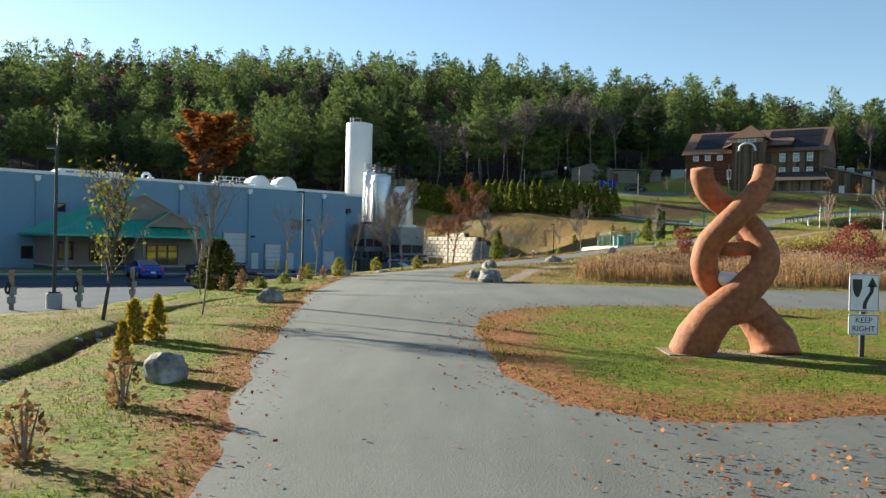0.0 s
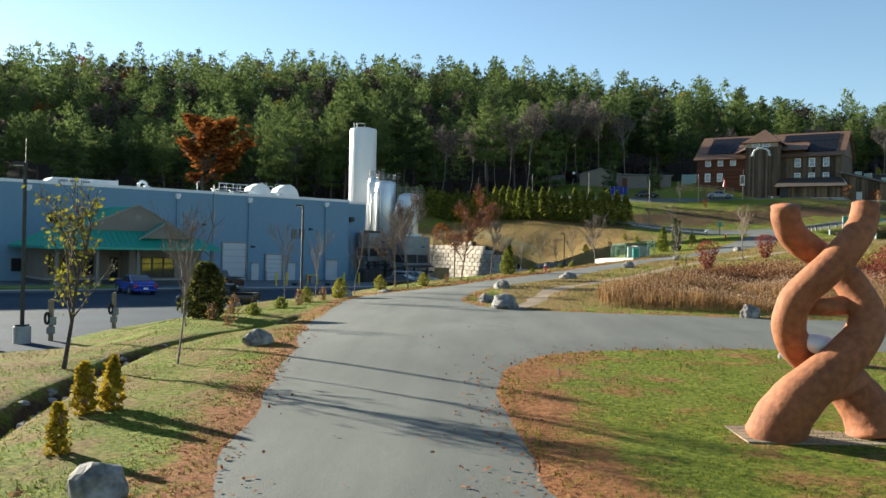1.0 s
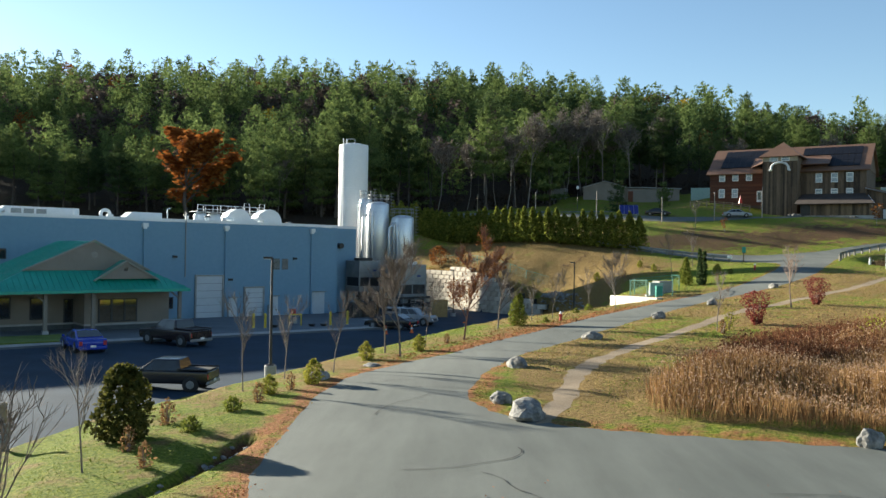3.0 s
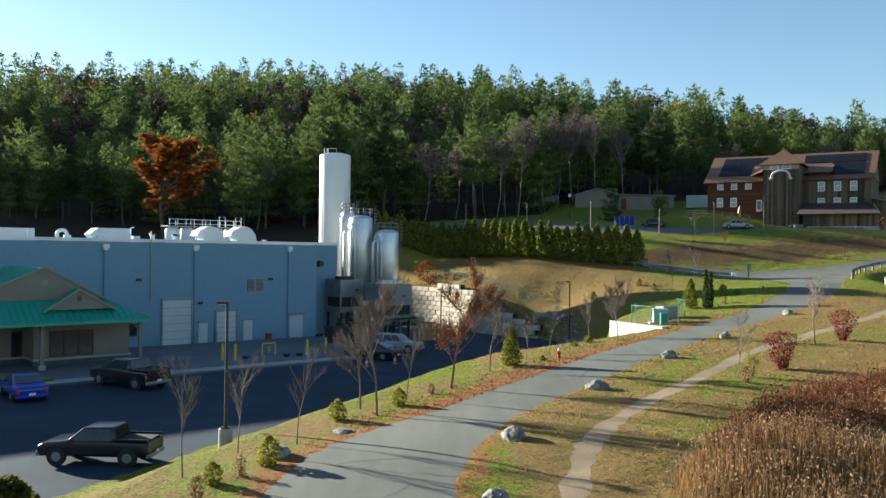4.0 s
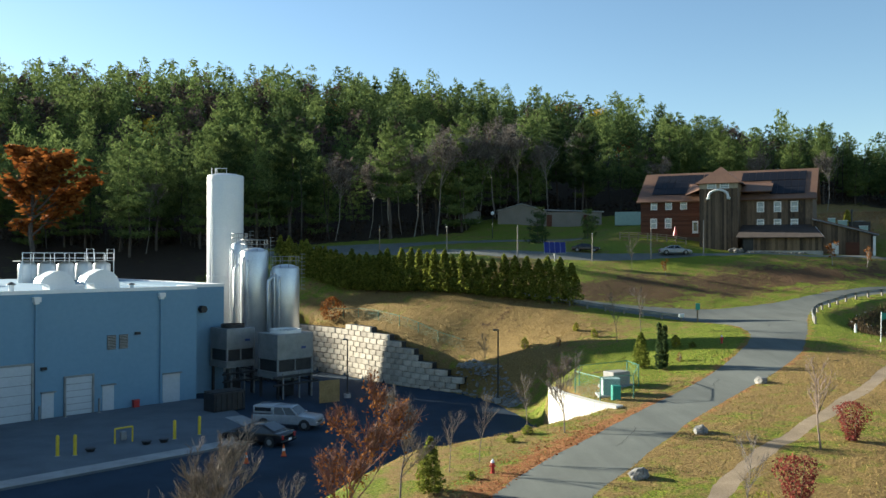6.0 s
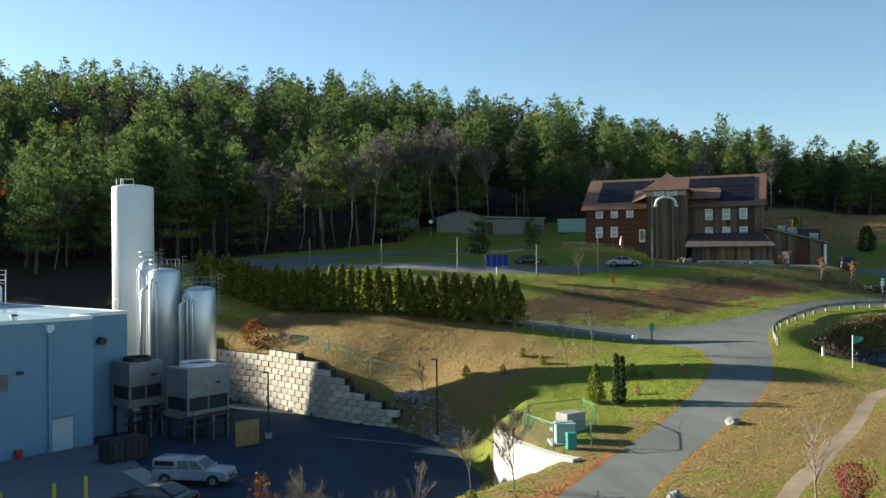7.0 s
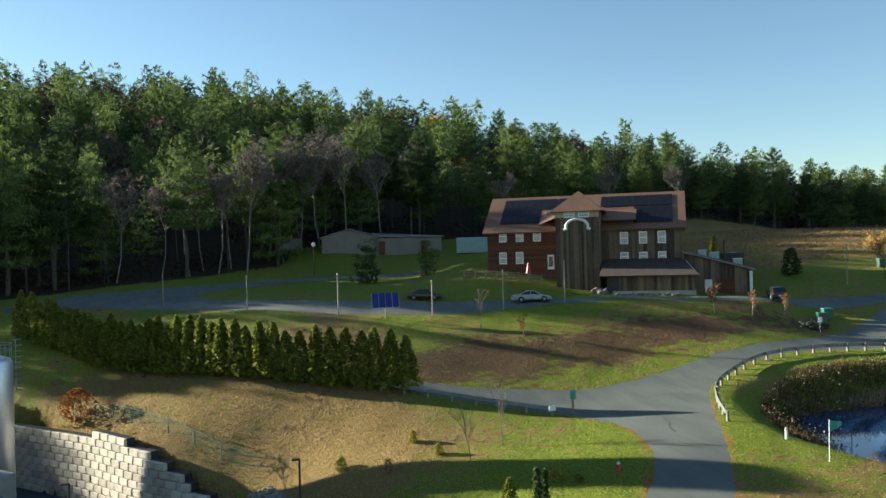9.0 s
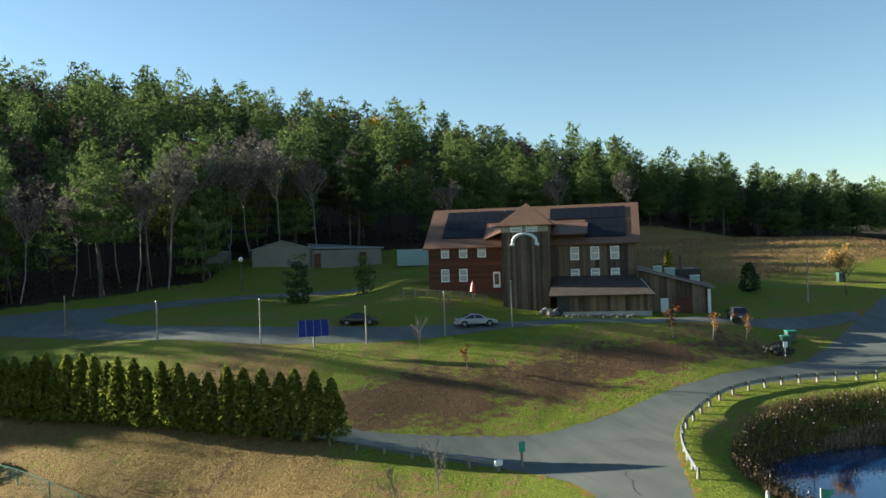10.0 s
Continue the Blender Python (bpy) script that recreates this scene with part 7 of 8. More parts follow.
for x, y in ((40.9, 92.0), (43, 86.5), (46, 85.6), (49, 84.5)):
    s = thing("marker_post", "short white marker post by the pond", "post", Matrix.Translation(at(x, y)), "marker posts")
    part("post", Geo().lathe([(0.09, -0.1), (0.09, 0.62), (0.05, 0.68)], 10), SIGN_WHITE, s)
    part("cap", Geo().lathe([(0.1, 0.55), (0.1, 0.62), (0.06, 0.72)], 10), CONCRETE, s)
s = thing("speed_sign", "white speed sign on a slim post", "road sign", Matrix.Translation(at(64.6, 115.4)))
part("post", Geo().tube([(0, 0, -0.1), (0, 0, 1.5)], 0.03, 6), GALVANISED, s)
part("panel", Geo().slab((0, -0.04, 1.3), (0.45, 0.03, 0.5), 0, 0.01), SIGN_WHITE, s)
for x, y, sc in ((67.4, 118.3, 0.85), (68.6, 118.9, 0.95), (88, 131, 0.9)):
    s = thing("utility_cabinet", "green utility cabinet beside the road", "utility box", Matrix.Translation(at(x, y)) @ pose(0, 0, 0, 0, 0, -20), "utility cabinets")
    part("cabinet", Geo().slab((0, 0, 0.55 * sc), (0.9 * sc, 0.8 * sc, 1.1 * sc), 0, 0.04), material("dark_green_enamel", (0.03, 0.07, 0.05), (0.06, 0.11, 0.08), 0.5, 2, 9, 0.05), s)
    part("lid", Geo().slab((0, 0, 1.12 * sc), (0.96 * sc, 0.86 * sc, 0.08), 0, 0.02), TEAL, s)

g = Geo()
for i in range(34):
    q = random.Random(i + 300)
    x, y = 65.2 + q.gauss(0, 0.7), 116.9 + q.gauss(0, 0.45)
    p = at(x, y)
    g.rock((p.x, p.y, p.z + q.uniform(0.05, 0.5)), (q.uniform(0.2, 0.4), q.uniform(0.2, 0.35), q.uniform(0.15, 0.3)), i + 300, 1)
single("rubble_heap", g, material("dark_rubble", (0.012, 0.011, 0.01), (0.07, 0.065, 0.06), 0.9, 3, 9, 0.5), "dark heap of broken rubble by the road", "rubble", kind="stuff")


def build_enclosure():
    s = thing("transformer", "pale green transformer cabinet on the lawn", "utility box", Matrix.Translation(at(17.5, 81.8)) @ pose(0, 0, 0, 0, 0, -8) @ Matrix.Diagonal((0.78, 0.78, 0.82, 1)))
    part("cabinet", Geo().slab((0, 0, 0.68), (1.4, 1.2, 1.25), 0, 0.04), PALE_GREEN, s)
    part("lid", Geo().slab((0, 0, 1.34), (1.46, 1.26, 0.07), 0, 0.03), PALE_GREEN, s)
    part("pad", Geo().slab((0, 0, 0.02), (2.2, 2.0, 0.16), 0, 0.02), CONCRETE, s)
    s = thing("generator", "grey generator box on a concrete pad", "generator", Matrix.Translation(at(18.7, 84.2)) @ pose(0, 0, 0, 0, 0, 25) @ Matrix.Diagonal((0.78, 0.78, 0.72, 1)))
    part("pad", Geo().slab((0, 0, 0.08), (2.6, 1.9, 0.3), 0, 0.02), CONCRETE, s)
    part("housing", Geo().slab((0, 0, 0.85), (1.9, 1.3, 1.25), 0, 0.05), material("grey_enamel", (0.2, 0.19, 0.17), (0.3, 0.28, 0.25), 0.6, 2, 9, 0.05), s)
    part("vent", Geo().box((0.97, 0, 0.8), (0.03, 0.7, 0.6)), DARK_METAL, s)
    s = thing("junction_box", "small dark green junction box", "utility box", Matrix.Translation(at(17.3, 80.1)))
    part("box", Geo().slab((0, 0, 0.4), (0.5, 0.45, 0.9), 0, 0.03), TEAL, s)
    part("lid", Geo().slab((0, 0, 0.87), (0.54, 0.5, 0.06), 0, 0.02), TEAL, s)
    corners = [(16.4, 80.4), (15.9, 84.4), (16.8, 86.6), (19.9, 85.6), (19.8, 83.0), (18.4, 80.0)]
    fence("green chain-link fence round the transformer", corners, 1.5)


MESH_WIRE = material("green_wire", (0.03, 0.13, 0.09), (0.05, 0.19, 0.13), 0.5, 3, 9, 0)


def fence(label, corners, high, closed=True):
    f = thing("chain_link_fence", label, "fence")
    pts = corners + corners[:1] if closed else corners
    for (x0, y0), (x1, y1) in zip(pts[:-1], pts[1:]):
        a, b = at(x0, y0), at(x1, y1)
        n = max(1, int((b - a).length / 2.4))
        for i in range(n):
            p, q = at(x0 + (x1 - x0) * i / n, y0 + (y1 - y0) * i / n), at(x0 + (x1 - x0) * (i + 1) / n, y0 + (y1 - y0) * (i + 1) / n)
            part("post", Geo().tube([p - Vector((0, 0, 0.1)), p + Vector((0, 0, high))], 0.035, 6), MESH_WIRE, f)
            part("top_rail", Geo().tube([p + Vector((0, 0, high - 0.03)), q + Vector((0, 0, high - 0.03))], 0.025, 5), MESH_WIRE, f)
            g = Geo()
            run = (q - p).length
            k = 0.22
            way = (q - p) / run
            for j in np.arange(-high, run, k):
                for up in (1, -1):
                    s0, s1 = max(j, 0), min(j + high, run)
                    if s1 - s0 < 0.05:
                        continue
                    z0, z1 = (s0 - j, s1 - j) if up > 0 else (high - (s0 - j), high - (s1 - j))
                    c, d = p + way * s0 + Vector((0, 0, z0)), p + way * s1 + Vector((0, 0, z1))
                    t = Vector((0, 0, 0.005))
                    g.add([c - t, d - t, d + t, c + t], [(0, 1, 2, 3)])
            part("mesh_panel", g, MESH_WIRE, f)


build_enclosure()
fence("green wire fence along the top of the retaining wall", [(x + 1.3, y + 1.2) for x, y in ((-3, 124.5), (0.4, 120.6), (4.6, 114.8), (8.2, 110.6), (10.6, 108.2))], 1.1, False)

# ---- vehicles ----
def vehicle(kind, paint, x, y, heading, label, cap=False, size=1.0):
    """heading: degrees of the nose from +x. Length runs along the car's own x, nose ahead."""
    p = at(x, y, 0.03)
    car = thing("pickup_truck" if kind == "pickup" else "car", label, "truck" if kind == "pickup" else "car", Matrix.Translation(p) @ pose(0, 0, 0, 0, 0, heading) @ Matrix.Diagonal((size, size, size, 1)))
    if kind == "pickup":
        L, W, r, wb = 5.5, 1.95, 0.41, 3.4
        low = [(2.6, 0.42), (2.74, 0.62), (2.7, 0.9), (2.5, 1.06), (1.35, 1.16), (0.95, 1.18), (-2.7, 1.16), (-2.75, 0.62), (-2.6, 0.44)]
        cab = [(1.35, 1.12), (0.5, 1.8), (-0.95, 1.82), (-1.12, 1.14)]
    elif kind == "suv":
        L, W, r, wb = 4.6, 1.8, 0.36, 2.7
        low = [(2.28, 0.4), (2.3, 0.7), (2.15, 0.95), (1.1, 1.05), (-2.25, 1.02), (-2.3, 0.6), (-2.2, 0.38)]
        cab = [(1.15, 1.03), (0.4, 1.62), (-1.9, 1.62), (-2.2, 1.02)]
    else:
        L, W, r, wb = 4.7, 1.8, 0.33, 2.75
        low = [(2.2, 0.28), (2.35, 0.48), (2.28, 0.66), (1.9, 0.78), (1.05, 0.88), (-1.6, 0.94), (-2.2, 0.92), (-2.34, 0.72), (-2.3, 0.42), (-2.2, 0.3)]
        cab = [(1.25, 0.85), (0.3, 1.38), (-0.7, 1.4), (-1.85, 0.92)]
    b = bmesh.new()
    f = b.faces.new([b.verts.new((px, -W / 2, pz)) for px, pz in low])
    bmesh.ops.translate(b, vec=(0, W, 0), verts=[e for e in bmesh.ops.extrude_face_region(b, geom=[f])["geom"] if isinstance(e, bmesh.types.BMVert)])
    bmesh.ops.recalc_face_normals(b, faces=b.faces[:])
    bmesh.ops.bevel(b, geom=b.edges[:], offset=0.09, segments=3, affect="EDGES", profile=0.6)
    part("body", Geo().take(b), paint, car, smooth=True)
    b = bmesh.new()
    top = max(c[1] for c in cab)
    va = [b.verts.new((px, -(W / 2 - (0.05 if pz < top - 0.1 else 0.22)), pz)) for px, pz in cab]
    vb = [b.verts.new((px, (W / 2 - (0.05 if pz < top - 0.1 else 0.22)), pz)) for px, pz in cab]
    b.faces.new(va), b.faces.new(vb[::-1])
    for i in range(4):
        b.faces.new((va[i], va[(i + 1) % 4], vb[(i + 1) % 4], vb[i]))
    bmesh.ops.recalc_face_normals(b, faces=b.faces[:])
    bmesh.ops.bevel(b, geom=b.edges[:], offset=0.06, segments=2, affect="EDGES", profile=0.6)
    part("cabin", Geo().take(b), paint, car, smooth=True)
    (fx, fz), (tx, tz), (ux, uz), (rx, rz) = cab

    def lerp(p0, p1, k):
        return p0[0] + (p1[0] - p0[0]) * k, p0[1] + (p1[1] - p0[1]) * k

    for n, (p0, p1) in (("windscreen", (cab[0], cab[1])), ("rear_window", (cab[3], cab[2]))):
        (ax, az), (bx, bz) = lerp(p0, p1, 0.18), lerp(p0, p1, 0.9)
        e = 0.015 if n == "windscreen" else -0.015
        part(n, Geo().plate([(ax + e, -W / 2 + 0.16, az + 0.01), (ax + e, W / 2 - 0.16, az + 0.01), (bx + e, W / 2 - 0.26, bz + 0.01), (bx + e, -W / 2 + 0.26, bz + 0.01)], 0.02), GLASS_DARK, car)
    mid = (tx + ux) / 2
    for side in (-1, 1):
        for k0, k1 in ((0, 1), (1, 2)):
            lo = [lerp(cab[0], cab[3], 0.12)[0], (fx + rx) / 2, lerp(cab[0], cab[3], 0.9)[0]]
            hi = [tx - 0.06, mid, ux + 0.06]
            g = Geo().plate([(lo[k0] - 0.04 * (k0 == 1), side * (W / 2 - 0.05), fz + 0.07), (lo[k1] + 0.04 * (k1 == 1), side * (W / 2 - 0.05), fz + 0.07), (hi[k1] + 0.04 * (k1 == 1), side * (W / 2 - 0.19), tz - 0.07), (hi[k0] - 0.04 * (k0 == 1), side * (W / 2 - 0.19), tz - 0.07)], 0.02 * side)
            part("side_window", g, GLASS_DARK, car)
        for wx in (wb / 2 + 0.05, -wb / 2 - 0.05):
            part("wheel_arch", Geo().tube([(wx, side * (W / 2 - 0.1), r), (wx, side * (W / 2 + 0.012), r)], r * 1.16, 22), RUBBER, car)
        part("mirror", Geo().slab((fx - 0.25, side * (W / 2 + 0.1), fz + 0.08), (0.1, 0.2, 0.14), 0, 0.03), paint, car)
        part("headlight", Geo().slab((low[1][0] - 0.06, side * (W / 2 - 0.28), low[1][1] + 0.03), (0.1, 0.36, 0.16), 0, 0.03), SIGN_WHITE, car)
        part("tail_light", Geo().slab((-L / 2 + 0.02, side * (W / 2 - 0.16), low[-2][1] + 0.25), (0.08, 0.2, 0.28), 0, 0.02), RED, car)
        for wx in (wb / 2 + 0.05, -wb / 2 - 0.05):
            wheel = part("wheel", Geo().tube([(wx, side * (W / 2 - 0.22), r), (wx, side * (W / 2 - 0.16), r), (wx, side * (W / 2 + 0.0), r), (wx, side * (W / 2 + 0.03), r)], [r * 0.9, r, r, r * 0.9], 22), RUBBER, car)
            part("rim", Geo().tube([(wx, side * (W / 2 + 0.025), r), (wx, side * (W / 2 + 0.045), r)], [r * 0.6, r * 0.5], 16), GALVANISED, wheel)
    part("bumper", Geo().slab((L / 2 - 0.05, 0, low[0][1] + 0.1), (0.2, W * 0.96, 0.22), 0, 0.05), GALVANISED if kind == "pickup" else paint, car)
    part("rear_bumper", Geo().slab((-L / 2 + 0.02, 0, low[0][1] + 0.08), (0.2, W * 0.96, 0.2), 0, 0.05), GALVANISED if kind == "pickup" else paint, car)
    part("grille", Geo().slab((L / 2 + 0.0, 0, low[1][1] + 0.02), (0.06, W * 0.5, 0.2), 0, 0.02), DARK_METAL, car)
    part("plate_bar", Geo().box((-L / 2 - 0.09, 0, low[0][1] + 0.2), (0.02, 0.34, 0.14)), SIGN_WHITE, car)
    if kind == "pickup" and not cap:
        part("load_bed", Geo().box((-1.85, 0, 1.215), (1.62, W - 0.3, 0.03)), RUBBER, car)
        for side in (-1, 1):
            part("bed_rail", Geo().slab((-1.85, side * (W / 2 - 0.1), 1.26), (1.8, 0.12, 0.1), 0, 0.02), paint, car)
        part("tailgate", Geo().slab((-L / 2 + 0.02, 0, 0.9), (0.1, W * 0.9, 0.5), 0, 0.03), paint, car)
    if cap:
        part("bed_cap", Geo().slab((-1.82, 0, 1.52), (1.85, W - 0.12, 0.64), 0, 0.12), paint, car, smooth=True)
        for side in (-1, 1):
            part("cap_window", Geo().box((-1.82, side * (W / 2 - 0.05), 1.56), (1.4, 0.03, 0.3)), GLASS_DARK, car)
    return car


def enamel(name, low, high):
    return material(name, low, high, 0.22, 1, 6, 0, spec=0.6)


BLUE_CAR, BLACK_CAR, SILVER_CAR, DARK_CAR = enamel("blue_enamel", (0.01, 0.03, 0.25), (0.02, 0.05, 0.36)), enamel("black_enamel", (0.006, 0.006, 0.008), (0.012, 0.012, 0.015)), enamel("silver_enamel", (0.2, 0.215, 0.24), (0.3, 0.315, 0.335)), enamel("dark_maroon_enamel", (0.018, 0.012, 0.012), (0.03, 0.02, 0.02))
vehicle("sedan", BLUE_CAR, -24.2, 66.2, 128, "bright blue parked sedan at the kerb")
vehicle("pickup", DARK_CAR, -19.6, 70.6, 148, "dark maroon pickup truck parked at the kerb")
vehicle("pickup", BLACK_CAR, -13.6, 51.2, 176, "black pickup truck with a white tailgate side", size=0.82)
vehicle("pickup", SILVER_CAR, -3.6, 91.6, -19, "silver pickup truck with a bed cap", cap=True, size=0.9)
vehicle("sedan", BLACK_CAR, -5.2, 86.6, 153, "glossy black sedan in a parking bay")
vehicle("sedan", SILVER_CAR, 41.7, 130.7, -14, "silver sedan in the upper lot", size=0.84)
vehicle("sedan", BLACK_CAR, 31.8, 136.4, -25, "black car parked in the upper lot", size=0.78)
# a car added in place of a pile of dark equipment
vehicle("suv", DARK_CAR, 66.5, 123.6, 60, "dark car shape standing in for equipment beside the barn", size=0.82)

for x, y in ((-3.2, 82.6), (-5.3, 81.0)):
    s = thing("traffic_cone", "orange traffic cone with a white band", "traffic cone", Matrix.Translation(at(x, y, 0.04)), "traffic cones")
    part("base", Geo().slab((0, 0, 0.02), (0.36, 0.36, 0.04), 0, 0.01), RED, s)
    part("cone", Geo().lathe([(0.14, 0.04), (0.03, 0.7)], 14), material("cone_orange", (0.6, 0.1, 0.02), (0.7, 0.16, 0.03), 0.6, 4, 12, 0), s)
    part("band", Geo().lathe([(0.1, 0.33), (0.075, 0.48)], 14), SIGN_WHITE, s)
for i, (x, y) in enumerate(((-17.0, 83.5), (-16.0, 83.6), (-10.9, 87.8), (-9.5, 89.1))):
    s = thing("bollard", "yellow steel bollard on the apron", "bollard", Matrix.Translation((x, y, float(lot_height(x, y)) + 0.14)), "yellow bollards")
    part("pipe", Geo().lathe([(0.11, 0), (0.11, 1.2), (0.08, 1.28), (0.02, 1.31)], 14), YELLOW, s)
    part("foot_ring", Geo().lathe([(0.17, 0), (0.17, 0.03)], 14), CONCRETE, s)
for s_, o_ in ((17.0, 0.7), (13.5, 0.7), (11.6, 0.7), (8.95, 0.7)):
    p = on_facade(s_, o_, float(lot_height(-20, 95)) + 0.1)
    s = thing("bollard", "grey steel bollard beside a loading door", "bollard", Matrix.Translation(p), "grey bollards")
    part("pipe", Geo().lathe([(0.09, 0), (0.09, 1.1), (0.03, 1.16)], 12), GALVANISED, s)
    part("foot_ring", Geo().lathe([(0.14, 0), (0.14, 0.03)], 12), CONCRETE, s)
p = Vector((-14.0, 87.0, float(lot_height(-14, 87)) + 0.14))
s = thing("valve_station", "yellow pipe frame with valves on the apron", "valves", Matrix.Translation(p) @ pose(0, 0, 0, 0, 0, 40))
for x in (-0.6, 0.6):
    part("post", Geo().tube([(x, 0, 0), (x, 0, 1.0)], 0.06, 8), YELLOW, s)
part("crossbar", Geo().tube([(-0.6, 0, 1.0), (0.6, 0, 1.0)], 0.06, 8), YELLOW, s)
part("valve", Geo().slab((0, 0.1, 0.45), (0.4, 0.3, 0.6), 0, 0.06), GALVANISED, s)
for x, y in ((-12.4, 86.4), (-11.4, 86.9), (-15.4, 84.6)):
    s = thing("planter", "low dark planter on the apron", "planter", Matrix.Translation((x, y, float(lot_height(x, y)) + 0.14)), "dark planters")
    part("bowl", Geo().lathe([(0.2, 0), (0.34, 0.2), (0.3, 0.24)], 14), DARK_METAL, s)
    part("soil", Geo().lathe([(0.28, 0.2), (0.28, 0.22)], 14), BARK, s)
s = thing("dumpster", "dark green waste container by the cooling towers", "dumpster", Matrix.Translation(at(-9.3, 99.0, 0.05)) @ pose(0, 0, 0, 0, 0, 40))
part("bin", Geo().slab((0, 0, 0.8), (2.9, 1.6, 1.5), 0, 0.05), DARK_METAL, s)
for k in (-0.7, 0.7):
    part("lid", Geo().slab((k, 0.05, 1.6), (1.38, 1.6, 0.08), 0, 0.03), RUBBER, s)
for k in np.arange(-1.2, 1.3, 0.48):
    part("rib", Geo().box((k, -0.83, 0.8), (0.08, 0.07, 1.3)), DARK_METAL, s)
TIMBER = material("new_timber", (0.2, 0.13, 0.05), (0.34, 0.23, 0.1), 0.85, 1.5, 12, 0.3)
s = thing("timber_gate", "tan timber enclosure panel near the towers", "fence panel", Matrix.Translation(at(-0.9, 101.9, 0.02)) @ pose(0, 0, 0, 0, 0, 30))
for i in range(7):
    part("plank", Geo().box((-0.85 + 0.28 * i, 0, 1.0), (0.26, 0.06, 1.9)), TIMBER, s)
for z in (0.5, 1.6):
    part("batten", Geo().box((0, 0.06, z), (2.0, 0.06, 0.14)), WOOD_POST, s)
s = thing("extinguisher_box", "red box against the factory wall", "box", Matrix.Translation(on_facade(5.7, 0.3, -1.0)) @ pose(0, 0, 0, 0, 0, 40))
part("case", Geo().slab((0, 0, 0.3), (0.5, 0.35, 0.6), 0, 0.03), RED, s)
part("lid", Geo().slab((0, 0, 0.62), (0.54, 0.39, 0.06), 0, 0.02), RED, s)

# ---- small stuff ----
def build_litter():
    rng = np.random.default_rng(21)
    spots = []
    for _ in range(60000):
        x, y = rng.uniform(-6, 18), rng.uniform(4, 32)
        spots.append((x, y))
    p = np.array(spots)
    near, island = inside_distance(ROAD_NEAR, p[:, 0], p[:, 1]), inside_distance(ISLAND_LINE, p[:, 0], p[:, 1])
    chance = 0.006 + 0.35 * np.exp(-(np.abs(island) / 0.8) ** 2) + 0.5 * ease((10 - p[:, 1]) / 2.5) * ease((p[:, 0] - 0.8) / 2.5) + 0.5 * np.exp(-((near - 0.5) / 0.7) ** 2) * (p[:, 0] < 0)
    p = p[rng.uniform(size=len(p)) < chance]
    q = np.column_stack([p, height(p[:, 0], p[:, 1]) + 0.036])
    tagged(new("fallen_leaves", quads("fallen_leaves", leaves(q, 0.055, rng, 0.85, 1.2), LITTER)), "brown leaves strewn on the asphalt and grass", "leaves", kind="stuff")
    p = np.column_stack([rng.uniform(-4, 14, 14000), rng.uniform(50, 80, 14000)])
    up = inside_distance(ROAD_UP, p[:, 0], p[:, 1])
    p = p[(up > -0.2) & (up < 2.5) & (p[:, 0] < p[:, 1] - 55)]
    q = np.column_stack([p, height(p[:, 0], p[:, 1]) + 0.035])
    tagged(new("leaf_drift", quads("leaf_drift", leaves(q, 0.1, rng, 0.8, 1.3), LITTER)), "drift of orange leaves along the road edge", "leaves", kind="stuff")


build_litter()


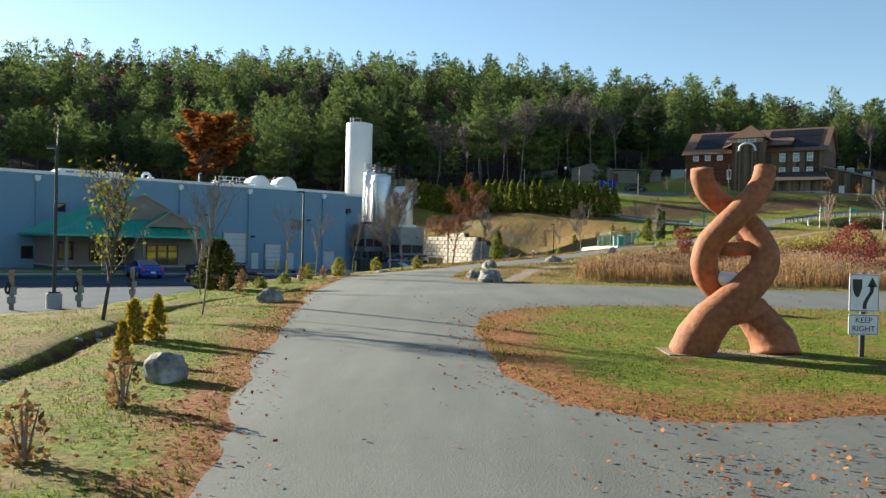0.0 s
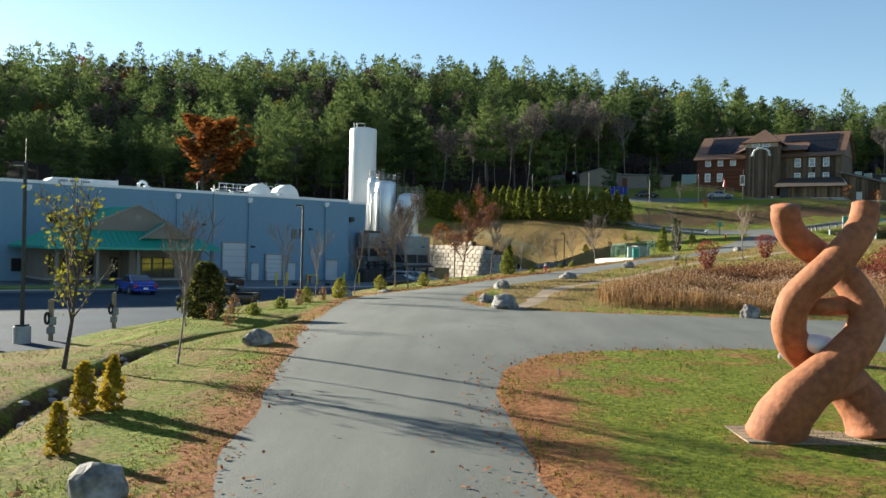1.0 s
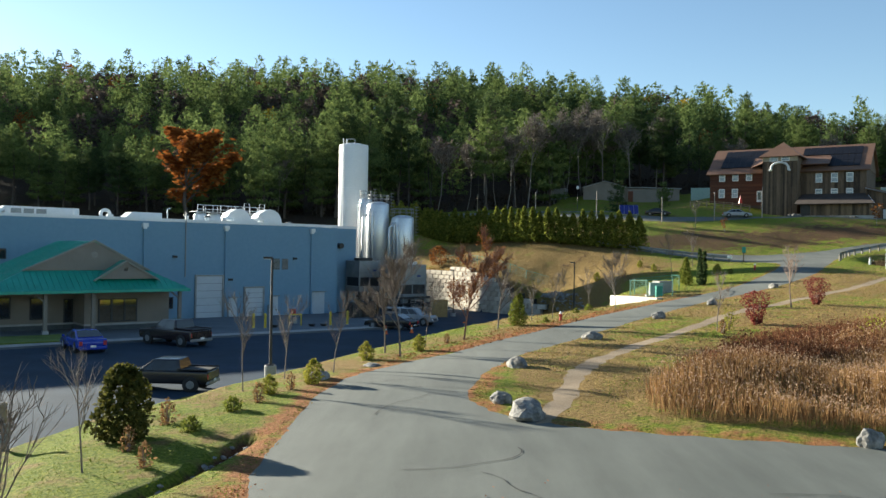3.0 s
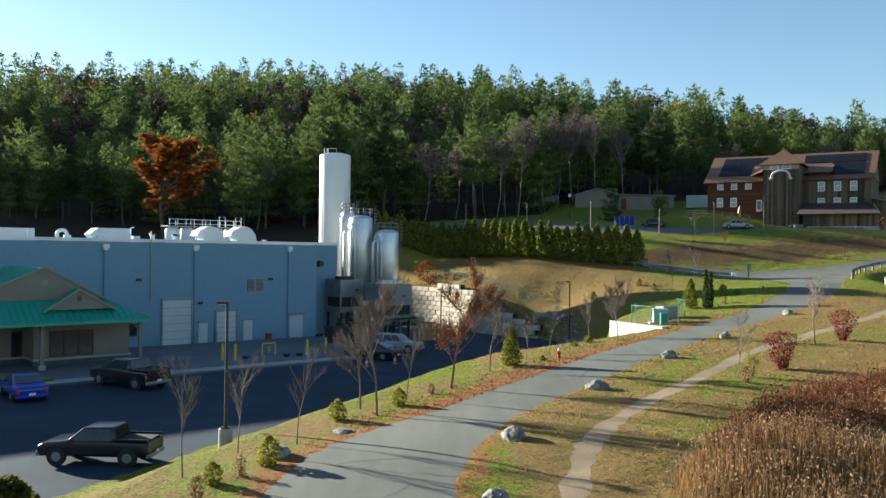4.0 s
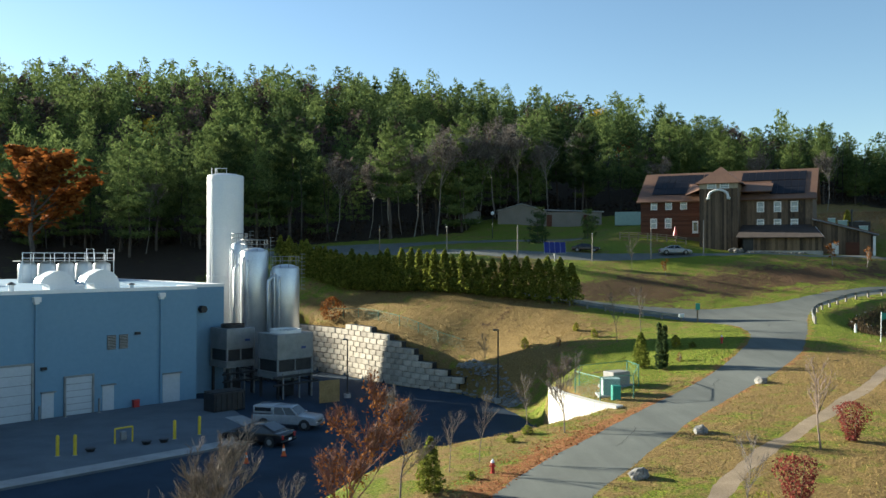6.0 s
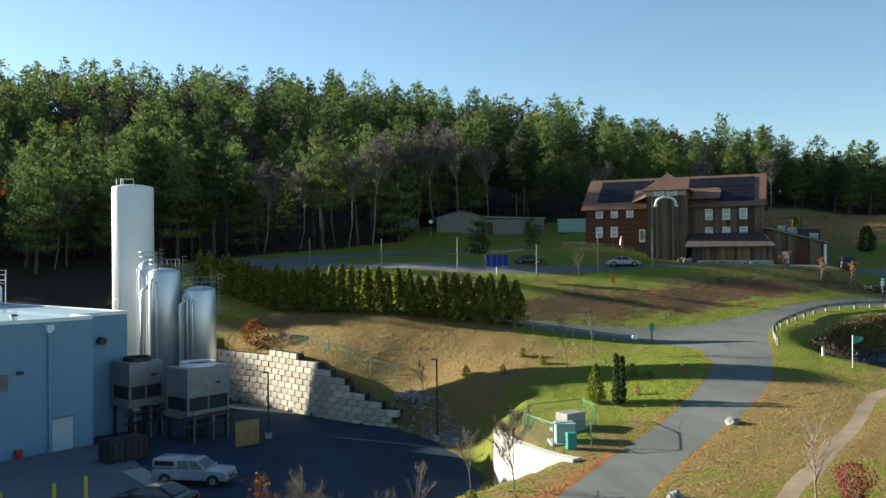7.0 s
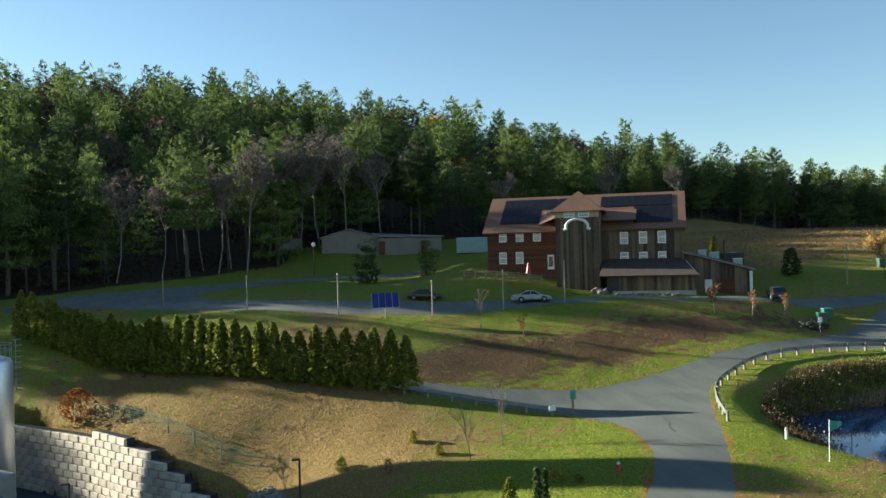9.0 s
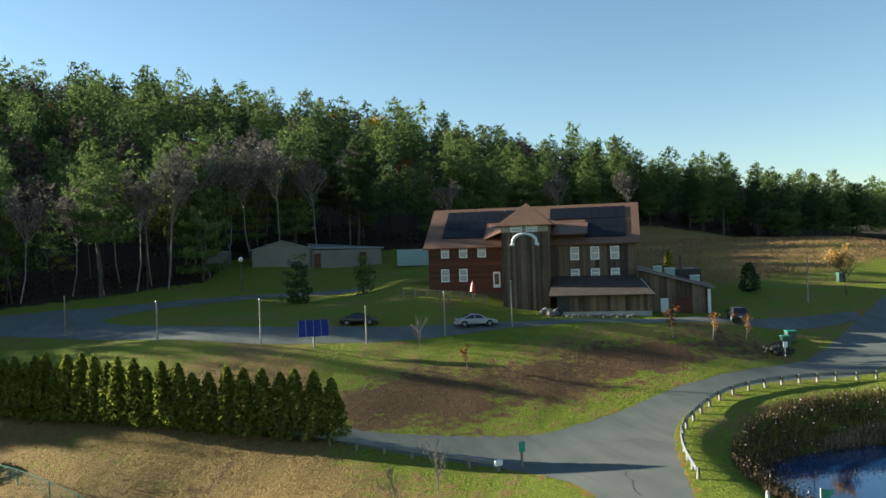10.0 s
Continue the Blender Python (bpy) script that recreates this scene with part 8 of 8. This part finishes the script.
def build_grass():
    rng = np.random.default_rng(22)
    p = np.column_stack([rng.uniform(-14, 18, 190000), 5 + 40 * rng.uniform(size=190000) ** 1.5])
    near, island = inside_distance(ROAD_NEAR, p[:, 0], p[:, 1]), inside_distance(ISLAND_LINE, p[:, 0], p[:, 1])
    lot = inside_distance(LOT_LINE, p[:, 0], p[:, 1])
    ok = ((near > 0.05) | (island < -0.05)) & (lot > 0.3) & (line_distance(PATH_LINE, p[:, 0], p[:, 1]) > 0.9) & (noise_field(p[:, 0], p[:, 1], 1.1) > rng.uniform(0, 1, len(p)) * 0.9)
    p = p[ok]
    base = np.column_stack([p, height(p[:, 0], p[:, 1]) - 0.01])
    tagged(new("grass", quads("grass", blades(base, 0.085, 0.022, rng, 0.4), GRASS)), "short autumn grass blades on the verge and island", "grass", kind="stuff")
    p = np.column_stack([rng.uniform(-8, 36, 60000), rng.uniform(4, 112, 60000)])
    edge = np.maximum(np.minimum(inside_distance(ROAD_NEAR, p[:, 0], p[:, 1]), inside_distance(ROAD_UP, p[:, 0], p[:, 1])), -inside_distance(ISLAND_LINE, p[:, 0], p[:, 1]))
    path = line_distance(PATH_LINE, p[:, 0], p[:, 1]) - 0.55
    p = p[((edge > -0.12) & (edge < 0.35) & (path > 0)) | ((path > -0.1) & (path < 0.3) & (edge > 0))]
    base = np.column_stack([p, height(p[:, 0], p[:, 1])])
    tagged(new("edge_grass", quads("edge_grass", blades(base, 0.09, 0.04, rng, 0.7), leafy("edge_blades", (0.1, 0.075, 0.02), (0.26, 0.18, 0.06), 0.1))), "ragged dry grass along the edges of road and path", "grass", kind="stuff")
    # tussocks on the dry slope and verges
    p = np.column_stack([rng.uniform(-4, 48, 120000), rng.uniform(42, 128, 120000)])
    road = np.minimum(inside_distance(ROAD_NEAR, p[:, 0], p[:, 1]), inside_distance(ROAD_UP, p[:, 0], p[:, 1]))
    ok = (road > 0.2) & (inside_distance(LOT_LINE, p[:, 0], p[:, 1]) > 1.0) & (line_distance(PATH_LINE, p[:, 0], p[:, 1]) > 0.9) & (inside_distance(POND_LINE, p[:, 0], p[:, 1]) > 3) & (inside_distance(UPPER_LOT, p[:, 0], p[:, 1]) > 0.3)
    p = p[ok]
    base = np.column_stack([p, height(p[:, 0], p[:, 1]) - 0.02])
    dry = (ease((p[:, 1] - 92) / 8) * ease((26 - p[:, 0]) / 6) + 0.5 * ease((p[:, 0] - 2) / 3) * ease((95 - p[:, 1]) / 10)) > rng.uniform(0, 1, len(p))
    tagged(new("dry_tussocks", quads("dry_tussocks", blades(base[dry], 0.15, 0.05, rng, 0.6), leafy("hay_blades", (0.17, 0.11, 0.04), (0.38, 0.27, 0.11), 0.1))), "dry hay-coloured tussocks on the slope", "grass", kind="stuff")
    tagged(new("green_tussocks", quads("green_tussocks", blades(base[~dry], 0.1, 0.04, rng, 0.5), GRASS)), "green grass tufts on the lawns", "grass", kind="stuff")


build_grass()


def build_stones():
    g = Geo()
    rng = random.Random(8)
    run = rounded(DITCH_LINE, 3, False)
    for i in range(260):
        k = rng.randrange(len(run))
        x, y = run[k][0] + rng.gauss(0, 0.16), run[k][1] + rng.uniform(-0.3, 0.3)
        if y < 9:
            continue
        p = at(x, y)
        r = rng.uniform(0.05, 0.13)
        g.rock((p.x, p.y, p.z + r * 0.3), (r * 1.3, r, r * 0.8), i, 1)
    single("ditch_stones", g, ROCK, "grey stones lining the drainage ditch", "stones", kind="stuff")
    g = Geo()
    for i in range(1500):
        x, y = rng.uniform(10.8, 16.6), rng.uniform(98, 108)
        if inside_distance(LOT_LINE, x, y) < 0 or line_distance(np.array([(11.7, 107.2), (13.7, 102), (14.9, 96.5)]), x, y) > 1.0:
            continue
        p = at(x, y)
        r = rng.uniform(0.08, 0.19)
        g.rock((p.x, p.y, p.z + r * 0.25), (r * 1.3, r, r * 0.85), i + 500, 1)
    single("riprap", g, ROCK, "loose grey riprap below the slope", "stones", kind="stuff")


build_stones()


def build_cracks():
    g = Geo()
    rng = random.Random(3)
    for x, y, a, n in ((2.3, 21.5, 100, 9), (1.0, 14.5, 80, 7), (-1.5, 33, 10, 14), (2.0, 30, 100, 10), (-2.8, 40, 60, 12), (0.5, 44, 140, 10), (-3.5, 46, 20, 10), (6, 60, 40, 12), (14, 70, 50, 12), (24, 81, 45, 12), (36, 96, 80, 14), (40, 105, 20, 14), (7, 31, 5, 16)):
        p, d = Vector((x, y, 0)), radians(a)
        for _ in range(n):
            d += rng.uniform(-0.45, 0.45)
            q = p + Vector((math.cos(d), math.sin(d), 0)) * 0.32
            side = Vector((-math.sin(d), math.cos(d), 0)) * rng.uniform(0.008, 0.02)
            z0, z1 = float(height(p.x, p.y)) + 0.03, float(height(q.x, q.y)) + 0.03
            g.add([Vector((p.x, p.y, z0)) - side, Vector((q.x, q.y, z1)) - side, Vector((q.x, q.y, z1)) + side, Vector((p.x, p.y, z0)) + side], [(0, 1, 2, 3)])
            p = q
    single("tar_cracks", g, RUBBER, "dark hairline cracks in the asphalt", "cracks", kind="stuff")


build_cracks()

# ---- the retaining walls, block by block ----
def build_wall():
    wall = thing("retaining_wall", "stepped retaining wall of big pale concrete blocks", "wall", kind="structure")
    run = np.r_[0, np.cumsum(np.hypot(*np.diff(WALL_LINE, axis=0).T))]
    tops = [(0, 3.8), (15.5, 3.9), (19.5, 3.2), (22.5, 2.3), (25.0, 1.2), (27.5, 0.3)]
    B, H, DEEP = 1.22, 0.56, 0.75
    meshes = []
    for k in range(5):
        b = bmesh.new()
        bmesh.ops.create_cube(b, size=1, matrix=Matrix.Diagonal((B - 0.035, DEEP, H - 0.03, 1)))
        bmesh.ops.bevel(b, geom=b.edges[:], offset=0.045, segments=1, affect="EDGES")
        for v in b.verts:
            v.co += Vector(noise.noise_vector(v.co * 2.3 + Vector((k * 5, 0, 0)))) * 0.035
        me = bpy.data.meshes.new("block")
        b.to_mesh(me)
        b.free()
        me.materials.append(BLOCK)
        meshes.append(me)
    rng = random.Random(2)
    core = Geo()
    row = 0
    z = -1.45
    while z < 3.9:
        for s in np.arange(0.3 + (0.5 * B if row % 2 else 0), run[-1] - 0.3, B):
            if z + H > np.interp(s, [t[0] for t in tops], [t[1] for t in tops]) + 0.28:
                continue
            x, y = np.interp(s, run, WALL_LINE[:, 0]), np.interp(s, run, WALL_LINE[:, 1])
            x2, y2 = np.interp(s + 0.3, run, WALL_LINE[:, 0]), np.interp(s + 0.3, run, WALL_LINE[:, 1])
            a = math.atan2(y2 - y, x2 - x)
            back = Vector((-math.sin(a), math.cos(a), 0)) * (0.1 + 0.035 * row + rng.uniform(-0.02, 0.02))
            ob = new("block", meshes[rng.randrange(5)])
            ob.parent = wall
            ob.matrix_basis = Matrix.Translation(Vector((x, y, z + H / 2)) + back) @ Matrix.Rotation(a, 4, "Z")
            c = Vector((x, y, z + H / 2)) + Vector((-math.sin(a), math.cos(a), 0)) * 0.55
            core.box(c, (B * 1.02, 0.6, H), math.degrees(a))
        z += H
        row += 1
    part("backing", core, DARK_METAL, wall)
    low = thing("white_wall", "white concrete retaining wall below the transformer", "wall", kind="structure")
    for (x0, y0), (x1, y1) in zip(WHITE_WALL_LINE[:-1], WHITE_WALL_LINE[1:]):
        a, b = Vector((x0, y0, -1.3)), Vector((x1, y1, -1.3))
        d = (b - a).normalized()
        side = Vector((-d.y, d.x, 0)) * 0.3
        za, zb = float(hill(x0 + 0.8, y0)) + 0.1, float(hill(x1 + 0.8, y1)) + 0.1
        part("wall_section", Geo().add([a - side, b - side, b + side, a + side] + [Vector((v.x, v.y, zz)) for v, zz in ((a - side, za), (b - side, zb), (b + side, zb), (a + side, za))], [(3, 2, 1, 0), (4, 5, 6, 7), (0, 1, 5, 4), (1, 2, 6, 5), (2, 3, 7, 6), (3, 0, 4, 7)]), material("white_concrete", (0.42, 0.39, 0.34), (0.58, 0.54, 0.48), 0.85, 1.5, 14, 0.2), low)


build_wall()
